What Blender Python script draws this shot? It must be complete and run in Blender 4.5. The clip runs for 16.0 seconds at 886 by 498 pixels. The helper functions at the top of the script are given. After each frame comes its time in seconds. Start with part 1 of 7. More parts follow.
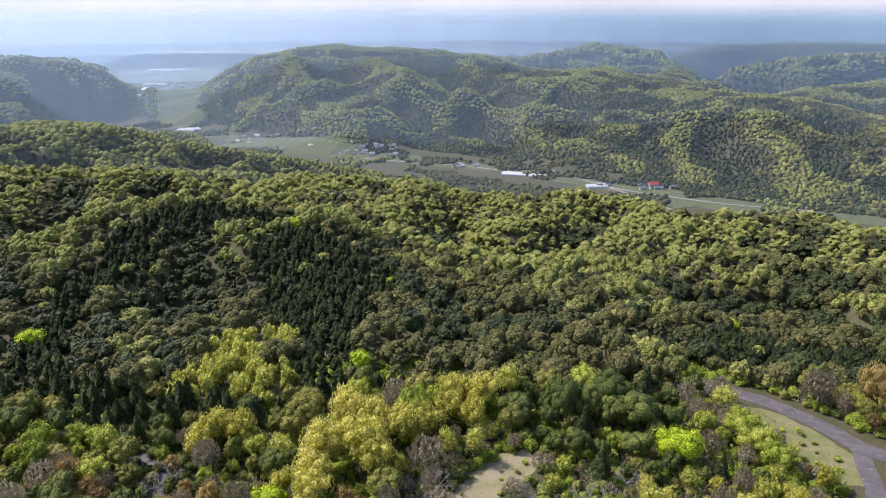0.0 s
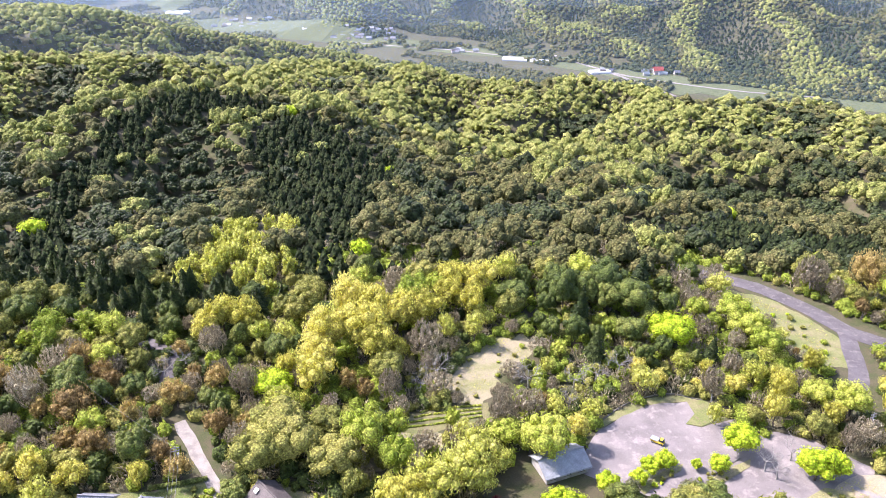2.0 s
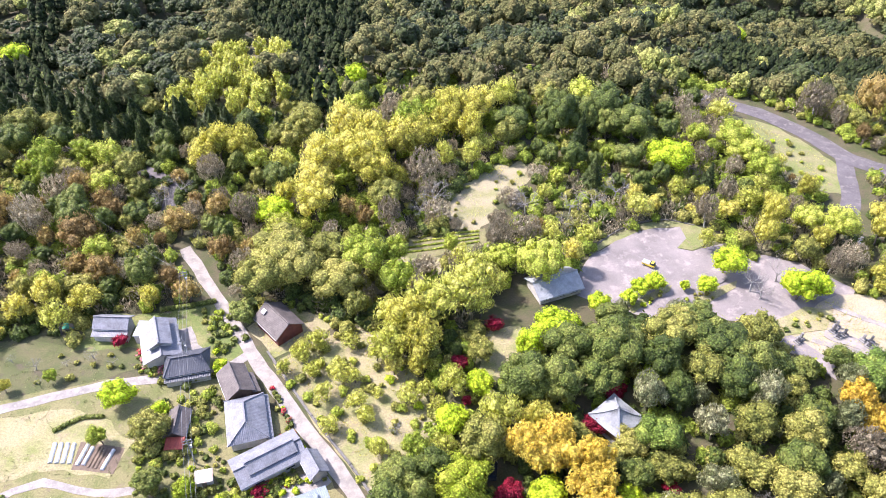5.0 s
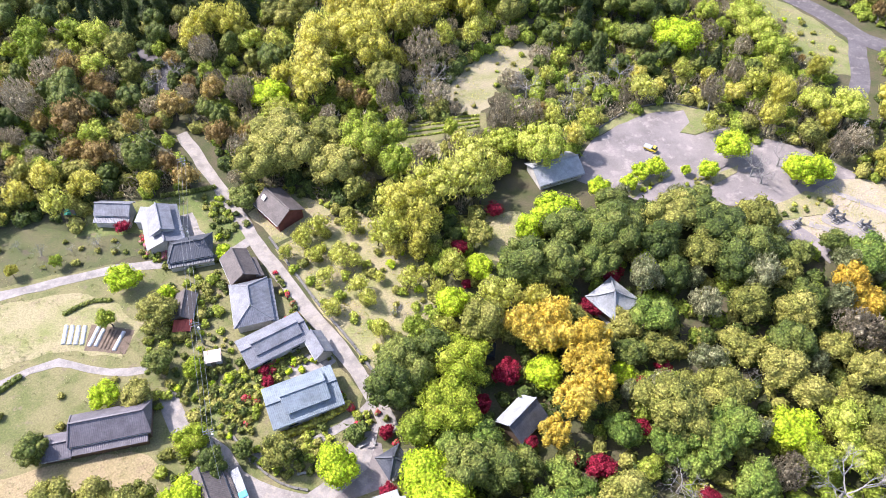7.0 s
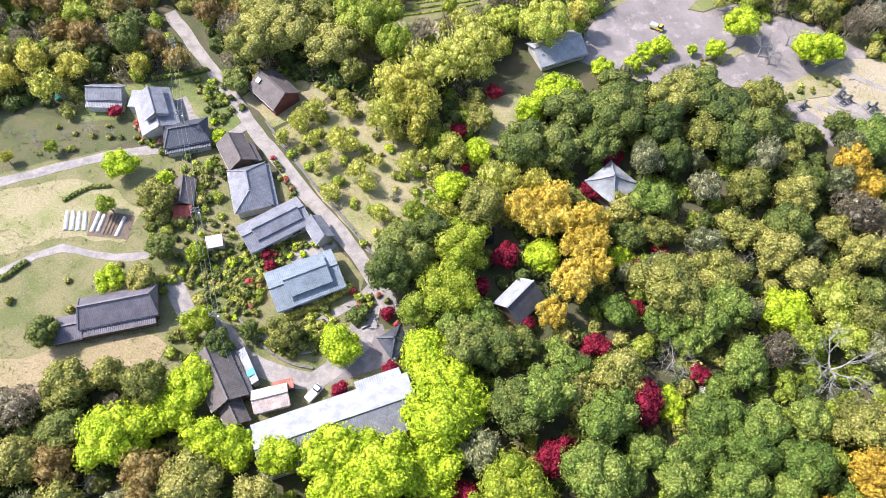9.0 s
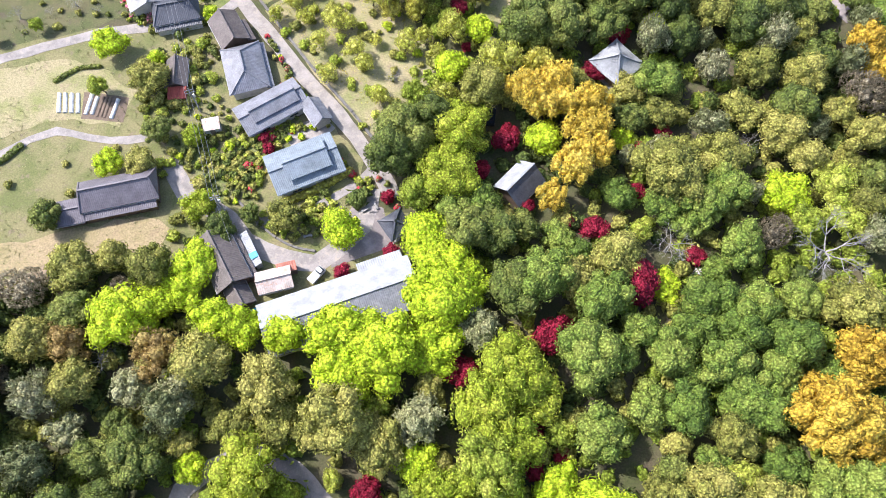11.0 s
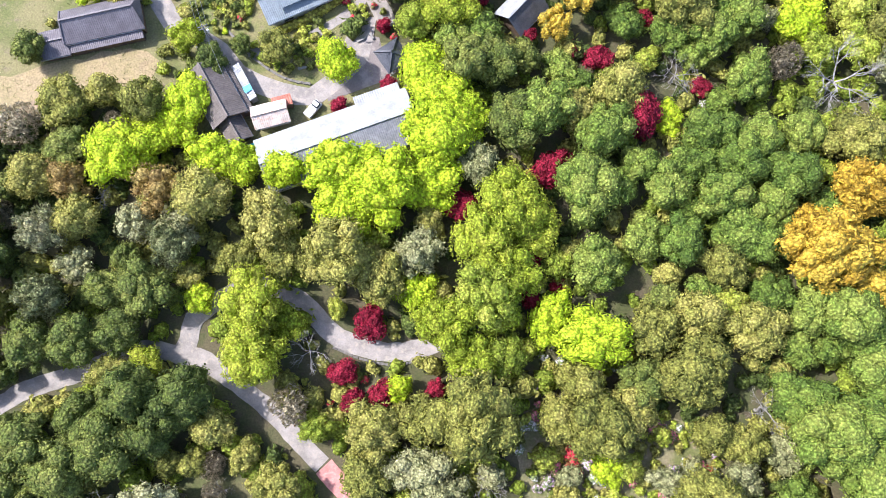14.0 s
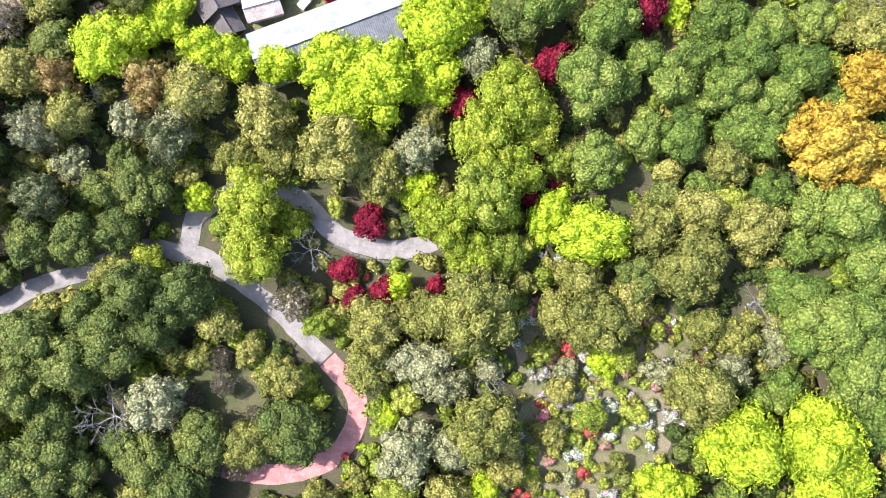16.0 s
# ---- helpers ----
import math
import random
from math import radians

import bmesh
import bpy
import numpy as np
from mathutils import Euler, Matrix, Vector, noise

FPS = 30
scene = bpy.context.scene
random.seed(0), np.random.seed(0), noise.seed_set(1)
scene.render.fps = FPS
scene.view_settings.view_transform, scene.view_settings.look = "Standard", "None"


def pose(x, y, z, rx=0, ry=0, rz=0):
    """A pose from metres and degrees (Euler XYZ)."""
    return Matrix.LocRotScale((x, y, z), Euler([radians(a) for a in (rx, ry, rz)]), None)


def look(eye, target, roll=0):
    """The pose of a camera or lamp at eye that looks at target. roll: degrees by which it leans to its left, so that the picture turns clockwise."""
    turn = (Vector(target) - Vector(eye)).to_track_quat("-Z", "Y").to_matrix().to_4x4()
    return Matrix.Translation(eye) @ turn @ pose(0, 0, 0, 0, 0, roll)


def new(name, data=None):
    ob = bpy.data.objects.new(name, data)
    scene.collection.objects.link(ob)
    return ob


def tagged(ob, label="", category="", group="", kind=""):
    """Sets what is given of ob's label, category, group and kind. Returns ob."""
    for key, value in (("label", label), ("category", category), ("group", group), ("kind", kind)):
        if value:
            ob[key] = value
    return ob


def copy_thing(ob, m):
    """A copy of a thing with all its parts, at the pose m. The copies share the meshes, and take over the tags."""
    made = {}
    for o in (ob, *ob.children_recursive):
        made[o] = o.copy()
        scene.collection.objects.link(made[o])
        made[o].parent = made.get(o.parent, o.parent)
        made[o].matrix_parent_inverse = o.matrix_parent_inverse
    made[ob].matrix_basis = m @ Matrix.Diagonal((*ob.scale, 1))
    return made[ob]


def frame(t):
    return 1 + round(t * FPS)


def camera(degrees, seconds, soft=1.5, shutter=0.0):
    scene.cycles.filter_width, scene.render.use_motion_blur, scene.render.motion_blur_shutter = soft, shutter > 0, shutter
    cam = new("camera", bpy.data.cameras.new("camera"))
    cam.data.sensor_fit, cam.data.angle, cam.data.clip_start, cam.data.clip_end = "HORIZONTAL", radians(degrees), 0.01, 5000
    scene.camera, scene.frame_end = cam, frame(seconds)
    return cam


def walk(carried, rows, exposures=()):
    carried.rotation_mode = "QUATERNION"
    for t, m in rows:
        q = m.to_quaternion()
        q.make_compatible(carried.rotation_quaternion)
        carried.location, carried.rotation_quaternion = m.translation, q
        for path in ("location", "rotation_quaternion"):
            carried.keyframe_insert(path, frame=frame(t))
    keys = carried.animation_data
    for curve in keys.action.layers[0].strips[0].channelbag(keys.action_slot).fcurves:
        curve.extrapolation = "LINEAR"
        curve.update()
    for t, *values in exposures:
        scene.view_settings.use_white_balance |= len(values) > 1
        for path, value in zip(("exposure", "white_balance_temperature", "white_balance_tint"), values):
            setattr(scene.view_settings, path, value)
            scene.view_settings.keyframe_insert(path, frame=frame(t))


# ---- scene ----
# The drone hovers 120 m over the garden and tilts from the horizon down to straight below.
cam = camera(62.9, 16.0, soft=0.75)
EYE = 120.0
TURNS = [  # seconds, yaw, pitch, roll
    (0.0, 0.00, -18.60, 0.00), (0.5, 0.00, -20.53, 0.01), (1.0, -0.01, -22.81, 0.07), (1.5, -0.04, -25.07, 0.10),
    (2.0, -0.07, -27.35, 0.10), (2.5, -0.08, -29.62, 0.11), (3.0, -0.14, -31.86, 0.11), (3.5, -0.15, -34.11, 0.17),
    (4.0, -0.20, -36.36, 0.21), (4.5, -0.18, -38.63, 0.23), (5.0, -0.21, -40.93, 0.26), (7.5, -0.13, -52.23, 0.48),
    (8.0, -0.14, -54.50, 0.51), (8.5, -0.13, -56.74, 0.59), (9.0, -0.09, -59.06, 0.68), (9.5, -0.01, -61.37, 0.81),
    (10.0, 0.08, -63.70, 0.88), (12.5, 0.65, -74.87, 1.62), (13.0, 0.87, -77.01, 1.88), (13.5, 1.13, -79.15, 2.13),
    (14.0, 1.59, -81.31, 2.66), (14.5, 2.42, -83.44, 3.57), (15.0, 3.91, -85.46, 5.12), (15.5, 7.58, -87.43, 8.79),
    (16.0, 29.76, -89.27, 31.03)]
walk(cam, [(t, pose(0, 0, EYE, 0, 0, yaw) @ pose(0, 0, 0, 90 + pitch) @ pose(0, 0, 0, 0, 0, -roll)) for t, yaw, pitch, roll in TURNS],
     exposures=[(0.0, 0.4, 6350, 20), (0.5, 0.66, 6350, 21), (1.0, 0.97, 6300, 23), (1.5, 1.26, 6250, 25), (2.5, 1.5, 6200, 26), (3.5, 1.54, 6200, 26),
                (5.0, 1.47, 6200, 24), (9.0, 1.14, 6200, 17), (12.5, 1.22, 6150, 16), (16.0, 1.28, 6050, 16)])

# ---- sky and sun ----
SUN_AZ, SUN_EL = radians(-69), radians(49)
world = bpy.data.worlds.new("sky")
scene.world = world
world.use_nodes = True
sky = world.node_tree.nodes.new("ShaderNodeTexSky")
sky.sky_type, sky.sun_disc = "NISHITA", False
sky.sun_elevation, sky.sun_rotation = SUN_EL, SUN_AZ
sky.dust_density = 2.0
world.node_tree.links.new(sky.outputs[0], world.node_tree.nodes["Background"].inputs[0])
world.node_tree.nodes["Background"].inputs[1].default_value = 0.15
sun = new("sun", bpy.data.lights.new("sun", "SUN"))
sun.data.energy, sun.data.angle, sun.data.color = 3.7, radians(0.6), (1.0, 0.95, 0.87)
SUN_WAY = Vector((math.sin(SUN_AZ) * math.cos(SUN_EL), math.cos(SUN_AZ) * math.cos(SUN_EL), math.sin(SUN_EL)))
sun.matrix_world = look(SUN_WAY * 300, (0, 0, 0))


# ---- materials ----
def nodes_of(name):
    m = bpy.data.materials.new(name)
    m.use_nodes = True
    return m, m.node_tree.nodes, m.node_tree.links, m.node_tree.nodes["Principled BSDF"]


def noise_node(nt, links, scale, detail=4.0, coord="Object", rough=0.6):
    tc = nt.new("ShaderNodeTexCoord")
    n = nt.new("ShaderNodeTexNoise")
    n.inputs["Scale"].default_value, n.inputs["Detail"].default_value = scale, detail
    n.inputs["Roughness"].default_value = rough
    if coord == "World":
        links.new(nt.new("ShaderNodeNewGeometry").outputs["Position"], n.inputs["Vector"])
    else:
        links.new(tc.outputs[coord], n.inputs["Vector"])
    return n


def ramp_node(nt, links, src, stops):
    r = nt.new("ShaderNodeValToRGB")
    el = r.color_ramp.elements
    while len(el) < len(stops):
        el.new(0.5)
    for e, (p, c) in zip(el, stops):
        e.position, e.color = p, (*c, 1)
    links.new(src, r.inputs[0])
    return r


def mix_node(nt, links, mode, fac, a, b):
    m = nt.new("ShaderNodeMix")
    m.data_type, m.blend_type = "RGBA", mode
    for v, i in ((fac, 0), (a, 6), (b, 7)):
        if isinstance(v, (int, float)):
            m.inputs[i].default_value = v
        elif isinstance(v, tuple):
            m.inputs[i].default_value = (*v, 1)
        else:
            links.new(v, m.inputs[i])
    return m.outputs[2]


def bump_node(nt, links, bsdf, src, strength, dist):
    b = nt.new("ShaderNodeBump")
    b.inputs["Strength"].default_value, b.inputs["Distance"].default_value = strength, dist
    links.new(src, b.inputs["Height"])
    links.new(b.outputs[0], bsdf.inputs["Normal"])


def surface(name, dark, light, fine=6.0, broad=0.5, rough=0.85, bump=0.3, dist=0.05, metal=0.0, coord="World", stain=None):
    """A plain weathered surface: fine grain and broad patches between two colours, and stains of a third."""
    m, nt, links, b = nodes_of(name)
    n1, n2 = noise_node(nt, links, fine, 5, coord), noise_node(nt, links, broad, 4, coord)
    r1 = ramp_node(nt, links, n1.outputs[0], [(0.3, dark), (0.7, light)])
    r2 = ramp_node(nt, links, n2.outputs[0], [(0.35, (0.72, 0.72, 0.72)), (0.65, (1.12, 1.12, 1.12))])
    col = mix_node(nt, links, "MULTIPLY", 1.0, r1.outputs[0], r2.outputs[0])
    if stain:
        n3 = noise_node(nt, links, broad * 2.3, 6, coord, 0.7)
        r3 = ramp_node(nt, links, n3.outputs[0], [(0.52, (0, 0, 0)), (0.66, (1, 1, 1))])
        col = mix_node(nt, links, "MIX", r3.outputs[0], col, stain)
    links.new(col, b.inputs["Base Color"])
    b.inputs["Roughness"].default_value, b.inputs["Metallic"].default_value = rough, metal
    bump_node(nt, links, b, n1.outputs[0], bump, dist)
    return m


def foliage(name, colours, leaf_scale=2.2, gloss=0.55, glow=0.3, per_tree=0.25, island=0.34):
    """Leaves: colours vary from tree to tree, from spray to spray and with fine mottling, with shade between tufts
    painted in; light also passes through.
    """
    m, nt, links, b = nodes_of(name)
    info, geo = nt.new("ShaderNodeObjectInfo"), nt.new("ShaderNodeNewGeometry")
    n1 = noise_node(nt, links, leaf_scale, 6, "World", 0.7)
    n2 = noise_node(nt, links, leaf_scale * 0.17, 3, "World")
    add = nt.new("ShaderNodeMath")
    add.operation = "MULTIPLY_ADD"
    links.new(geo.outputs["Random Per Island"], add.inputs[0])
    add.inputs[1].default_value = island
    links.new(n2.outputs[0], add.inputs[2])
    fr = nt.new("ShaderNodeMath")
    fr.operation = "MULTIPLY_ADD"
    links.new(info.outputs["Random"], fr.inputs[0])
    fr.inputs[1].default_value, fr.inputs[2].default_value = per_tree, 0.125 - island / 2 - per_tree / 2
    tot = nt.new("ShaderNodeMath")
    links.new(add.outputs[0], tot.inputs[0])
    links.new(fr.outputs[0], tot.inputs[1])
    k = len(colours)
    r1 = ramp_node(nt, links, tot.outputs[0], [(0.3 + 0.6 * i / max(k - 1, 1), c) for i, c in enumerate(colours)])
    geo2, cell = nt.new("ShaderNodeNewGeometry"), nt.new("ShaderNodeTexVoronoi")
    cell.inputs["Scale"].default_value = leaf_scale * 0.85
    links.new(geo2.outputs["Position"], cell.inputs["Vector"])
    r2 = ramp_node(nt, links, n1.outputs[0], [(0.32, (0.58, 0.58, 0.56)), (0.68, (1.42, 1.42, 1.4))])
    tone = nt.new("ShaderNodeSeparateColor")
    links.new(cell.outputs["Color"], tone.inputs[0])
    r3 = ramp_node(nt, links, tone.outputs[0], [(0.0, (0.78, 0.76, 0.72)), (1.0, (1.25, 1.25, 1.2))])
    col = mix_node(nt, links, "MULTIPLY", 1.0, r1.outputs[0], r2.outputs[0])
    col = mix_node(nt, links, "MULTIPLY", 1.0, col, r3.outputs[0])
    # Shade painted into the colour: tuft centres lighter, gaps between them darker.
    tuft_shade = ramp_node(nt, links, cell.outputs["Distance"], [(0.1, (1.8, 1.8, 1.75)), (0.66, (0.84, 0.81, 0.74))])
    col = mix_node(nt, links, "MULTIPLY", 1.0, col, tuft_shade.outputs[0])
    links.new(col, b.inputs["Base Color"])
    b.inputs["Roughness"].default_value = gloss
    b.inputs["Specular IOR Level"].default_value = 0.25
    tuft = nt.new("ShaderNodeMath")
    tuft.operation = "MULTIPLY_ADD"
    links.new(cell.outputs["Distance"], tuft.inputs[0])
    tuft.inputs[1].default_value = -1.4
    links.new(n1.outputs[0], tuft.inputs[2])
    bump_node(nt, links, b, tuft.outputs[0], 1.0, 0.85 / leaf_scale)
    tr, mx, out = nt.new("ShaderNodeBsdfTranslucent"), nt.new("ShaderNodeMixShader"), nt["Material Output"]
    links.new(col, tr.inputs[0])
    mx.inputs[0].default_value = glow
    links.new(b.outputs[0], mx.inputs[1])
    links.new(tr.outputs[0], mx.inputs[2])
    links.new(mx.outputs[0], out.inputs[0])
    return m


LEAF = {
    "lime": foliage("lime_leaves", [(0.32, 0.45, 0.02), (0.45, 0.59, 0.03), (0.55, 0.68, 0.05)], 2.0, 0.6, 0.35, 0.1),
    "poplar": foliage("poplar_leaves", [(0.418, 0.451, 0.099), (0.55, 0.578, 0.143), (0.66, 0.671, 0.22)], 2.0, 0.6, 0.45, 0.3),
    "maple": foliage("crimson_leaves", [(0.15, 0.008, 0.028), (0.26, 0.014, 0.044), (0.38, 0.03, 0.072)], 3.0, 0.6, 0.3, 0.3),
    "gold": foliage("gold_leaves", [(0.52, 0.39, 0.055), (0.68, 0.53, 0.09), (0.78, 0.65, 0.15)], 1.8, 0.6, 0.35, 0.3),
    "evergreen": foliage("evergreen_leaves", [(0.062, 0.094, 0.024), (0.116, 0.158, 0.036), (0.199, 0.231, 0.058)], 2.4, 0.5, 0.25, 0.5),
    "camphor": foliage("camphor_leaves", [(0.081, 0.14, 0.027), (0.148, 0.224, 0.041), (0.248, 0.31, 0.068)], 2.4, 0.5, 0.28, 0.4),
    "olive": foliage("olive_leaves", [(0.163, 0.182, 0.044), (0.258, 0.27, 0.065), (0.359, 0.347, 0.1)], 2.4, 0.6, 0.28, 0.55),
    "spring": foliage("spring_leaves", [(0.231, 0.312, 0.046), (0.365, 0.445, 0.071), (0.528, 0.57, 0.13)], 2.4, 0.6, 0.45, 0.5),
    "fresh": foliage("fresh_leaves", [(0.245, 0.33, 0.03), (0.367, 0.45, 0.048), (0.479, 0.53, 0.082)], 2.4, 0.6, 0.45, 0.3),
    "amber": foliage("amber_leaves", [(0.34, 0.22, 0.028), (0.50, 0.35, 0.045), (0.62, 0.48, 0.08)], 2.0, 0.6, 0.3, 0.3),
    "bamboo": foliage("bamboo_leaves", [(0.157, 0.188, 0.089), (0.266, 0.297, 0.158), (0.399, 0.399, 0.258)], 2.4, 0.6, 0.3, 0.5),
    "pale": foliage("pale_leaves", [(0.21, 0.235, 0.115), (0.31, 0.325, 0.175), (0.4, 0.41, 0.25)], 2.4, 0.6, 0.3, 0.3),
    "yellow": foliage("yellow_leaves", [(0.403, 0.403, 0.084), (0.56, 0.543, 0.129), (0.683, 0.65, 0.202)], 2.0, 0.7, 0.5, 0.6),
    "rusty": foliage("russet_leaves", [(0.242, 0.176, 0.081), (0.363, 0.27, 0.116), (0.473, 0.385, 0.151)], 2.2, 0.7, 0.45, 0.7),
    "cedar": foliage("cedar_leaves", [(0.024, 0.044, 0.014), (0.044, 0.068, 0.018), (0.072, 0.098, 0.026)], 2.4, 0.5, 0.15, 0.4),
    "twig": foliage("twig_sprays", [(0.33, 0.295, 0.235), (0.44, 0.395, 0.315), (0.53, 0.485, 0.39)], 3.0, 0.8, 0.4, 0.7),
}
BARK = surface("bark", (0.06, 0.05, 0.04), (0.15, 0.12, 0.10), 14, 2, 0.9, 0.6, 0.03, coord="Object")
GREY_BARK = surface("grey_bark", (0.22, 0.21, 0.19), (0.40, 0.38, 0.36), 10, 1.5, 0.9, 0.4, 0.02, coord="Object")


# ---- the lie of the land ----
def smooth(v):
    v = np.clip(v, 0, 1)
    return v * v * (3 - 2 * v)


def lattice(ix, iy, seed):
    n = np.sin(ix * 127.1 + iy * 311.7 + seed * 74.7) * 43758.5453
    return n - np.floor(n)


def value_noise(x, y, scale, seed=0, octaves=3):
    tot, amp, norm = 0, 1.0, 0
    for o in range(octaves):
        u, v = x / scale * 2 ** o, y / scale * 2 ** o
        i, j = np.floor(u), np.floor(v)
        fx, fy = smooth(u - i), smooth(v - j)
        a, b = lattice(i, j, seed + o), lattice(i + 1, j, seed + o)
        c, d = lattice(i, j + 1, seed + o), lattice(i + 1, j + 1, seed + o)
        tot = tot + amp * ((a + (b - a) * fx) * (1 - fy) + (c + (d - c) * fx) * fy - 0.5) * 2
        norm, amp = norm + amp, amp * 0.5
    return tot / norm


def to_line(x, y, line):
    """Distance to a polyline of (x, y, ...) points, and its other values at the nearest place."""
    best, vals = np.full(np.shape(x), 1e9), None
    for p, q in zip(line[:-1], line[1:]):
        dx, dy = q[0] - p[0], q[1] - p[1]
        f = np.clip(((x - p[0]) * dx + (y - p[1]) * dy) / (dx * dx + dy * dy), 0, 1)
        d = np.hypot(x - p[0] - f * dx, y - p[1] - f * dy)
        v = [a + (b - a) * f for a, b in zip(p[2:], q[2:])]
        near = d < best
        best = np.where(near, d, best)
        vals = v if vals is None else [np.where(near, n, o) for n, o in zip(v, vals)]
    return best, vals


VALLEY = -92.0
# The valley plan below is drawn up to a short scale away from the garden: these radii stand for those.
PLAN_R = [0, 235, 300, 400, 500, 700, 1100, 2000, 3000, 4000, 4950]
TRUE_R = [0, 235, 345, 560, 790, 1230, 2000, 3500, 4350, 4750, 4950]
# The valley across the hills: its far foot by bearing (degrees east of north), in metres.
FOOT_AZ = [-60, -24, -18.6, -16.7, -8.2, -0.2, 9.8, 16.3, 26.4, 32.4, 60]
FOOT_R = [2900, 2800, 2600, 2200, 1960, 1820, 1630, 1560, 1545, 1565, 1700]
NEAR_HILLS = [  # crests: x, y, height, half width
    [(75, 215, 0, 45), (67, 253, -12, 55), (59, 294, -15, 60), (25, 344, -20, 65), (-27, 384, -20, 75), (-75, 411, -16, 85)],
    [(-186, 308, -3, 80), (-184, 355, 1, 85), (-173, 396, 6, 95), (-153, 429, 3, 100), (-125, 453, -5, 90), (-98, 460, -18, 70)],
    [(-205, 258, -3, 90), (-190, 288, -5, 80), (-189, 324, -5, 80)],
    [(-100, 551, -47, 90), (-73, 676, -66, 110), (-15, 790, -77, 130), (40, 759, -85, 100), (70, 717, -92, 70)],
    [(63, 637, -75, 70), (101, 713, -76, 90), (149, 786, -83, 110), (195, 766, -88, 90), (216, 729, -92, 70)],
    [(163, 577, -67, 90), (222, 643, -72, 110), (285, 683, -79, 120), (330, 640, -73, 120), (356, 556, -61, 120), (385, 512, -55, 120)],
    [(100, 408, -36, 60), (146, 426, -36, 70), (197, 438, -39, 80), (257, 394, -34, 90), (279, 366, -27, 90)],
    [(-175, 616, -45, 90), (-168, 741, -58, 110), (-144, 848, -79, 120), (-88, 896, -94, 120), (-19, 1000, -121, 110)],
    [(-619, 848, -33, 380), (-584, 956, -39, 380), (-560, 1039, -43, 360), (-523, 1113, -58, 330), (-460, 1216, -99, 280), (-380, 1327, -140, 220), (-271, 1404, -172, 160), (-150, 1412, -196, 120)],
    [(-419, 561, -24, 200), (-402, 645, -29, 200), (-368, 733, -46, 200), (-323, 840, -72, 190), (-246, 928, -94, 150)],
]
FAR_HILLS = [  # long ranges with spurs: x, y, height, half width
    [(-981, 2793, -276, 330), (-910, 2806, -172, 420), (-824, 2822, -123, 520), (-717, 2841, -74, 640), (-565, 2844, -41, 780), (-413, 2830, -26, 840), (-220, 2811, -35, 880), (-29, 2780, -42, 900), (116, 2738, -57, 900), (237, 2690, -90, 900), (353, 2637, -107, 900), (515, 2548, -94, 900), (643, 2437, -116, 880), (766, 2295, -130, 820), (869, 2194, -136, 790), (968, 2042, -135, 720), (1043, 1937, -151, 660), (1118, 1837, -160, 620), (1235, 1636, -165, 560)],
    [(-1586, 2246, -38, 520), (-1427, 2409, -44, 520), (-1353, 2474, -43, 500), (-1255, 2537, -58, 420), (-1171, 2576, -87, 300), (-1143, 2589, -130, 220)],
    [(148, 3497, -112, 420), (353, 3432, -118, 420), (563, 3454, -89, 460), (731, 3525, -63, 480), (883, 3387, -76, 420), (993, 3147, -131, 300)],
    [(1181, 2812, -227, 280), (1358, 2786, -190, 340), (1513, 2763, -167, 380), (1617, 2703, -145, 400), (1839, 2496, -121, 420)],
    [(1277, 3259, -145, 240), (1478, 3172, -105, 320), (1665, 3079, -81, 380), (1781, 3013, -63, 400), (2060, 2830, -48, 400)],
    [(1315, 3831, -89, 240), (1581, 3783, -76, 300), (1835, 3666, -65, 300), (2081, 3533, -56, 320)],
]


def true_place(x, y):
    """From the short-scaled valley plan to the true place."""
    r = np.maximum(np.hypot(x, y), 1e-6)
    s = np.interp(r, PLAN_R, TRUE_R) / r
    return x * s, y * s


def back(x, y):
    """From a true place to the valley plan."""
    r = np.maximum(np.hypot(x, y), 1e-6)
    s = np.interp(r, TRUE_R, PLAN_R) / r
    return x * s, y * s, 1 / s


def valley_level(r):
    s = np.maximum(r, 1e-6) / np.maximum(np.interp(r, TRUE_R, PLAN_R), 1e-6)
    return EYE + (VALLEY - EYE) * s


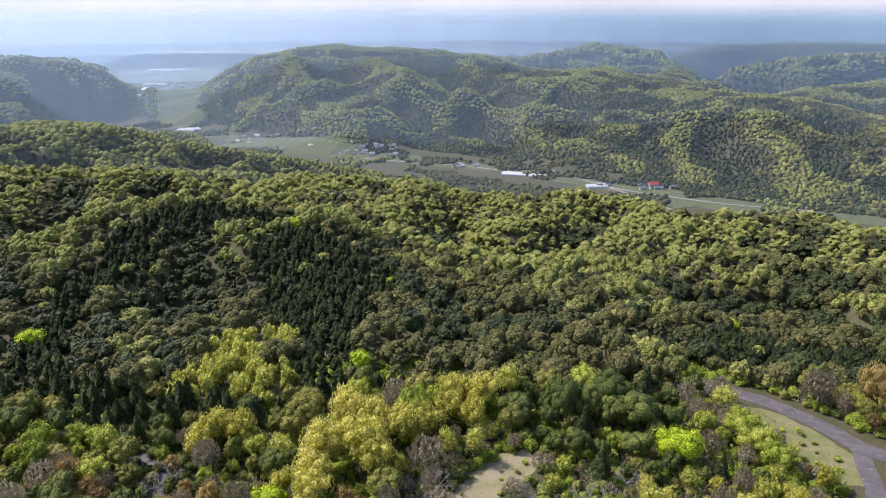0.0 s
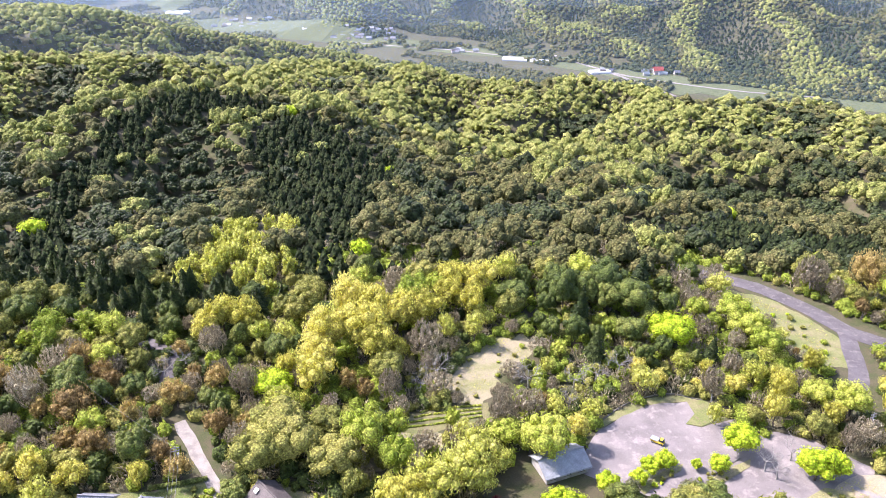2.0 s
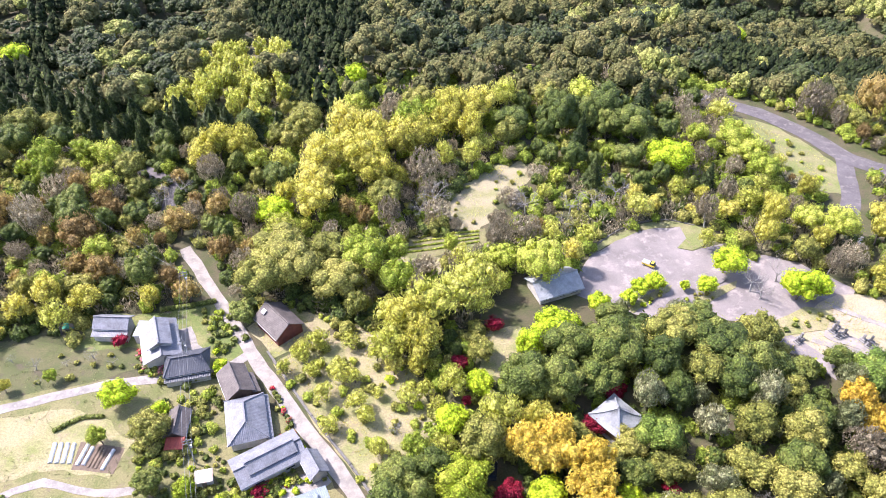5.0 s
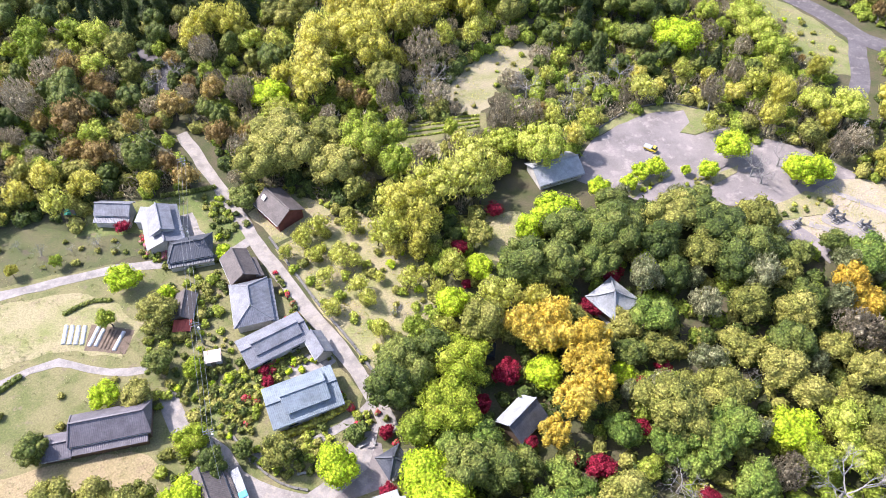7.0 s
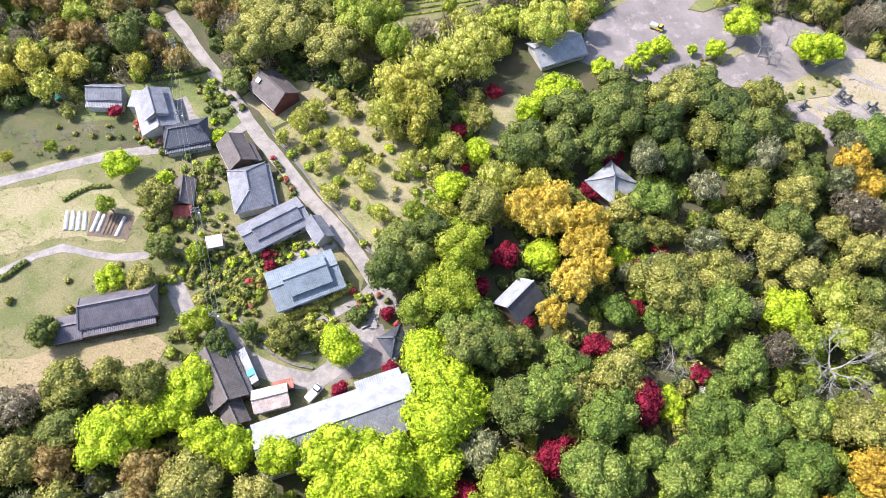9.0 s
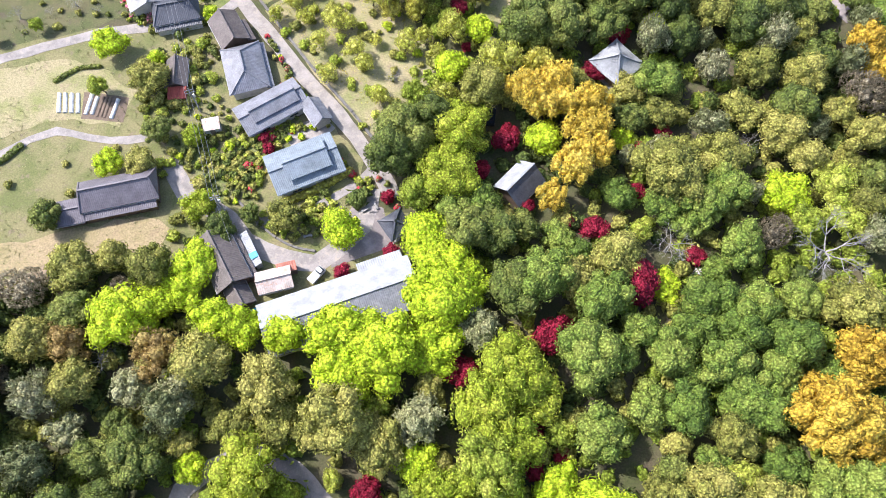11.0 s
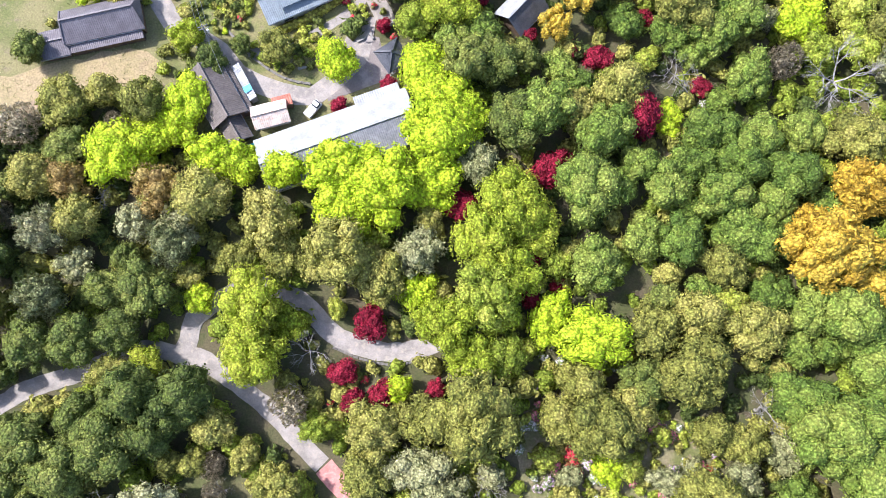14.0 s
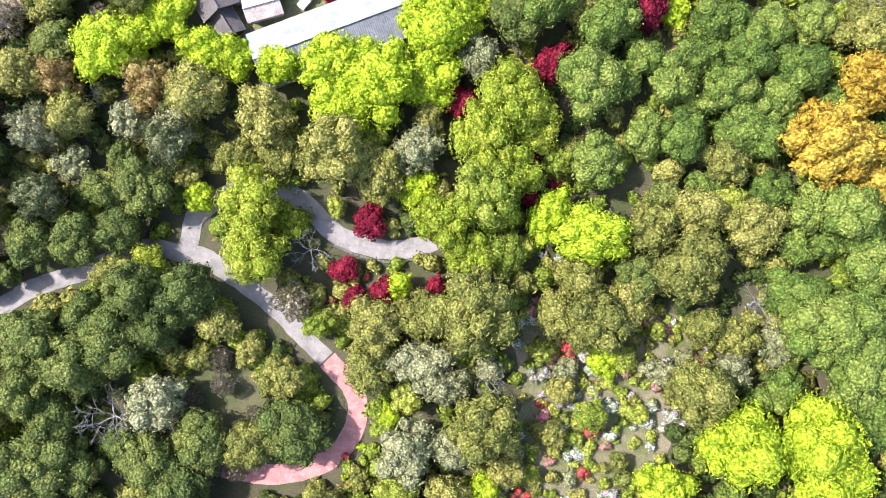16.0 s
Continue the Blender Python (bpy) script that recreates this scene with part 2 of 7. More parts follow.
def land(x, y):
    """Height of the ground: the garden's plateau, rolling wooded hills, the farmed valley, a long range and the coast."""
    x, y = np.asarray(x, float), np.asarray(y, float)
    r, az = np.hypot(x, y), np.degrees(np.arctan2(x, y))
    if np.max(r) < 235:
        return 0 * r
    valley = valley_level(np.maximum(r, 560))
    foot = np.interp(az, FOOT_AZ, FOOT_R)
    hither = smooth((foot - 190 - r) / 520)
    west = smooth((3 - az) / 12)
    fall = np.interp(r, [235, 330, 430, 620, 900, 1400], [0, -22, -46, -94, -150, -205])
    brow = np.interp(r, [235, 330, 440, 560, 680, 900, 1400], [0, -6, -14, -60, -94, -150, -205])
    z = valley + (fall + (brow - fall) * west - valley) * hither
    wild = smooth((r - 236) / 130)
    n1, n2 = value_noise(x, y, 150, 3, 2), value_noise(x, y, 52, 8, 2)
    z = z + ((0.42 - 2 * np.abs(n1)) * 20 + n2 * 5) * wild * hither
    for i, line in enumerate(NEAR_HILLS):
        d, (top, w) = to_line(x, y, line)
        side = 0.5 - 2 * np.abs(value_noise(x, y, 90, 30 + i, 2))
        f = smooth(1 - d / w)
        z = np.maximum(z, z + (top - z) * f + side * 0.34 * w * 4 * f * (1 - f) * 0.55 * wild)
    for i, line in enumerate(FAR_HILLS):
        d, (top, w) = to_line(x, y, line)
        f = np.clip(1 - d / w, 0, 1)
        f = 0.35 * smooth(f) + 0.65 * f
        fold = np.abs(value_noise(az * 40 + 0.25 * r, r / 2.6, 330, 50 + i, 2))
        small = np.abs(value_noise(x, y, 170, 60 + i, 2))
        spur = ((0.36 - 2 * fold) * 0.62 + (0.3 - 1.4 * small) * 0.34) * (top - valley) * 4 * f * (1 - f) * 0.9
        rise = (top - valley) * f + spur + (0.3 - np.abs(value_noise(x, y, 130, 80 + i, 2))) * 16 * f
        z = np.maximum(z, np.where(d < w, valley + rise, -1e9))
    return z


def ground_sheet():
    rings = np.concatenate([[0.0], np.geomspace(6, 230, 24), np.arange(237, 700, 8.0), np.geomspace(700, 4950, 170)])
    a = np.radians(np.concatenate([np.arange(-50, 50, 0.36), np.arange(50, 310, 6.5)]))
    spokes = len(a)
    x, y = rings[:, None] * np.sin(a), rings[:, None] * np.cos(a)
    z = land(x, y)
    co = np.stack([x, y, z], -1).reshape(-1, 3)
    i, j = np.meshgrid(np.arange(len(rings) - 1), np.arange(spokes), indexing="ij")
    j2 = (j + 1) % spokes
    quads = np.stack([i * spokes + j, (i + 1) * spokes + j, (i + 1) * spokes + j2, i * spokes + j2], -1).reshape(-1, 4)[:, ::-1]
    me = bpy.data.meshes.new("ground")
    me.from_pydata(co.tolist(), [], quads.tolist())
    me.polygons.foreach_set("use_smooth", np.ones(len(me.polygons), bool))
    return new("ground", me)


def meadow(name, straw, green, earth, green_at=0.5):
    """Grass: straw and green patches with bare earth between, tufted."""
    m, nt, links, b = nodes_of(name)
    n1, n2, n3 = (noise_node(nt, links, s, d, "World", 0.65) for s, d in ((3.0, 6), (0.16, 5), (0.45, 5)))
    r1 = ramp_node(nt, links, n2.outputs[0], [(green_at - 0.1, green), (green_at + 0.1, straw)])
    r2 = ramp_node(nt, links, n3.outputs[0], [(0.56, (0, 0, 0)), (0.68, (1, 1, 1))])
    col = mix_node(nt, links, "MIX", r2.outputs[0], r1.outputs[0], earth)
    r3 = ramp_node(nt, links, n1.outputs[0], [(0.3, (0.6, 0.6, 0.6)), (0.7, (1.25, 1.25, 1.25))])
    col = mix_node(nt, links, "MULTIPLY", 1.0, col, r3.outputs[0])
    links.new(col, b.inputs["Base Color"])
    b.inputs["Roughness"].default_value = 0.95
    bump_node(nt, links, b, n1.outputs[0], 0.7, 0.12)
    return m


FOREST_FLOOR = meadow("forest_floor", (0.095, 0.082, 0.045), (0.06, 0.07, 0.022), (0.085, 0.066, 0.042), 0.5)
DRY_GRASS = meadow("dry_grass", (0.308, 0.268, 0.15), (0.194, 0.207, 0.0704), (0.264, 0.211, 0.132), 0.45)
VERGE_GRASS = meadow("verge_grass", (0.244, 0.222, 0.111), (0.163, 0.185, 0.0592), (0.207, 0.163, 0.104), 0.52)
GREEN_GRASS = meadow("green_grass", (0.208, 0.188, 0.088), (0.124, 0.14, 0.044), (0.192, 0.156, 0.0995), 0.48)
ORCHARD_GRASS = meadow("orchard_grass", (0.122, 0.114, 0.0532), (0.0798, 0.095, 0.0304), (0.106, 0.0874, 0.057), 0.5)
GARDEN = meadow("garden_soil", (0.22, 0.21, 0.085), (0.12, 0.155, 0.04), (0.20, 0.155, 0.10), 0.55)
GARDEN_SAND = meadow("garden_sand", (0.233, 0.197, 0.127), (0.12, 0.134, 0.0423), (0.254, 0.197, 0.141), 0.52)
SAND = meadow("bare_sand", (0.36, 0.305, 0.22), (0.29, 0.265, 0.14), (0.34, 0.265, 0.20), 0.42)
CONCRETE = surface("concrete", (0.235, 0.212, 0.195), (0.305, 0.278, 0.255), 5, 0.35, 0.9, 0.2, 0.02, stain=(0.32, 0.285, 0.24))
ASPHALT = surface("asphalt", (0.095, 0.085, 0.092), (0.135, 0.122, 0.128), 6, 0.2, 0.9, 0.2, 0.02, stain=(0.17, 0.15, 0.15))
OLD_ASPHALT = surface("old_asphalt", (0.18, 0.158, 0.155), (0.24, 0.212, 0.205), 4, 0.12, 0.92, 0.2, 0.02, stain=(0.30, 0.265, 0.25))
PATH_GREY = surface("grey_path", (0.23, 0.21, 0.20), (0.31, 0.285, 0.27), 5, 0.4, 0.92, 0.2, 0.02, stain=(0.34, 0.30, 0.26))
PATH_RED = surface("red_path", (0.44, 0.19, 0.175), (0.54, 0.25, 0.235), 5, 0.5, 0.92, 0.2, 0.02, stain=(0.50, 0.30, 0.27))
WATER = surface("river_water", (0.16, 0.22, 0.26), (0.22, 0.28, 0.32), 0.05, 0.01, 0.25, 0.0)
CLEARING_GRASS = meadow("clearing_grass", (0.306, 0.268, 0.17), (0.212, 0.212, 0.085), (0.281, 0.23, 0.162), 0.46)
BARE_SOIL = meadow("tilled_soil", (0.27, 0.205, 0.135), (0.24, 0.20, 0.105), (0.29, 0.215, 0.15), 0.4)
STRAW_BANK = meadow("long_straw", (0.317, 0.251, 0.145), (0.246, 0.211, 0.0968), (0.273, 0.207, 0.123), 0.45)
PADDY = meadow("paddy_grass", (0.126, 0.141, 0.0592), (0.0814, 0.107, 0.037), (0.126, 0.104, 0.0703), 0.5)
PLOUGHED = surface("ploughed_soil", (0.17, 0.125, 0.09), (0.24, 0.18, 0.13), 0.6, 0.02, 0.95, 0.3, 0.1)

ground = tagged(ground_sheet(), "wooded hills falling to a broad farmed valley", "ground", kind="structure")
ground.data.materials.append(FOREST_FLOOR)


def link_bm(name, bm, material, parent=None, smooth_faces=False):
    me = bpy.data.meshes.new(name)
    bm.normal_update()
    bm.to_mesh(me)
    bm.free()
    me.materials.append(material)
    if smooth_faces:
        me.polygons.foreach_set("use_smooth", np.ones(len(me.polygons), bool))
    ob = new(name, me)
    ob.parent = parent
    return ob


def part(name, bm, material, parent, label=""):
    ob = link_bm(name, bm, material, parent)
    return tagged(ob, label)


def curve_points(line, step=3.0):
    """A smooth run of points through the corners of a line."""
    pts, out = [Vector(p) for p in line], []
    pts = [pts[0] * 2 - pts[1]] + pts + [pts[-1] * 2 - pts[-2]]
    for a, b, c, d in zip(pts, pts[1:], pts[2:], pts[3:]):
        n = max(1, int((c - b).length / step))
        for k in range(n):
            t = k / n
            out.append(0.5 * (2 * b + (c - a) * t + (2 * a - 5 * b + 4 * c - d) * t * t + (3 * b - a - 3 * c + d) * t ** 3))
    return out + [pts[-2]]


def strip(name, line, width, material, label, category="road", lift=0.06, edge=0.25, step=3.0):
    """A paved strip with slightly uneven edges, a thickness of its own, laid on the ground."""
    rng = random.Random(len(name) * 7 + int(width * 10))
    pts = curve_points([true_place(*q) for q in line], step)
    bm = bmesh.new()
    rows = []
    for i, p in enumerate(pts):
        a, b = pts[max(i - 1, 0)], pts[min(i + 1, len(pts) - 1)]
        way = (b - a).normalized()
        side = Vector((way.y, -way.x))
        row = []
        for k in (-1, -0.5, 0, 0.5, 1):
            q = p + side * (k * width / 2 + (rng.uniform(-edge, edge) if abs(k) == 1 else 0))
            row.append(bm.verts.new((q.x, q.y, float(land(q.x, q.y)) + lift)))
        low = [bm.verts.new(v.co - Vector((0, 0, lift + 0.3))) for v in (row[0], row[-1])]
        rows.append([low[0]] + row + [low[1]])
    for r, s in zip(rows, rows[1:]):
        for k in range(len(r) - 1):
            bm.faces.new((r[k], s[k], s[k + 1], r[k + 1]))
    bmesh.ops.recalc_face_normals(bm, faces=bm.faces)
    return tagged(link_bm(name, bm, material), label, category, kind="structure")


def patch(name, corners, material, label, category="ground", lift=0.03, wobble=1.0, seed=1):
    """A sheet of another ground cover, with an uneven edge."""
    rng = random.Random(seed)
    pts = [Vector(true_place(*c)) for c in corners]
    ring = []
    for a, b in zip(pts, pts[1:] + pts[:1]):
        n = max(1, int((b - a).length / (2.5 if abs(a.y) < 400 else 40)))
        out = Vector(((b - a).y, -(b - a).x)).normalized()
        for k in range(n):
            ring.append(a.lerp(b, k / n) + out * rng.uniform(-wobble, wobble) * 0.5)
    bm = bmesh.new()
    top = [bm.verts.new((p.x, p.y, float(land(p.x, p.y)) + lift)) for p in ring]
    low = [bm.verts.new((p.x, p.y, float(land(p.x, p.y)) - 0.3)) for p in ring]
    bm.faces.new(top)
    for k in range(len(ring)):
        bm.faces.new((top[k], top[k - 1], low[k - 1], low[k]))
    bmesh.ops.triangulate(bm, faces=[f for f in bm.faces if len(f.verts) > 4])
    bmesh.ops.recalc_face_normals(bm, faces=bm.faces)
    return tagged(link_bm(name, bm, material), label, category, kind="structure")


LANE = [(-65, 139.4), (-53.2, 122.3), (-41.6, 104.8), (-29, 87.3), (-20.2, 76.2), (-13.2, 66), (-9, 58)]
FARM_TRACK = [(-112, 84), (-90.7, 89.4), (-80, 92.7), (-69, 96), (-57.4, 97.8), (-47.5, 99.1), (-42, 104)]
FIELD_PATH = [(-100, 62), (-84.2, 67.7), (-78.7, 71.4), (-73.8, 73.2), (-63.4, 71.1), (-52.8, 72.2)]
DRIVE = [(-51.5, 67), (-47.6, 60), (-39, 54.3), (-35.7, 49.9), (-28.5, 46.5), (-22.5, 45.4), (-18.6, 48.5), (-14.6, 52.7), (-13, 60)]
HILL_ROAD = [(78, 219), (86.5, 213.6), (102.1, 204.3), (113.2, 190.6), (121, 177), (136, 168), (160, 160)]
SIDE_ROAD = [(119, 179), (115, 166), (111, 155), (104, 146)]
WOOD_ROAD = [(-145, 187), (-124.5, 187), (-110, 186.5), (-98, 182), (-89.5, 176), (-76, 168), (-74, 158), (-73, 152)]
WALK = [(-90, -14), (-74.6, -6.8), (-68.9, -3.6), (-60.4, -1), (-50.9, 2.5), (-43.4, 1.4), (-39.6, 0.4), (-29.4, -7.3), (-24.8, -12.1), (-20.5, -16.4)]
WALK_RED = [(-20.3, -16.6), (-16.1, -21.6), (-15.6, -26.3), (-18.4, -31.6), (-23.4, -34.3), (-30, -35.3), (-38, -34)]
WALK_UP = [(-43.6, 1.6), (-42.6, 4.2), (-41.8, 7.5), (-36.6, 11.1), (-30, 13), (-23.5, 9.4), (-18.9, 4.6), (-14.2, 2.4), (-8.6, 1.3), (-3, 2.4), (2, 5)]
CAR_PARK = [(30.8, 122.1), (33.6, 129.6), (37.8, 135.7), (44.7, 140.9), (52.3, 145.3), (62.4, 146.6), (62.9, 142), (59.7, 138.2), (63.2, 136.9), (72.5, 140), (72.2, 133.2), (80.6, 135), (88, 132.5), (98.3, 122.8), (92, 115.4), (82.2, 112), (74, 107), (66.7, 113), (53.5, 112), (45, 115), (36.3, 118.8)]
GRAVES = [(72, 111), (74, 104), (82, 99), (97, 95), (112, 98), (114, 112), (106, 120), (93, 121), (85, 116)]
CLEARING = [(2.5, 146.5), (0.3, 156), (4.3, 163.6), (12.6, 171.8), (22.1, 177.6), (25.6, 171.7), (23.1, 163.6), (16.6, 159.7), (13.7, 151.1), (9.7, 144.7)]
TERRACE = [(-12, 135.8), (-8, 141.8), (0.3, 144.6), (11.6, 146.5), (12.5, 140.2), (3, 136.9), (-5.2, 134.5)]
PALE_SLOPE = [(-12, 135.8), (-5.2, 134.5), (3, 135.9), (1.6, 132), (-6.5, 126.5), (-11.7, 124.7), (-16.9, 122.9), (-18.4, 126.7), (-13.3, 132.3)]
RIM = [(36.5, 136.4), (43.6, 143), (52.8, 147.9), (63.7, 149.4), (69.8, 145), (71, 140.8), (63.3, 137.3), (59.7, 138.2), (62.9, 142), (62.4, 146.6), (52.3, 145.3), (44.7, 140.9), (37.8, 135.7)]
FARM = [(-112, 100), (-75, 97), (-46, 100), (-30, 86), (-15, 66), (-16, 56), (-6, 55), (-6, 44), (-30, 36), (-42, 38), (-48, 46), (-57, 47), (-66, 44), (-85, 40), (-112, 45)]
ORCHARD = [(-118, 90), (-96, 90), (-70, 98), (-62, 101), (-66, 107), (-78, 106), (-92, 109), (-118, 104)]
YARDS = [(-81, 105), (-80, 116), (-62, 117), (-54, 121), (-42, 105), (-47, 100), (-60, 99), (-66, 106)]
BARN_YARD = [(-44, 112), (-38, 119), (-29, 116), (-22, 117), (-27, 108), (-36, 103)]
SLOPE = [(-36, 101), (-28, 108), (-16, 112), (-6, 100), (-1, 86), (-8, 74), (-13, 70), (-20, 79)]
VERGE = [(90, 204), (104, 197), (112, 184), (116, 172), (112, 160), (101, 163), (96, 178), (88, 192)]
GULLY = [(-44, -19), (-38, -14), (-33, -15), (-30, -22), (-32, -30), (-38, -35), (-43, -28)]
AZALEAS = [(10, -9), (25, -5), (41, -12), (46, -21), (37, -30), (32, -44), (6, -44), (12, -24)]
GLADE = [(8, 110), (18, 112), (20, 104), (14, 96), (8, 98)]

patch("farm_meadow", FARM, GREEN_GRASS, "mown grass and straw between the farmhouses", lift=0.02, seed=3)
patch("orchard_meadow", ORCHARD, ORCHARD_GRASS, "rough green grass under young fruit trees", lift=0.025, seed=4)
patch("house_yard", YARDS, GARDEN, "garden ground between the upper farmhouses", lift=0.03, seed=5)
patch("barn_yard", BARN_YARD, DRY_GRASS, "dry grass round the brown barn", lift=0.03, seed=6)
patch("grass_slope", SLOPE, DRY_GRASS, "straw-coloured grass slope beside the lane", lift=0.035, seed=7)
patch("clearing", CLEARING, CLEARING_GRASS, "pale dry clearing among bare trees", lift=0.03, wobble=4, seed=8)
patch("terrace_field", TERRACE, GREEN_GRASS, "small terraced field of pale green rows", lift=0.035, seed=41)
patch("pale_slope", PALE_SLOPE, CLEARING_GRASS, "pale dry slope between bare trees", lift=0.03, wobble=3, seed=42)
patch("car_park_verge", RIM, VERGE_GRASS, "pale grass verge round the car park", lift=0.04, wobble=0.5, seed=43)
patch("road_verge", VERGE, VERGE_GRASS, "pale grass bank beside the hill road", lift=0.03, seed=9)
patch("glade", GLADE, DRY_GRASS, "small grassy glade between garden trees", lift=0.03, seed=10)
patch("tilled_field", [(-112, 36), (-85, 40), (-76.2, 43.8), (-70.9, 45.4), (-65, 48.9), (-61.2, 47.6), (-64.9, 41.3), (-68.6, 37.8), (-79.4, 36.3), (-112, 30)], BARE_SOIL, "bare pinkish-brown tilled field", lift=0.05, seed=11)
patch("straw_bank", [(-112, 40), (-112, 52), (-90, 49), (-77.9, 50), (-70.5, 51.6), (-54.4, 55.4), (-49.6, 52.6), (-51.6, 46.5), (-57, 45.8), (-61.3, 47.8), (-65, 49), (-70.8, 45.6), (-81.8, 43)], STRAW_BANK, "bank of long dry straw below the old farmhouse", lift=0.07, seed=44)
patch("dry_field", [(-112, 72), (-84, 72), (-74, 76), (-62, 74), (-60, 82), (-68, 88), (-78, 90), (-112, 82)], DRY_GRASS, "dry grass field with vegetable beds", lift=0.045, seed=12)
patch("garden_bed", [(-54, 72), (-46, 71), (-42, 66), (-32, 74), (-31, 68), (-34, 58), (-40, 57), (-48, 64)], GARDEN, "terraced garden of clipped bushes", lift=0.04, seed=13)
patch("dry_gully", GULLY, ORCHARD_GRASS, "dry straw-covered gully between dark trees", lift=0.03, seed=17)
patch("azalea_garden", AZALEAS, GARDEN_SAND, "sandy garden ground between azalea bushes", lift=0.03, seed=18)
patch("car_park", CAR_PARK, OLD_ASPHALT, "worn grey-mauve asphalt car park", "car park", lift=0.05, wobble=0.6, seed=14)
patch("graveyard_ground", GRAVES, SAND, "bare sandy ground of the graveyard", lift=0.06, seed=15)
patch("courtyard", [(-20, 44.5), (-9, 48.5), (-11, 56), (-16, 58), (-20, 50)], OLD_ASPHALT, "paved yard before the long building", lift=0.065, wobble=0.4, seed=16)
patch("garden_court", [(-28.5, 73.5), (-23, 76), (-20.5, 73), (-24.5, 69), (-28.5, 69.2), (-30.5, 71.5)], PATH_GREY, "pale paved court between the farmhouses", lift=0.055, wobble=0.3, seed=45)
patch("house_court", [(-64, 109.4), (-56.3, 112.4), (-53.6, 107), (-50, 104), (-52, 102.6), (-57.5, 105.5)], PATH_GREY, "paved strip beside the upper farmhouse", lift=0.05, wobble=0.4, seed=46)
strip("house_path", [(-34, 53.6), (-28, 54.6), (-22.8, 56.6), (-15.4, 61.6), (-12.6, 65.2)], 1.6, PATH_GREY, "narrow grey path before the blue-roofed house", "path", lift=0.085, edge=0.12, step=1.2)
strip("lane", LANE, 3.0, CONCRETE, "pale concrete farm lane", lift=0.08)
strip("farm_track", FARM_TRACK, 2.4, PATH_GREY, "narrow grey farm track", lift=0.07)
strip("field_path", FIELD_PATH, 1.8, PATH_GREY, "narrow grey path through the fields", "path", lift=0.075)
strip("drive", DRIVE, 3.4, PATH_GREY, "curving paved drive between the farm buildings", lift=0.09)
strip("hill_road", HILL_ROAD, 6.4, ASPHALT, "dark asphalt road curving round the hill", lift=0.08)
strip("side_road", SIDE_ROAD, 5.0, ASPHALT, "asphalt side road joining the hill road", lift=0.07)
strip("wood_road", WOOD_ROAD, 4.2, ASPHALT, "dark road half hidden in the wood", lift=0.08)
strip("walk_grey", WALK, 3.0, PATH_GREY, "grey concrete path through the garden", "path", lift=0.08, edge=0.12, step=1.2)
strip("walk_red", WALK_RED, 3.4, PATH_RED, "pink-red paved curve of the garden path", "path", lift=0.08, edge=0.08, step=0.9)
strip("walk_upper", WALK_UP, 3.2, PATH_GREY, "grey path curving under the garden trees", "path", lift=0.07, edge=0.12, step=1.2)

# ---- the valley and the distance ----
patch("valley_fields", [(-420, 1150), (-330, 1120), (-150, 1045), (0, 985), (90, 945), (200, 850), (300, 760), (470, 690), (480, 740), (330, 810), (270, 860), (210, 900), (150, 970), (0, 1040), (-150, 1120), (-330, 1210), (-430, 1240)], PADDY, "green and fallow fields along the valley floor", lift=0.3, wobble=8, seed=21)
patch("rice_field", [(214, 838), (284, 826), (302, 786), (257, 768)], PADDY, "green paddy field beside the bridge", lift=0.5, seed=22)
patch("ploughed_field", [(352, 762), (388, 752), (380, 722), (355, 735)], PLOUGHED, "bare brown ploughed field", lift=0.5, seed=23)
patch("fallow_field", [(-342, 1150), (-253, 1135), (-243, 1089), (-319, 1116)], PLOUGHED, "bare brown fallow field by the village", lift=0.6, seed=24)
patch("plain_fields", [(-420, 1240), (-560, 1400), (-700, 1700), (-870, 2100), (-1100, 2700), (-1500, 3500), (-1000, 3500), (-800, 2700), (-700, 2200), (-560, 1700), (-450, 1380)], PADDY, "pale green fields of the side valley", lift=0.4, wobble=20, seed=25)
strip("valley_road", [(-460, 1280), (-342, 1135), (-263, 1102), (-153, 1058), (-68, 1025), (12, 998), (88, 961), (148, 950), (184, 901), (216, 856), (272, 815), (326, 784), (380, 765), (433, 747), (520, 700)], 8, CONCRETE, "pale road along the valley", lift=0.9, step=12)
strip("bridge_road", [(190, 880), (206, 858), (226, 815), (250, 762)], 7, CONCRETE, "road bridge crossing the valley fields", lift=1.6, step=12)
strip("plain_road", [(-460, 1280), (-540, 1463), (-600, 1600), (-690, 1850), (-730, 1950), (-800, 2228), (-900, 2450)], 10, CONCRETE, "pale road up the side valley", lift=0.9, step=20)
strip("river", [(-560, 1400), (-610, 1503), (-655, 1638), (-735, 1858), (-830, 2100)], 22, WATER, "shallow river in the side valley", "river", lift=0.8, step=20)

patch("coastal_plain", [(-3300, 3450), (-2000, 3450), (-900, 3450), (200, 3500), (1200, 3700), (2300, 3500), (2700, 4000), (1800, 4480), (0, 4830), (-1800, 4480), (-3000, 3800)], DRY_GRASS, "flat hazy coastal plain of fields", lift=0.4, wobble=30, seed=26)


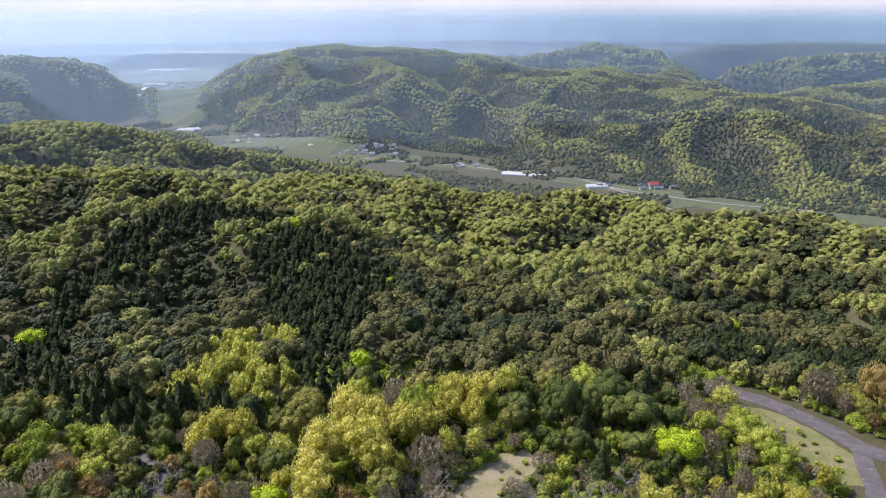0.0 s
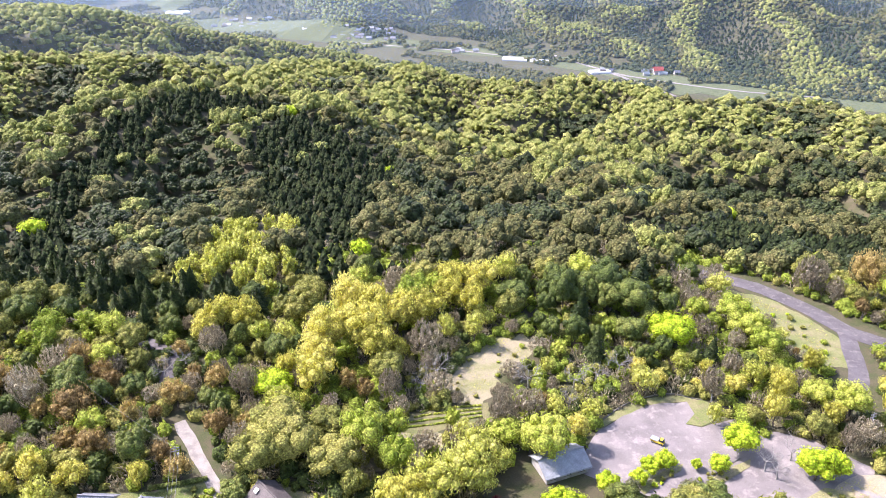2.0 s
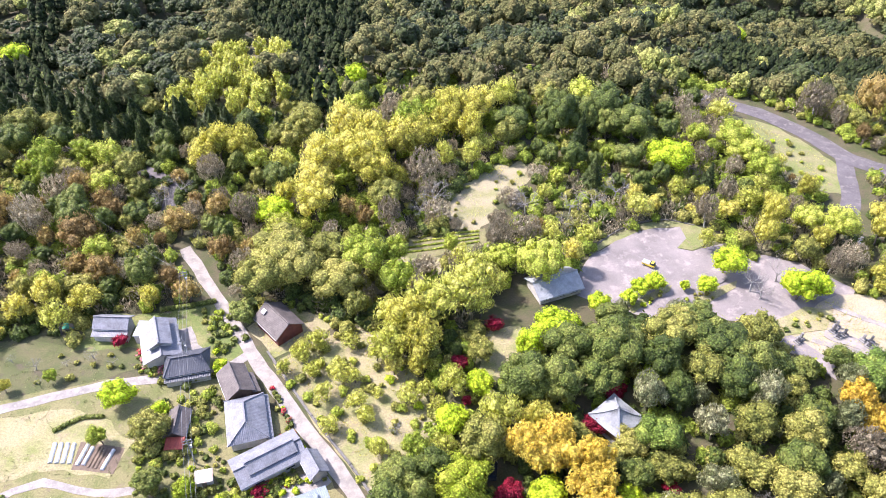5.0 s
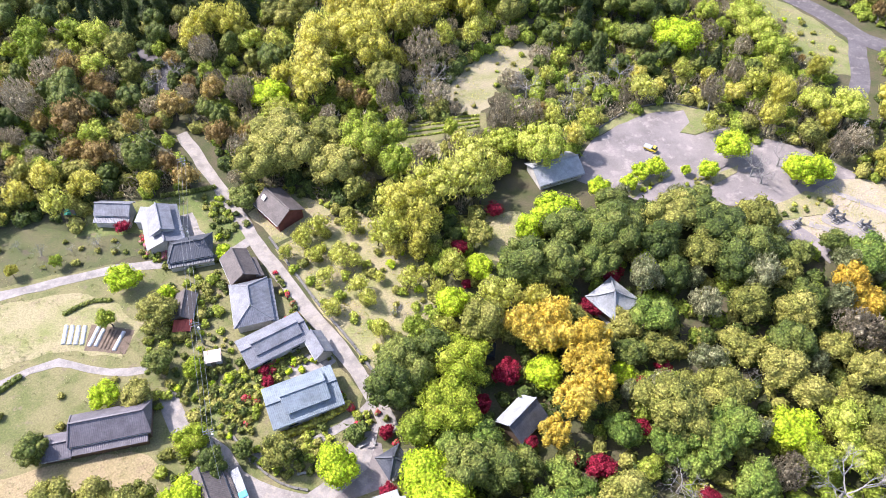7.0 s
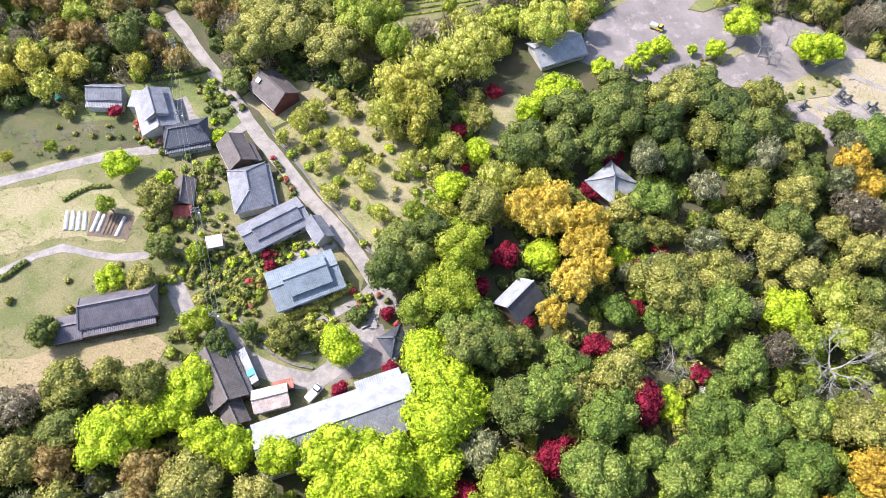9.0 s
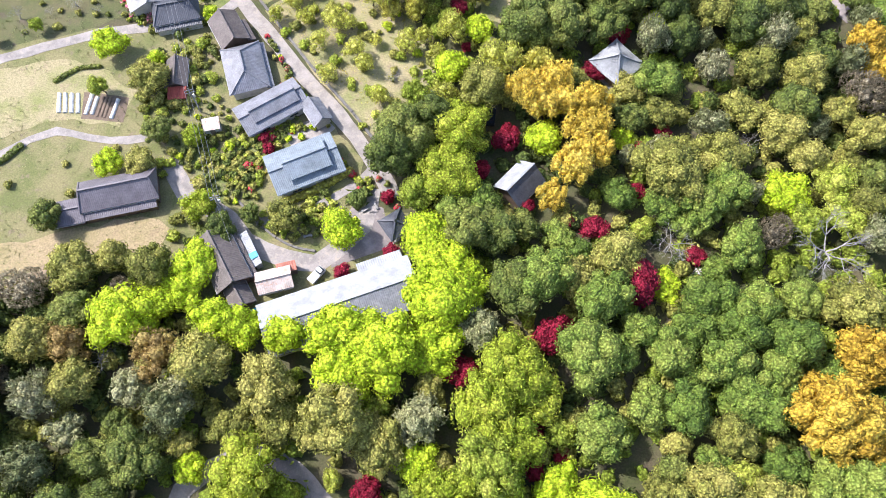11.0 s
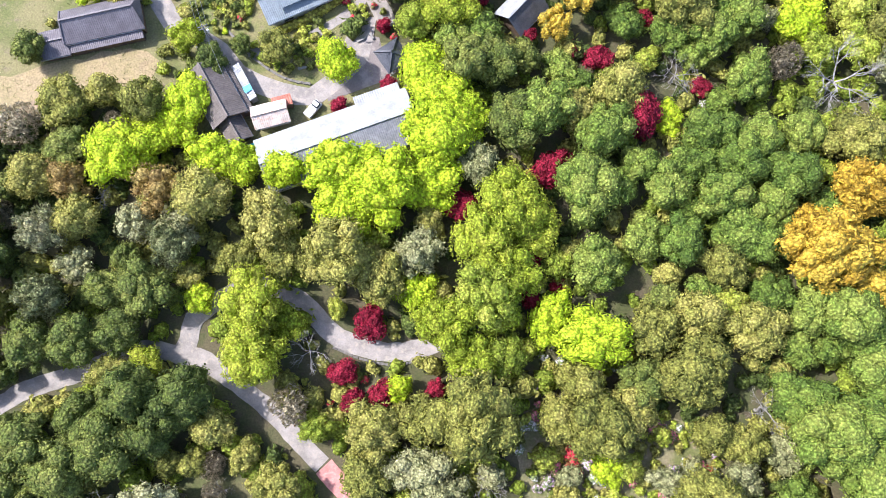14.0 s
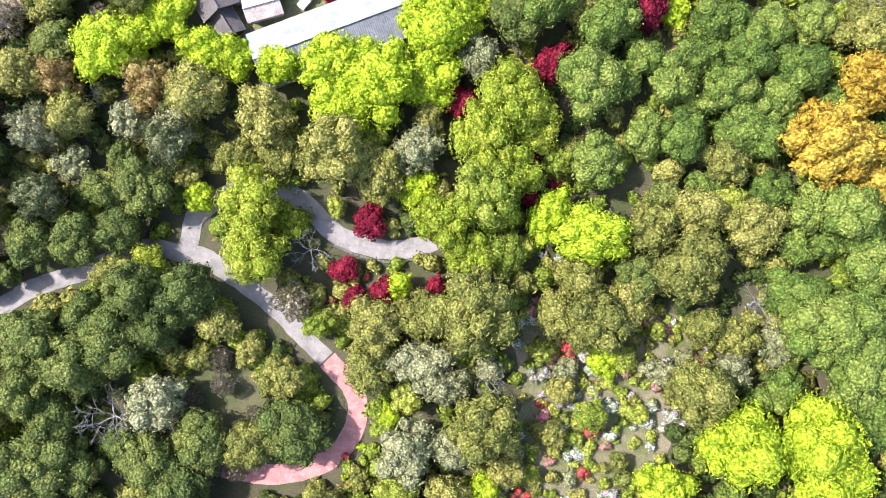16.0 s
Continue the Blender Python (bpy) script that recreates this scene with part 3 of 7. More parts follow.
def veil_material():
    """Bluish sheet standing in for thin sunlit haze: it scatters a little of the light and lets the rest through."""
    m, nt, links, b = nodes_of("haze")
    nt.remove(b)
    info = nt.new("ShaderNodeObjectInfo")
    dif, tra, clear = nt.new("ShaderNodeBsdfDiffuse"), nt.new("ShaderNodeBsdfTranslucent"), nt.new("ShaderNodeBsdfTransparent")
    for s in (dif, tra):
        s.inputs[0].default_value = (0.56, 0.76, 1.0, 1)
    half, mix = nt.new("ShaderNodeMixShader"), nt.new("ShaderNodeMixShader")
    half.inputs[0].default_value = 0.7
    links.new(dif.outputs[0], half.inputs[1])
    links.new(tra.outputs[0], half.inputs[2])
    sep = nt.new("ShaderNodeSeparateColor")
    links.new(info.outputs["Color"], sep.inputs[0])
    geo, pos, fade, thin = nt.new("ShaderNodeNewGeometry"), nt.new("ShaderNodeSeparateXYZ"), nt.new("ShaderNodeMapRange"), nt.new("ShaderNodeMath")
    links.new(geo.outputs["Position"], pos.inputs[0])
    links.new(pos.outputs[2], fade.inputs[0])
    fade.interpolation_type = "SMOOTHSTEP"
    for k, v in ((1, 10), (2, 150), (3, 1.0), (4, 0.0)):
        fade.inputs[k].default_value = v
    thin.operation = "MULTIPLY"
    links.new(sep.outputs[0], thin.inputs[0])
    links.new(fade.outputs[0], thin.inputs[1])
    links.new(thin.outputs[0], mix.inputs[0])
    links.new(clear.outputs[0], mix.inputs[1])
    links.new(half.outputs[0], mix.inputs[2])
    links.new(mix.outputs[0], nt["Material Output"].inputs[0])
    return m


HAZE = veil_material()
# Curved see-through sheets added in place of haze, denser farther out.
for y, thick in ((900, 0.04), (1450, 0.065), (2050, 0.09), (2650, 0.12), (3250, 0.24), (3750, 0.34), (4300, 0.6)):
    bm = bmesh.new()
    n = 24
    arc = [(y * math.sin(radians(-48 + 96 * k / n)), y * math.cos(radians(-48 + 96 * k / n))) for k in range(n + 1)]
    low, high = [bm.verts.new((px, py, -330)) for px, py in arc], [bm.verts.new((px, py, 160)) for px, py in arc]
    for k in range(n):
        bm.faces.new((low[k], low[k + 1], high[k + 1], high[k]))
    veil = tagged(link_bm("haze", bm, HAZE), "bluish sheet standing in for thin spring haze over the valley", "haze", kind="structure")
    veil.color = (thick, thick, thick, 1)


def far_sky():
    """Glowing backdrop: sea, coastal plain, haze and pale sky beyond the last hills, painted as colour bands."""
    m, nt, links, b = nodes_of("distance")
    nt.remove(b)
    geo, sep = nt.new("ShaderNodeNewGeometry"), nt.new("ShaderNodeSeparateXYZ")
    links.new(geo.outputs["Position"], sep.inputs[0])

    def scaled(src, lo, hi):
        r = nt.new("ShaderNodeMapRange")
        r.inputs["From Min"].default_value, r.inputs["From Max"].default_value = lo, hi
        links.new(src, r.inputs[0])
        return r.outputs[0]
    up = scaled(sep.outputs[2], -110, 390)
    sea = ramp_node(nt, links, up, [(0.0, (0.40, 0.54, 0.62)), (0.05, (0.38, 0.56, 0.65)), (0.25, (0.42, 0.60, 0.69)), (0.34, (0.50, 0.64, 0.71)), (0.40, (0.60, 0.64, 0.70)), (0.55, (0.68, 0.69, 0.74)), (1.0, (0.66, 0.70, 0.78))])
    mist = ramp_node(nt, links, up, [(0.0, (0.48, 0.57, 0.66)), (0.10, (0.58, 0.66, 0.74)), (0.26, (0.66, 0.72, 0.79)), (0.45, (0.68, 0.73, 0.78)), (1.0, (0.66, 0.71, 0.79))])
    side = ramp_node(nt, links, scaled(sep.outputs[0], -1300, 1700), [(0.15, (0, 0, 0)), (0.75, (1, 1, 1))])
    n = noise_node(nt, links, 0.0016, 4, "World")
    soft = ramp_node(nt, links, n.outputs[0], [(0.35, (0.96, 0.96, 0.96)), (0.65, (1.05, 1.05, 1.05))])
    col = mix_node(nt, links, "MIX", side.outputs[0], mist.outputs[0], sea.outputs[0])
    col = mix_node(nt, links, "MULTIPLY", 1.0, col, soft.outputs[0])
    # The ring gives off its own painted colours, haze included.
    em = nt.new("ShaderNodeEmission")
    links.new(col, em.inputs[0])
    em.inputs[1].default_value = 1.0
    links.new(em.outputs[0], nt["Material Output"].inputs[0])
    return m


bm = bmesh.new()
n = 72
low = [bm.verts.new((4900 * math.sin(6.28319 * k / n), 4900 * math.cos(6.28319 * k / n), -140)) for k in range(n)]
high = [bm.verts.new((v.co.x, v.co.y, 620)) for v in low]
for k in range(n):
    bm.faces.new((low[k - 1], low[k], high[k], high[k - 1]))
tagged(link_bm("backdrop", bm, far_sky()), "glowing backdrop painted with hazy sea, coastal plain and pale sky", "backdrop", kind="structure")


# ---- crowns ----
def ico(sub):
    bm = bmesh.new()
    bmesh.ops.create_icosphere(bm, subdivisions=sub, radius=1)
    v = np.array([p.co for p in bm.verts])
    f = np.array([[p.index for p in q.verts] for q in bm.faces])
    bm.free()
    return v, f


ICO = {1: ico(1), 2: ico(2)}


def unit(v):
    return v / (np.linalg.norm(v, axis=-1, keepdims=True) + 1e-9)


def sprays(rng, p, n, size, aspect=0.6, tilt=0.6, upright=False):
    """Creased leaf sprays at places p that face the ways n."""
    n = unit(n + rng.normal(0, tilt, n.shape))
    t = unit(np.cross(n, rng.normal(0, 1, n.shape)))
    if upright:
        t = unit(n * 0.5 + rng.normal(0, 0.3, n.shape) + [0, 0, 1.0])
        n = unit(np.cross(t, rng.normal(0, 1, n.shape)))
    b = np.cross(n, t)
    s = (size * rng.uniform(0.6, 1.4, len(p)))[:, None]
    q = np.stack([p + t * s, p + b * s * aspect - n * s * 0.3, p - t * s, p - b * s * aspect - n * s * 0.3], 1).reshape(-1, 3)
    i = np.arange(len(p))[:, None] * 4
    f = np.stack([i + [0, 1, 2], i + [0, 2, 3]], 1).reshape(-1, 3)
    return q, f


def join(pieces):
    vs, fs, off = [], [], 0
    for v, f in pieces:
        vs.append(v), fs.append(f + off)
        off += len(v)
    return np.concatenate(vs), np.concatenate(fs)


def round_crown(seed, lobes=12, leaves=420, leaf=0.085, flat=0.72, spread=0.58, lobe=0.42, core=1, tall=1.0, aspect=0.45, low=-0.35, fill=0.86, core_r=0.72, upright=False):
    """A crown of overlapping lobes with leaf sprays over them; radius 1, centred."""
    rng = np.random.default_rng(seed)
    k = np.arange(lobes) + 0.5
    z = 1 - k / lobes * (1 - low)
    a = k * 2.39996 + rng.uniform(0, 6)
    c = np.stack([np.sqrt(1 - z * z) * np.cos(a), np.sqrt(1 - z * z) * np.sin(a), z], -1)
    c = c * spread * rng.uniform(0.66, 1.25, (lobes, 1)) * [1, 1, flat]
    r = lobe * rng.uniform(0.6, 1.35, lobes)
    sc = np.array([1, 1, tall])
    iv, jf = ICO[core]
    out = []
    if core_r and lobes > 6:  # dense middle
        cv, cf = ICO[1]
        out.append((cv * core_r * [1, 1, max(flat, tall * 0.7)] * (1 + rng.normal(0, 0.05, (len(cv), 1))), cf))
    for k, (ci, ri) in enumerate(zip(c, r)):
        v = ci + iv * sc * ri * fill * (1 + rng.normal(0, 0.07, (len(iv), 1)))
        buried = np.zeros(len(v), bool)
        for j, (cj, rj) in enumerate(zip(c, r)):
            if j != k:
                buried |= np.linalg.norm((v - cj) / sc, axis=1) < rj * fill * 0.86
        out.append((v, jf[~buried[jf].all(1)]))
    per = rng.choice(lobes, leaves * 4, p=r ** 2 / (r ** 2).sum())
    d = unit(rng.normal(0, 1, (leaves * 4, 3)))
    p = c[per] + d * sc * (r[per] * rng.uniform(0.9, 1.08, len(per)))[:, None]
    ok = (p[:, 2] > low * 1.3 - 0.1)
    for ci, ri in zip(c, r):
        ok &= np.linalg.norm((p - ci) / sc, axis=1) > ri * 0.88
    p, d = p[ok][:leaves], d[ok][:leaves]
    out.append(sprays(rng, p, d + [0, 0, 0.3], leaf, aspect, 0.75, upright))
    return join(out)


def cedar_crown(seed, tiers=8, points=9, leaves=160, tall=2.3):
    """A narrow conifer: drooping ragged tiers round a spire; radius 1, from z 0 up."""
    rng = np.random.default_rng(seed)
    out = []
    for t in range(tiers):
        f = t / tiers
        z, r = tall * f, (1 - f) ** 0.8 * rng.uniform(0.85, 1.1)
        a = np.arange(points * 2) * np.pi / points + rng.uniform(0, 6)
        rr = r * np.where(np.arange(points * 2) % 2, 0.6, 1.0) * rng.uniform(0.85, 1.15, points * 2)
        rim = np.stack([rr * np.cos(a), rr * np.sin(a), z - 0.12 * rr / max(r, 0.1) + rng.normal(0, 0.04, points * 2)], -1)
        top = np.array([[0, 0, z + tall / tiers * 1.7]])
        n = points * 2
        out.append((np.concatenate([rim, top]), np.array([[i, (i + 1) % n, n] for i in range(n)])))
    h = rng.uniform(0, 1, leaves) ** 1.5
    a = rng.uniform(0, 6.3, leaves)
    r = (1 - h) ** 0.8 * rng.uniform(0.6, 1.0, leaves)
    d = np.stack([np.cos(a), np.sin(a), 0.5 + 0 * a], -1)
    p = d * r[:, None]
    p[:, 2] = h * tall + rng.uniform(0, 0.2, leaves)
    out.append(sprays(rng, p, d, 0.13, 0.5))
    return join(out)


def limbs(rng, base, tip, r0, r1, sides=5, bends=3):
    """A tapered, slightly crooked limb."""
    base, tip = np.array(base, float), np.array(tip, float)
    axis = unit(tip - base)
    u = unit(np.cross(axis, [0.3, 0.9, 0.2]))
    w = np.cross(axis, u)
    v = []
    for k in range(bends + 1):
        f = k / bends
        p = base + (tip - base) * f + (u * rng.normal(0, 0.05) + w * rng.normal(0, 0.05)) * np.linalg.norm(tip - base) * (0 < k < bends)
        r = r0 + (r1 - r0) * f
        for s in range(sides):
            v.append(p + (u * math.cos(6.2832 * s / sides) + w * math.sin(6.2832 * s / sides)) * r)
    f = []
    for k in range(bends):
        for s in range(sides):
            a, b, c, d = k * sides + s, k * sides + (s + 1) % sides, (k + 1) * sides + (s + 1) % sides, (k + 1) * sides + s
            f += [(a, b, c), (a, c, d)]
    return np.array(v), np.array(f)


def trunk_mesh(seed, top=1.15, r0=0.075, boughs=5, reach=0.45):
    rng = np.random.default_rng(seed)
    out = [limbs(rng, (0, 0, -0.12), (rng.normal(0, 0.04), rng.normal(0, 0.04), top), r0, r0 * 0.35, 6, 3)]
    for k in range(boughs):
        a, z = k * 2.4 + rng.uniform(0, 1), top * rng.uniform(0.45, 0.85)
        out.append(limbs(rng, (0, 0, z), (reach * math.cos(a), reach * math.sin(a), z + 0.35), r0 * 0.45, r0 * 0.12, 3, 1))
    return join(out)


def bare_mesh(seed):
    """A leafless spreading crown of forked branches."""
    rng = np.random.default_rng(seed)
    out = []

    def fork(p, way, length, r, depth):
        tip = p + way * length
        out.append(limbs(rng, p, tip, r, r * 0.6, 3, 2 if depth < 2 else 1))
        if depth < 5:
            for _ in range(3):
                w = unit(way + rng.normal(0, 0.55, 3) + [0, 0, 0.05])
                fork(p + way * length * rng.uniform(0.65, 1.0), w, length * rng.uniform(0.6, 0.8), r * 0.55, depth + 1)
    for k in range(5):
        a = k * 1.2566 + rng.uniform(0, 0.6)
        fork(np.array([0, 0, 0.55]), unit(np.array([math.cos(a), math.sin(a), 0.75])), 0.38, 0.02, 1)
    return join(out)


def tri_mesh(name, vf, material, smooth_faces=False):
    v, f = vf
    me = bpy.data.meshes.new(name)
    me.vertices.add(len(v))
    me.vertices.foreach_set("co", np.ascontiguousarray(v, np.float32).ravel())
    me.loops.add(len(f) * 3)
    me.loops.foreach_set("vertex_index", np.ascontiguousarray(f, np.int32).ravel())
    me.polygons.add(len(f))
    me.polygons.foreach_set("loop_start", np.arange(0, len(f) * 3, 3, dtype=np.int32))
    me.update(calc_edges=True)
    me.validate()
    if smooth_faces:
        me.polygons.foreach_set("use_smooth", np.ones(len(me.polygons), bool))
    me.materials.append(material)
    return me


# name, label, crown maker, leaves, bark, crown height and trunk, in crown radii
KINDS = {
    "lime": ("lime_green_maple_tree", "maple tree in bright yellow-green new leaf", lambda s: round_crown(s, 15, 1300, 0.048, 0.6, 0.64, 0.36), 1.0),
    "maple": ("red_maple_tree", "small maple tree with deep crimson leaves", lambda s: round_crown(s, 12, 700, 0.08, 0.6, 0.62, 0.38), 0.95),
    "gold": ("golden_bamboo_clump", "tall feathery clump of golden-orange foliage", lambda s: round_crown(s, 22, 1500, 0.075, 0.55, 0.7, 0.2, 1, 2.5, 0.25, -0.1, 0.8, 0.45), 1.4),
    "evergreen": ("evergreen_oak_tree", "rounded dense dark green evergreen tree", lambda s: round_crown(s, 16, 1050, 0.048, 0.8, 0.64, 0.37, fill=0.9), 1.15),
    "camphor": ("camphor_tree", "rounded camphor tree with dense mid-green leaves", lambda s: round_crown(s + 20, 16, 1050, 0.046, 0.8, 0.64, 0.37, fill=0.92), 1.1),
    "olive": ("olive_brown_oak_tree", "broad oak with olive-brown young leaves", lambda s: round_crown(s, 15, 1050, 0.054, 0.75, 0.63, 0.36), 1.15),
    "rusty": ("russet_leaf_tree", "airy tree in russet-brown young leaf", lambda s: round_crown(s, 13, 1200, 0.065, 0.9, 0.62, 0.32, 1, 1.2, 0.35, -0.35, 0.72, 0.55, True), 1.25),
    "spring": ("spring_green_tree", "airy tree in soft light green leaf", lambda s: round_crown(s, 15, 1150, 0.055, 0.72, 0.65, 0.33, 1, 1.1, 0.4, -0.35, 0.8, 0.66), 1.15),
    "fresh": ("fresh_green_tree", "broad airy tree in bright fresh green leaf", lambda s: round_crown(s + 3, 15, 1200, 0.058, 0.72, 0.65, 0.34, 1, 1.1, 0.35, -0.35, 0.82, 0.66), 1.15),
    "amber": ("amber_leaf_tree", "domed broadleaf tree in amber-yellow young leaf", lambda s: round_crown(s + 8, 18, 1100, 0.06, 0.72, 0.66, 0.3, fill=0.9), 1.1),
    "pale": ("grey_green_tree", "tree with pale grey-green leaves", lambda s: round_crown(s, 14, 900, 0.06, 0.7, 0.65, 0.34), 1.1),
    "yellow": ("yellow_leaf_tree", "slender tree in yellow-olive spring leaf", lambda s: round_crown(s, 14, 1250, 0.065, 1.0, 0.64, 0.31, 1, 1.3, 0.38, -0.35, 0.76, 0.62, True), 1.4),
    "bamboo": ("bamboo_clump", "feathery clump of grey-green bamboo", lambda s: round_crown(s, 12, 1100, 0.11, 1.0, 0.62, 0.28, 1, 1.6, 0.18, -0.3, 0.7, 0.6, True), 1.4),
    "budding": ("budding_tree", "thin airy tree in pale yellow-green bud", lambda s: round_crown(s, 13, 1150, 0.075, 0.8, 0.63, 0.32, 1, 1.1, 0.3, -0.35, 0.6, 0.45, True), 1.05),
    "poplar": ("poplar_tree", "tall slender poplar in pale yellow-green leaf", lambda s: round_crown(s, 16, 900, 0.07, 1.6, 0.62, 0.3, 1, 1.5, 0.34, -0.9, 0.76, 0.5, True), 1.4),
    "cedar": ("cedar_tree", "dark green conical cedar tree", cedar_crown, 0.6),
    "twig": ("twiggy_tree", "small tree with bare mauve-grey twigs", lambda s: round_crown(s, 12, 1200, 0.14, 0.85, 0.6, 0.32, 1, 1.2, 0.06, -0.3, 0.35, 0.35, True), 1.0),
}
PROTO, USED = {}, {}


def thinner(vf, seed):
    """The same crown with fewer leaf sprays, for trees farther off."""
    v, f = vf
    sizes = np.arange(len(f)) >= len(f) - 1600
    keep = ~sizes | ((np.arange(len(f)) // 2) % 10 < 4)
    return v, f[keep]


def tree(kind, x, y, r, seed, tall=1.0):
    """A tree of a kind with crown radius r; the first of each shape is built, later ones are copies of it."""
    rng = random.Random(seed)
    v = rng.randrange(3) + (3 if y > 105 else 0)
    m = Matrix.LocRotScale((x, y, float(land(x, y))), Euler((rng.uniform(-0.12, 0.12), rng.uniform(-0.12, 0.12), rng.uniform(0, 6.28))), (r * rng.uniform(0.88, 1.2), r * rng.uniform(0.88, 1.2), r * tall * rng.uniform(0.85, 1.15)))
    name, label, *_ = KINDS[kind] if kind != "bare" else ("bare_tree", "leafless tree with pale grey branches")
    if (kind, v) not in PROTO:
        base = tagged(new(name), label, "bamboo" if kind in ("gold", "bamboo") else "tree", name.replace("_", " ") + "s")
        if kind == "bare":
            t = new("trunk", tri_mesh("trunk", trunk_mesh(v + 70, 0.6, 0.06, 0), GREY_BARK))
            c = new("crown", tri_mesh("crown", bare_mesh(v + 40), GREY_BARK))
        else:
            up = KINDS[kind][3]
            t = new("trunk", tri_mesh("trunk", trunk_mesh(v + 10, up * (3.0 if kind == "cedar" else 1.0), 0.07, 0 if kind == "cedar" else 5), GREY_BARK if kind == "twig" else BARK))
            vf = KINDS[kind][2](v + 5)
            if v > 2 and kind != "cedar":
                vf = thinner(vf, v)
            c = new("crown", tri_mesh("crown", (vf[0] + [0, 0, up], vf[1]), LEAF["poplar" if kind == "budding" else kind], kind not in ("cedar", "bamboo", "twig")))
        t.parent = c.parent = base
        PROTO[kind, v] = base
        base.matrix_basis = m
    else:
        copy_thing(PROTO[kind, v], m).scale = m.to_scale()
    TREES.append((x, y, r))


TREES = []


# ---- the trees that stand apart, by kind: x, y, crown radius ----
LIME_1 = [(-53.6, 34.1, 4.3), (-48.1, 37.2, 3.2), (-44.5, 38.5, 2.7), (-37.3, 34.7, 3.6), (-33.8, 32.8, 2.7), (-26.6, 31.2, 3.6), (-16.6, 31.4, 5.4), (-8.6, 27.6, 5.8), (-15.9, 25.1, 5), (-1.2, 35.6, 5.9), (-2.3, 29.3, 4.9), (3.4, 39.1, 4.1), (-40.5, 10.8, 2.3), (-4.9, 11.3, 3.1), (17, 5.9, 3.4), (22.7, 3.1, 5.2), (-7.9, -4.3, 2.2), (25.4, -16.7, 2.5), (44.6, -31.8, 6.7), (55.4, -28.4, 6.2), (60.5, -35.7, 5.3), (33.8, -36.5, 3.6), (-10.6, -25.7, 1.9), (5.2, -37.4, 2.7), (-65.4, 91.3, 3.1), (-55.6, 87.6, 1.8), (-46, 98.7, 2), (-61.5, 64.6, 2.6), (-18, 51.1, 3.7), (-2.4, 48.8, 4.3), (0.4, 41.7, 4.7), (-43, 43.3, 3.8)]
LIME_2 = [(24.1, 107.2, 4.2), (19, 103.3, 3.3), (27.9, 109.5, 3), (7.4, 92.9, 3.1), (2.1, 85.2, 3.1), (18.4, 67.6, 3.6), (42.2, 93.1, 2.9), (60.7, 55.9, 4), (33.1, 68.5, 2.4), (36.2, 115.5, 2.8), (43.2, 118.5, 2.2), (46.8, 121.9, 2.3), (50.3, 123.7, 2.5), (57.3, 123, 1.4), (68.5, 128.8, 3.9), (62.3, 122.5, 2.2), (82.7, 119.5, 4), (87.5, 121.2, 3.1), (37.9, 39.5, 2.3), (64.8, 171.2, 5.2), (-43.2, 148.9, 4.4), (-29.1, 233.7, 3.3)]
LIME_3 = [(-19.4, 135.1, 3.5), (-158, 253, 4.4), (-28, 222, 4), (-23, 290, 3.6), (-28, 354, 3.6), (-86, 407, 3.6), (132, 306, 4.6)]
MAPLE_1 = [(3.1, 24.7, 2.5), (-12.5, 6.1, 2.8), (-17.2, -1.5, 2.3), (-15, -6.1, 2.1), (-10.9, -4.8, 2.1), (13.8, 9.8, 1.8), (17.9, 11.5, 1.4), (13.9, 15.7, 1.6), (17.5, 30.4, 3.2), (20.3, 32.6, 1.8), (-2.2, -4.8, 1.6), (-69.7, 106.6, 1.8), (12.1, 110.5, 1.8), (3.8, 99.2, 1.7), (12.2, 68.5, 2.7), (6.8, 62, 2.1), (-10.3, 57.9, 1.4), (-9.3, 46.6, 1.6), (22.4, 52.5, 1.5), (26.7, 50.5, 2.5), (36.5, 66.3, 1.6), (41.4, 70.3, 1.6), (35.3, 58.1, 1.5), (33, 39.7, 3.5), (-17.9, 43.4, 1.4), (34.6, 92.3, 2.6), (29.7, 84.5, 2.3), (45, 82.2, 1.4), (43.9, 45.1, 1.7), (5.1, 90.6, 1.1), (15.1, 55, 1.4), (-33.4, 70.4, 1.2)]
MAPLE_2 = [(-32.3, 68, 1.1)]
GOLD_1 = [(60.9, 15.8, 5.7), (58.3, 19.4, 4), (65.1, 11.3, 4.4), (66.9, 26.3, 4), (15.7, 76.3, 3.7), (20.1, 77.5, 3.7), (22.9, 73.6, 3.7), (26.5, 68.6, 3.6), (28, 63.9, 3), (22.6, 60.5, 3.5), (19.2, 56.1, 2.5), (18.6, 73.1, 3.1), (27.6, 73.6, 3.2), (81.6, 86.6, 3.3), (83.4, 82.4, 3.3)]
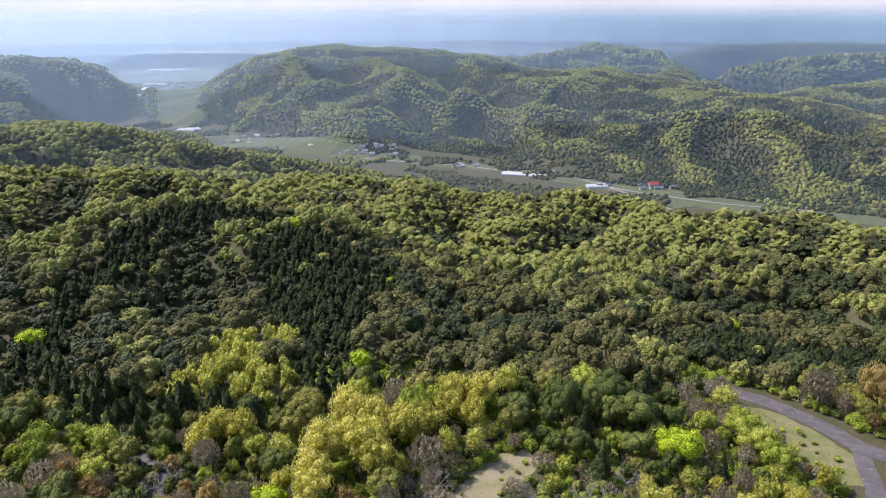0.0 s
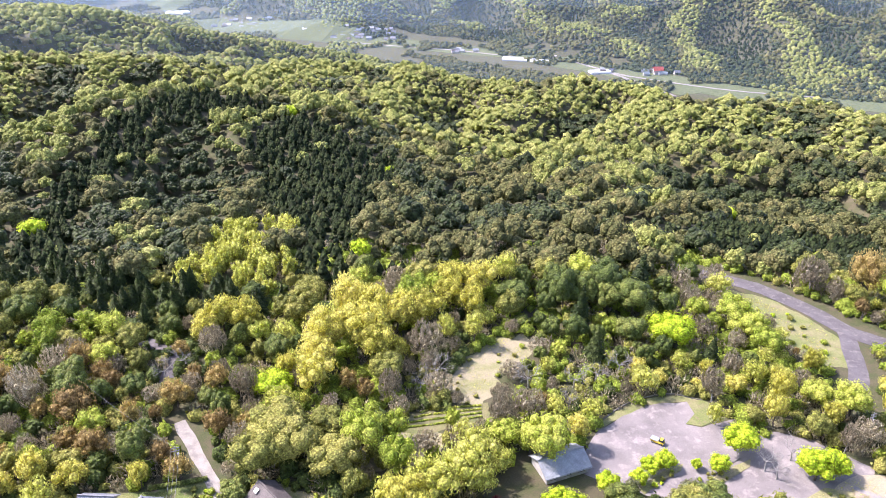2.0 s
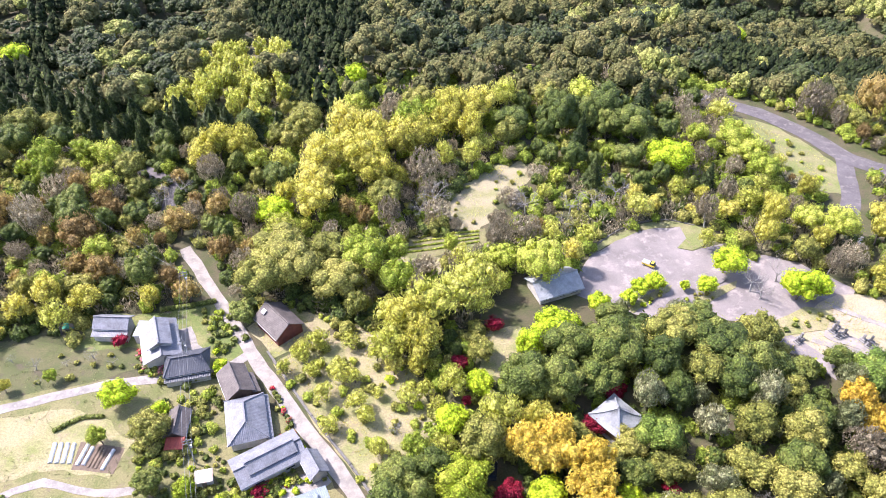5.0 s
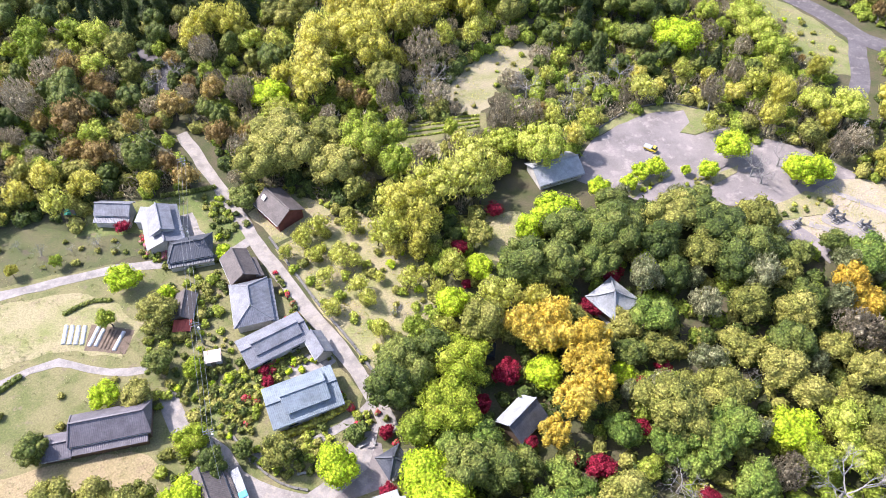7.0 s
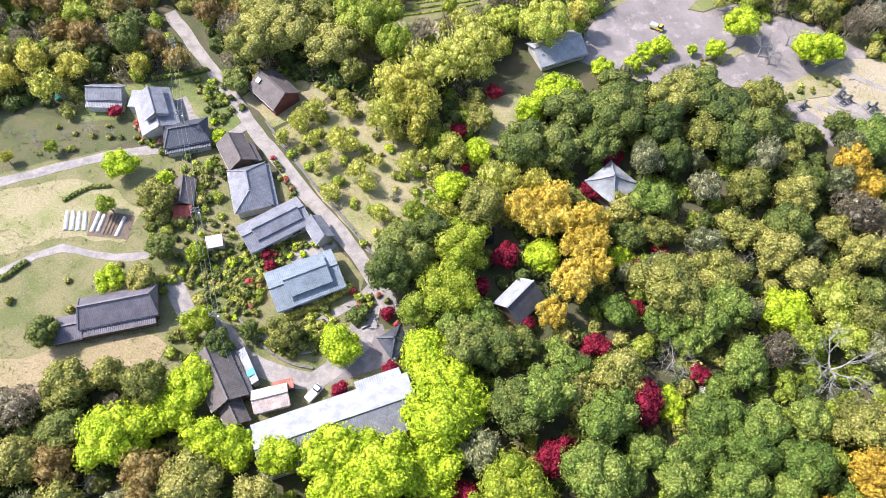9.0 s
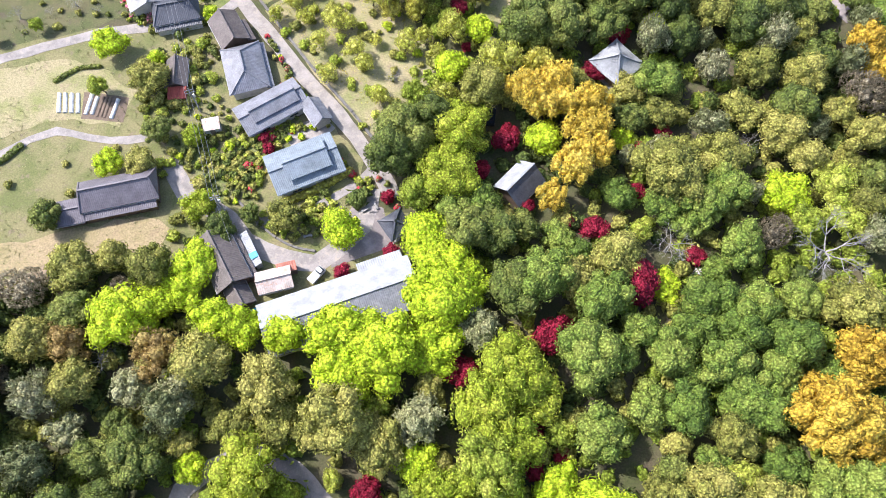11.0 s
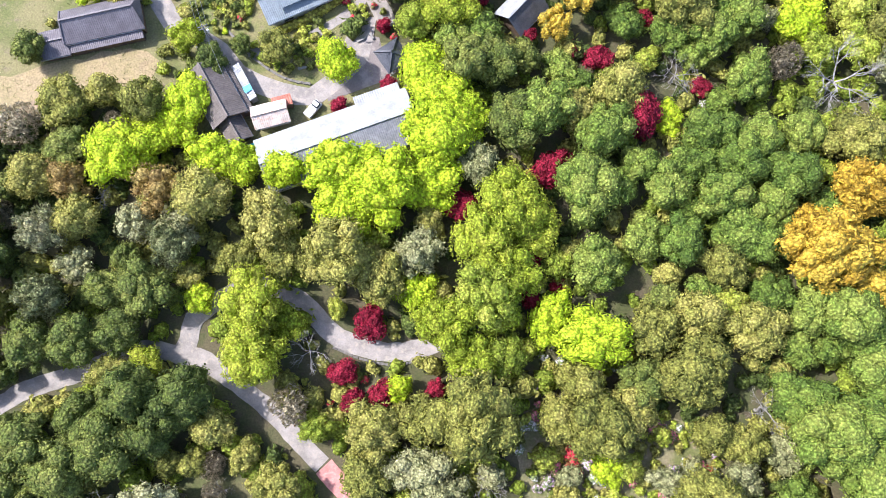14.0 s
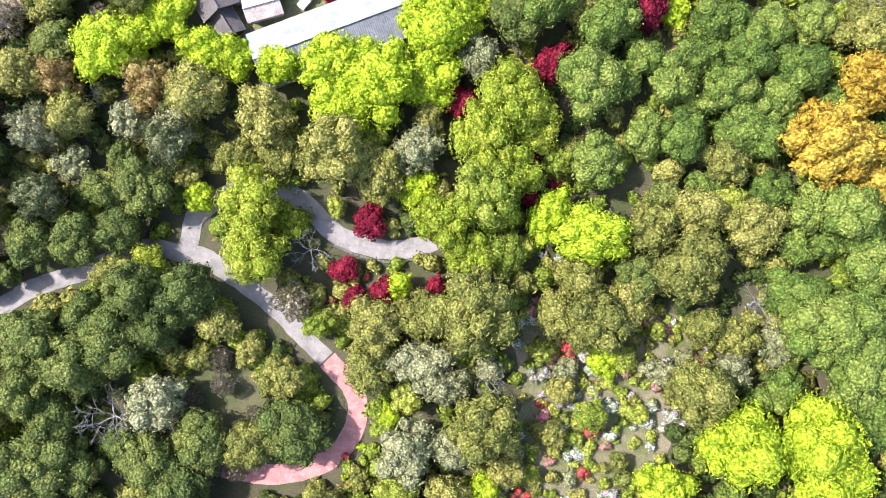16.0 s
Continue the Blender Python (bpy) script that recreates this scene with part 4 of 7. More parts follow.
EVERGREEN_1 = [(-48.6, 12.1, 4), (-53.2, 5.2, 3.5), (-59.4, 4.4, 4), (-66.5, 2.8, 4), (-54.8, 12.3, 3.5), (-65, -11.4, 4.4), (-59.7, -15, 4.9), (-53.5, -11.6, 4.9), (-66.9, -20.2, 4.9), (-66.2, -30.7, 5.3), (-48.5, -31.1, 4.4), (-43.3, -33.8, 4.8), (-52.9, -28.4, 3.5), (-39.6, -29.5, 4), (-59.1, -32.6, 4), (-62.6, -25.5, 4), (-67.6, -9.6, 3.1), (36.1, 101.2, 6.4), (27.9, 101.3, 4.7), (16.9, 92.6, 5.1), (23.6, 91.8, 5.1), (31.7, 93.8, 4.5), (46, 98, 4.6), (54.7, 107.1, 4.2), (58.1, 100.8, 5.2), (64, 96.2, 4.6), (58.5, 91.9, 5.1), (46.7, 89.2, 3.9), (69.7, 96.1, 3.4), (75.5, 96.7, 2.6), (-8.6, 69.2, 4.7), (-9.4, 63.3, 4.5)]
EVERGREEN_2 = [(-5.4, 66.7, 4.1), (-2.3, 72.8, 3.7), (4.2, 47.9, 4.3), (10, 49.9, 3.8), (11.3, 38.9, 5), (13.9, 49.8, 2.9), (-44.7, 113.8, 2.7), (-53.4, 71.1, 2.9), (-40, 51.6, 2.9), (-70.5, 54.2, 2.9), (-34.6, 54.7, 2)]
CAMPHOR_1 = [(22.4, 26.4, 5.3), (29.5, 27.1, 3.1), (36.6, 27, 4), (44.5, 25.9, 4.4), (41.1, 31.3, 4), (49, 31.1, 4.4), (56, 29.2, 4.8), (53.2, 23.9, 4.4), (48.7, 18.7, 4.8), (38.1, 18.1, 4), (31.9, 18.7, 3.5), (55.7, 17.7, 4), (61.9, 22.8, 3.5), (23.9, 14.9, 4.4), (51.9, 9, 3.5), (58, 6.2, 4), (62.3, 6.1, 4.8), (65.7, 1.6, 4.4), (43.9, 36.5, 4), (51.7, 35.5, 4.4), (58.8, 36.2, 3.5), (16, 40.8, 5.5), (23, 45.6, 2.8), (38.6, 54.7, 3.9), (45.2, 53.6, 4.4), (50.8, 56.7, 4.4), (51.1, 45.2, 4.2), (42.7, 50.4, 2.9)]


OLIVE_1 = [(-38.9, 26.8, 4.5), (-28.3, 23.4, 4.7), (-25.7, 18, 3.6), (-17.7, 16, 5.8), (-34.6, 17.3, 3.1), (-43.6, 19.3, 4), (-47, 28.3, 4), (-59.6, 24.1, 4), (-65.1, 20.7, 4.5), (-61.3, 30.5, 4), (-66.7, 30.6, 4), (-65.2, 11.7, 4), (-49.4, -4.7, 4.9), (-41.3, -4, 4.9), (-37.8, -9.4, 3.6), (-46.8, -10.1, 4), (-58.4, -8.1, 4), (-32.6, -14.4, 2.2), (-26.4, -18.5, 3.6), (-32, -29.1, 3.6), (-12, -10.9, 4.2), (-4.4, -9.2, 3.6), (3.1, -10.3, 6.4), (-5, -17.2, 4.4), (5.4, -27.2, 5.3), (-7.1, -31.3, 5.3), (-0, -30.6, 3.5), (22.6, -10.7, 4.9), (17.3, -9.7, 4), (28, -8.2, 3.5), (39.2, -21.7, 4.9), (44.5, -19.1, 3.1)]
OLIVE_2 = [(52.6, -14.9, 3.1), (9.3, -13.1, 1.6), (44.5, 13.7, 3.6), (48.7, 4.2, 4.4), (32.7, 4.2, 4.4), (39.7, 0.4, 4), (39.9, 5.8, 4), (37.9, -3.9, 4.9), (-0.7, -20.8, 3.1), (6.5, -18.3, 2.2), (17.9, -22.1, 2.2), (-52.9, -1.1, 3.1), (-44.2, -15.5, 2.2), (48.8, 105.8, 5.3), (53.6, 94.3, 4.6), (7.3, 77.1, 4.3), (30.4, 43.9, 4.7), (21.7, 41.1, 3.7), (39.7, 59.7, 5), (-55.7, 81.4, 3.3), (-55.5, 64.5, 2.8), (-28.7, 53, 2.9), (73.5, 72.2, 3.7), (68.9, 78.7, 4.3), (61.7, 67.5, 4.1), (55.6, 72.5, 3.7), (50.7, 64.1, 4.1), (60.9, 81.5, 3.8), (65.6, 62.7, 3.6), (-63.3, 43.2, 4.2), (-57.4, 46.1, 3.3), (-38.2, 132.1, 6.1)]
OLIVE_3 = [(35.6, 79.6, 2.6), (31.4, 75.6, 2.3), (40.2, 73, 3.2), (25.2, 81, 2.6), (-35.5, 124, 5.9), (-41.4, 120.3, 5.2), (-31.5, 127.9, 4), (-23.5, 122, 5.2), (-27.5, 134.1, 4.1), (88.8, 132.8, 3.1), (20.3, 185.2, 4.2), (-14.8, 152.2, 4.4), (8.1, 102.6, 3)]
SPRING_1 = [(-31.2, 9.2, 4.9), (-30.5, 0.2, 4.9), (-32.2, 3.8, 4), (-25, 6.3, 2.7), (10.1, 24.3, 4.9), (6.4, 19, 4.9), (10.8, 13.6, 4.5), (5.4, 10.1, 5.3), (0.8, 4.9, 4.9), (-2.8, 5.4, 4), (3.4, 0.4, 4.4), (7.9, 6.5, 4), (7.8, 0.3, 3.6), (14.5, 20.6, 3.6), (12, 26.9, 3.6), (-48.4, 0.2, 3.1), (58, -12.4, 6.6), (64.2, -10.7, 5.8), (62.2, -18.6, 6.6), (53.3, -22, 3.5), (65.9, -26.7, 4.9), (55.5, -7, 4.4), (67, -3.7, 4.4), (2.8, 68.4, 4.7), (0.6, 62.5, 4.6), (-1.4, 59.1, 4), (3.6, 59.1, 4), (-4.4, 57, 3.5), (5, 72.1, 3.7), (69, 57, 4), (63, 49.5, 3.4), (69.1, 50.5, 3.9)]
SPRING_2 = [(-65.6, 81.5, 2.2), (-46.3, 70.4, 2.1), (-42.8, 55.3, 3), (-18.8, 127.8, 5.3), (-12.3, 131.8, 4.1), (23.7, 125.4, 5.3), (19.9, 127.4, 3.3), (89.1, 175.2, 4.9), (86.1, 181.3, 5), (89.4, 166.7, 3.9), (-26.7, 106.1, 3), (-21, 96.7, 2.9), (-29.7, 101.4, 2.9), (99.8, 139.2, 4.9)]
PALE_1 = [(5.9, 31.4, 3.8), (-4.3, 16.7, 3.8), (-43.9, 21.3, 3.6), (-50.2, 23.2, 3.2)]
BARE_1 = [(-22, 1.9, 4.3), (-27.2, 14.7, 2.7), (-53.5, -24.7, 5.5), (5.7, -19.6, 3.6), (49.4, -8.8, 5), (-57.2, 28.2, 3.7), (64.4, 44, 8.4), (39.1, 46.8, 4.6), (79.9, 125.6, 3.9), (72.6, 122.2, 4.4), (56.2, 66.6, 3.1), (-1.5, 155.4, 5.3), (-5.9, 150.5, 4.4), (22.4, 152.6, 5.2), (40.8, 154.9, 4.5), (47.3, 157.4, 4.6), (34.4, 152.5, 4.5), (-71, 161.3, 4.6), (-74.2, 156.2, 4.5), (74.2, 119.8, 3.9), (31.9, 145.3, 3.6)]
YELLOW_1 = [(7.8, 123.6, 5.2), (2.4, 116.2, 5.7), (-2.6, 112.7, 5.6), (-7.5, 107.6, 5.5), (-10.9, 102.7, 4.8), (8.7, 114.3, 3.8), (12.9, 121.6, 3.2), (-4.9, 102.7, 4.2), (-11.3, 111, 3.7), (-19.5, 179.5, 6.6), (-28.1, 182.7, 5.8), (-21.9, 167.9, 7.1), (-12.9, 176.4, 5.7), (-29.5, 165.3, 6.2), (-33.2, 157.4, 5.3), (-6.4, 179.3, 4.9), (3.7, 198.6, 5.3), (12.5, 198.5, 5.3), (1.9, 188.6, 5.1), (8.5, 185.3, 4.2), (-18.4, 162.5, 5.4), (-32.2, 149.9, 4.4), (-57, 178.4, 4.9), (-63.2, 177, 4.9), (-66.7, 171.3, 4)]
seed = 0
for kind, groups in (("lime", (LIME_1, LIME_2, LIME_3)), ("maple", (MAPLE_1, MAPLE_2)), ("gold", (GOLD_1,)), ("evergreen", (EVERGREEN_1, EVERGREEN_2)), ("camphor", (CAMPHOR_1,)),
                     ("olive", (OLIVE_1, OLIVE_2, OLIVE_3)), ("spring", (SPRING_1, SPRING_2)), ("pale", (PALE_1,)), ("bare", (BARE_1,)), ("yellow", (YELLOW_1,))):
    for x, y, r in (p for g in groups for p in g):
        seed += 1
        if kind == "olive" and x < -36 and y < -3 and seed % 3:
            tree("evergreen", x, y, round(r * 1.1, 2), seed)
            continue
        if kind == "olive" and (x < -42 and 8 < y < 36 or x > -16 and y < -12):
            tree(("pale", "olive", "pale")[seed % 3] if y < 0 else ("bamboo", "rusty", "olive")[seed % 3], x, y, round(r * 1.1, 2), seed)
            continue
        if kind == "spring" and -33 < x < -4 and 76 < y < 112:
            tree("budding", x, y, round(r * 0.85, 2), seed)
            continue
        tree("amber" if kind == "gold" and x > 50 else "fresh" if kind == "spring" and x < 16 and y < 75 and seed % 5 else "budding" if kind == "yellow" and y < 126 and seed % 4 else "camphor" if kind == "spring" and x > 50 and y < 0 else kind, x, y, round(r * (1.14 if kind == "lime" and x > -30 and y < 45 else 1.3 if kind == "lime" and 25 < y < 45 else 1.15 if kind == "lime" and y < -20 else 1.0 if kind == "camphor" else 1.25 if kind == "gold" else 1.1), 2), seed)

# a stand of tall poplars at the foot of the cedar hill
rng = random.Random(3)
for k in range(84):
    y = rng.uniform(198, 252)
    tree("poplar", round(-70 + rng.uniform(-18, 18) - (y - 225) * 0.12, 1), round(y, 1), round(rng.uniform(1.9, 3.0), 1), 900 + k, 1.2)

# dark cedars beside the wood road
for k in range(34):
    f = k / 33
    tree("cedar", round(-102 + 44 * f + rng.uniform(-6, 6), 1), round(183 + 10 * math.sin(3 * f) + rng.uniform(-5, 8), 1), round(rng.uniform(2.6, 3.8), 1), 980 + k)
for k in range(26):
    tree("cedar", round(rng.uniform(-150, -96), 1), round(rng.uniform(196, 212), 1), round(rng.uniform(2.6, 3.8), 1), 1100 + k)


def inside(x, y, poly):
    hit = np.zeros(np.shape(x), bool)
    for (ax, ay), (bx, by) in zip(poly, poly[1:] + poly[:1]):
        hit ^= ((ay > y) != (by > y)) & (x < (bx - ax) * (y - ay) / (by - ay + 1e-12) + ax)
    return hit


HOUSED = ((12, 150, 7), (14, 158, 8), (21, 168, 6), (33.4, 86, 3.4), (13.8, 59.4, 3.5), (26.4, 122.4, 5.5), (22, 122, 5.5), (31, 118, 6), (21, 115, 5), (26, 115, 5), (-8.5, 51.6, 3), (9.3, 74.6, 2.5), (12, 116, 4))
OPEN = (TERRACE, PALE_SLOPE, RIM, GULLY, AZALEAS, FARM, ORCHARD, YARDS, BARN_YARD, SLOPE, CLEARING, CAR_PARK, GRAVES, VERGE, GLADE)
LINES = (([(-70, 202), (-72, 246)], 9), (LANE, 3.2), (FARM_TRACK, 1.6), (HILL_ROAD[1:], 6), (SIDE_ROAD, 5), (WOOD_ROAD, 0.4), (WALK, 1.5), (WALK_RED, 2), (WALK_UP, 1.2), ([(-31, 32), (-5, 41)], 5.5))


def free(x, y, r):
    """Whether a crown of radius r may stand there: off the open ground and the roads."""
    ok = np.ones(np.shape(x), bool)
    for poly in OPEN:
        ok &= ~inside(x, y, poly)
    for cx, cy, cr in HOUSED:
        ok &= np.hypot(x - cx, y - cy) > cr + 0.6 * r
    for line, w in LINES:
        ok &= to_line(x, y, line)[0] > w + 0.55 * r
    return ok


def kind_at(x, y, u):
    """What grows where the wood is mixed."""
    if y > 205 or (y > 180 and x < -30):
        mix = (("cedar", 0.5), ("evergreen", 0.7), ("olive", 1)) if x < 5 else (("evergreen", 0.4), ("olive", 0.8), ("yellow", 1))
    elif y > 118 and x < -45:
        mix = (("spring", 0.35), ("olive", 0.55), ("evergreen", 0.7), ("rusty", 0.85), ("twig", 1)) if 158 < y < 178 else (("twig", 0.24), ("rusty", 0.46), ("olive", 0.7), ("evergreen", 0.96), ("spring", 1))
    elif 160 < y and 22 < x < 75:
        mix = (("evergreen", 0.7), ("spring", 0.85), ("cedar", 1))
    elif y > 118:
        mix = (("yellow", 0.2), ("rusty", 0.25), ("olive", 0.29), ("spring", 0.36), ("budding", 0.7), ("twig", 0.97), ("evergreen", 1))
    elif y > 76 and x < 30:
        mix = (("budding", 0.45), ("yellow", 0.68), ("spring", 0.8), ("twig", 0.92), ("olive", 1))
    elif y > 45 and x > 30:
        mix = (("evergreen", 0.18), ("camphor", 0.26), ("olive", 0.42), ("bamboo", 0.8), ("spring", 0.87), ("twig", 1))
    elif x > 20:
        mix = (("camphor", 0.5), ("evergreen", 0.68), ("spring", 0.8), ("olive", 1))
    elif x < -22:
        mix = (("evergreen", 0.4), ("olive", 0.75), ("twig", 0.9), ("pale", 1))
    else:
        mix = (("spring", 0.45), ("olive", 0.8), ("camphor", 0.9), ("yellow", 1))
    return next(k for k, p in mix if u <= p)


rng = np.random.default_rng(5)
grown = np.array(TREES)
for size, tries in ((4.4, 2600), (3.2, 3400), (2.2, 1600)):
    xs, ys = rng.uniform(-165, 165, tries), rng.uniform(-62, 208, tries)
    ok = free(xs, ys, size) & (np.abs(xs) < 0.63 * np.hypot(120, ys) + 10)
    for x, y in zip(xs[ok], ys[ok]):
        r = size * rng.uniform(0.8, 1.2) * (0.85 if y > 118 and x < -45 else 1)
        if (np.hypot(grown[:, 0] - x, grown[:, 1] - y) > 0.66 * (grown[:, 2] + r)).all():
            seed += 1
            kind = kind_at(x, y, rng.random())
            tree(kind, round(x, 1), round(y, 1), round(r * (0.75 if kind == "cedar" else (rng.uniform(0.5, 0.95) if x > -48 and y < 182 else rng.uniform(0.65, 1.25)) if y > 112 else 1), 1), seed, rng.uniform(1.0, 1.45) if y > 112 else 1.0)
            grown = np.vstack([grown, (x, y, r)])


# ---- the woods beyond ----
def crowd(name, label, shapes, material, x, y, r, tall, seed):
    """A wood of many crowns in one mesh, each standing on the ground."""
    rng = np.random.default_rng(seed)
    z = land(x, y)
    which = rng.integers(0, len(shapes), len(x))
    vs, fs, off = [], [], 0
    for k, (bv, bf) in enumerate(shapes):
        i = np.nonzero(which == k)[0]
        a = rng.uniform(0, 6.28, len(i))
        s = np.stack([r[i], r[i], r[i] * tall * rng.uniform(0.8, 1.25, len(i))], -1)[:, None]
        ca, sa = np.cos(a)[:, None], np.sin(a)[:, None]
        p = np.stack([bv[:, 0] * ca - bv[:, 1] * sa, bv[:, 0] * sa + bv[:, 1] * ca, np.broadcast_to(bv[:, 2], (len(i), len(bv)))], -1) * s
        p += np.stack([x[i], y[i], z[i]], -1)[:, None]
        vs.append(p.reshape(-1, 3))
        fs.append((bf[None] + (np.arange(len(i)) * len(bv))[:, None, None]).reshape(-1, 3) + off)
        off += len(i) * len(bv)
    return tagged(new(name, tri_mesh(name, (np.concatenate(vs), np.concatenate(fs)), material, True)), label, "forest", kind="stuff")


def lump(seed, sub, squash=0.8, up=0.75, cut=0.75):
    rng = np.random.default_rng(seed)
    v, f = ICO[sub]
    v = v * (1 + rng.normal(0, 0.13, (len(v), 1))) * [1, 1, squash] + [0, 0, up]
    keep = (v[f][:, :, 2] > up - cut).all(1)
    return v, f[keep]


def spire(seed, n=7):
    rng = np.random.default_rng(seed)
    out = []
    for z, r, h in ((0.15, 1.0, 1.35), (0.8, 0.88, 1.25), (1.5, 0.62, 1.15)):
        a = np.arange(n) * 6.2832 / n + rng.uniform(0, 6)
        rr = r * rng.uniform(0.75, 1.2, n)
        out.append((np.concatenate([np.stack([rr * np.cos(a), rr * np.sin(a), z + rng.normal(0, 0.08, n)], -1), [[0, 0, z + h]]]),
                    np.array([[i, (i + 1) % n, n] for i in range(n)])))
    return join(out)


def trim(vf):
    """Without the faces that look down."""
    v, f = vf
    n = np.cross(v[f[:, 1]] - v[f[:, 0]], v[f[:, 2]] - v[f[:, 0]])
    return v, f[unit(n)[:, 2] > -0.35]


def up_by(vf, z):
    return vf[0] + [0, 0, z], vf[1]


NEAR_DOMES = [trim(up_by(round_crown(s, 9, 52, 0.11, 0.7, 0.56, 0.42, 1, core_r=0), 0.9)) for s in range(5)]
def cluster(seed, lobes=4):
    """A far crown: a few overlapping lobes without their undersides."""
    rng = np.random.default_rng(seed)
    out = []
    for k in range(lobes):
        v, f = lump(seed * 9 + k, 1, 1.0, 0.0, 0.45)
        a, s = k * 2.4 + rng.uniform(0, 1), (0.62 if k else 0.72) * rng.uniform(0.8, 1.15)
        d = 0.56 * (k > 0)
        out.append((v * s + [d * math.cos(a), d * math.sin(a), rng.uniform(0.55, 0.95) + 0.3 * (k == 0)], f))
    return join(out)


DOMES = [cluster(s) for s in range(6)]
FAR_DOMES = [lump(s, 1, cut=0.5) for s in range(5)]
SPIRES = [spire(s) for s in range(5)]


def jitter_grid(near, far, spacing, rng):
    """Places on a shaken grid between two distances, in the wedge ahead."""
    n = int(far / spacing) + 1
    gx, gy = np.meshgrid(np.arange(-n, n) * spacing, np.arange(0, n) * spacing)
    x = gx.ravel() + rng.uniform(-0.45, 0.45, gx.size) * spacing
    y = gy.ravel() + rng.uniform(-0.45, 0.45, gx.size) * spacing
    d = np.hypot(x, y)
    ok = (d < far) & (np.abs(x) < 0.68 * y + 40) & (y > 0)
    ok &= (y > 206) if near < 230 else (d >= near)
    return x[ok], y[ok]


def seen(x, y):
    """Whether the place shows above the hills before it; hidden slopes are planted thinly."""
    z, ok = land(x, y) + 14, np.ones(len(x), bool)
    for f in np.linspace(0.3, 0.985, 60):
        ok &= EYE + (z - EYE) * f > land(x * f, y * f)
    return ok


def valley_floor(x, y):
    """Farmed flats: the valley across, its arm towards the plain, and the plain itself."""
    r = np.hypot(x, y)
    flat = land(x, y) < valley_level(r) + 14
    x, y, _ = back(x, y)
    main = to_line(x, y, [(700, 480), (352, 690), (243, 770), (107, 925), (-111, 1045), (-398, 1180), (-614, 1488), (-854, 2318), (-1400, 3600)])[0]
    side = to_line(x, y, [(850, 2000), (1000, 2450), (1150, 3000)])[0]
    return ((main < 85 + 0.05 * np.maximum(y - 1100, 0)) & flat) | ((side < 90) & flat) | ((y > 2600) & flat)


CEDARS = ([(-155, 227), (-165, 268), (-170, 301), (-170, 349), (-170, 387), (-150, 420), (-122, 453), (-99, 449), (-95, 413), (-113, 391), (-142, 383), (-148, 374), (-140, 366), (-143, 340), (-147, 310), (-150, 279), (-130, 226), (-102, 196), (-98, 190), (-132, 190)],
          [(-103, 360), (-96, 386), (-74, 405), (-46, 386), (-26, 368), (-25, 316), (-29, 231), (-32, 195), (-45, 192), (-53, 214), (-64, 266), (-91, 342)],
          [(-51, 196), (-27, 214), (-12, 214), (32, 206), (30, 195), (-14, 187)],
          [(84, 246), (129, 294), (193, 287), (160, 235), (118, 221), (98, 223)])
SPRING_WOODS = ([(-74, 639), (-55, 724), (-15, 770), (46, 750), (63, 665), (21, 728), (-43, 624)],
          [(78, 657), (145, 767), (201, 743), (184, 716), (107, 670)],
          [(-322, 504), (-323, 584), (-182, 359), (-176, 310), (-301, 462)],
          [(-167, 633), (-156, 741), (-87, 876), (-140, 661)],
          [(-28, 528), (37, 697), (116, 656), (139, 404), (70, 387), (27, 501)],
          [(178, 673), (244, 647), (319, 636), (254, 600), (168, 558)],
          [(-160, 1400), (-250, 1291), (-246, 928), (-234, 905), (-125, 852)],
          [(66, 283), (71, 275), (79, 227), (98, 211), (136, 198), (130, 187), (92, 204), (72, 216), (65, 255)])


def species(x, y, rng):
    """0 broadleaf, 1 spring leaf, 2 conifer, 3 dark evergreen."""
    n1, n2, n3 = value_noise(x, y, 120, 21, 3), value_noise(x, y, 60, 33, 3), value_noise(x, y, 46, 71, 3)
    u, r = rng.random(len(x)), np.hypot(x, y)
    s = np.where(r < 900, 22.0, 60.0)
    crest = (land(x, y) - (land(x + s, y) + land(x - s, y) + land(x, y + s) + land(x, y - s)) / 4) / np.where(r < 900, 3.0, 9.0)
    wx, wy = x + 12 * n3, y + 12 * value_noise(x, y, 40, 72, 2)
    n1 = np.where(r > 1200, 1.3 * value_noise(x, y, 240, 90, 3), n1)
    u = np.where(r > 1200, 0.5 + 0.35 * (u - 0.5), u)
    cedar, light = np.zeros(len(x), bool), np.zeros(len(x), bool)
    for poly in CEDARS:
        cedar |= inside(wx, wy, poly)
    for poly in SPRING_WOODS:
        light |= inside(wx, wy, poly)
    k = np.where(1.1 * crest + 0.7 * n1 + 0.9 * (u - 0.5) > np.where(r < 600, 0.66, np.where(r < 1200, 0.46, 0.38)), 1, 0)
    k = np.where((0.7 * n2 - 1.1 * crest + 0.8 * (rng.random(len(x)) - 0.5) > 0.16) & (k == 0), 3, k)
    k = np.where((r > 700) & (n2 - n1 - 0.6 * crest > 0.62), 2, k)
    k = np.where(light & (u < 0.9), 1, k)
    return np.where(cedar & (n3 < 0.5) & (u < 0.95), 2, k)


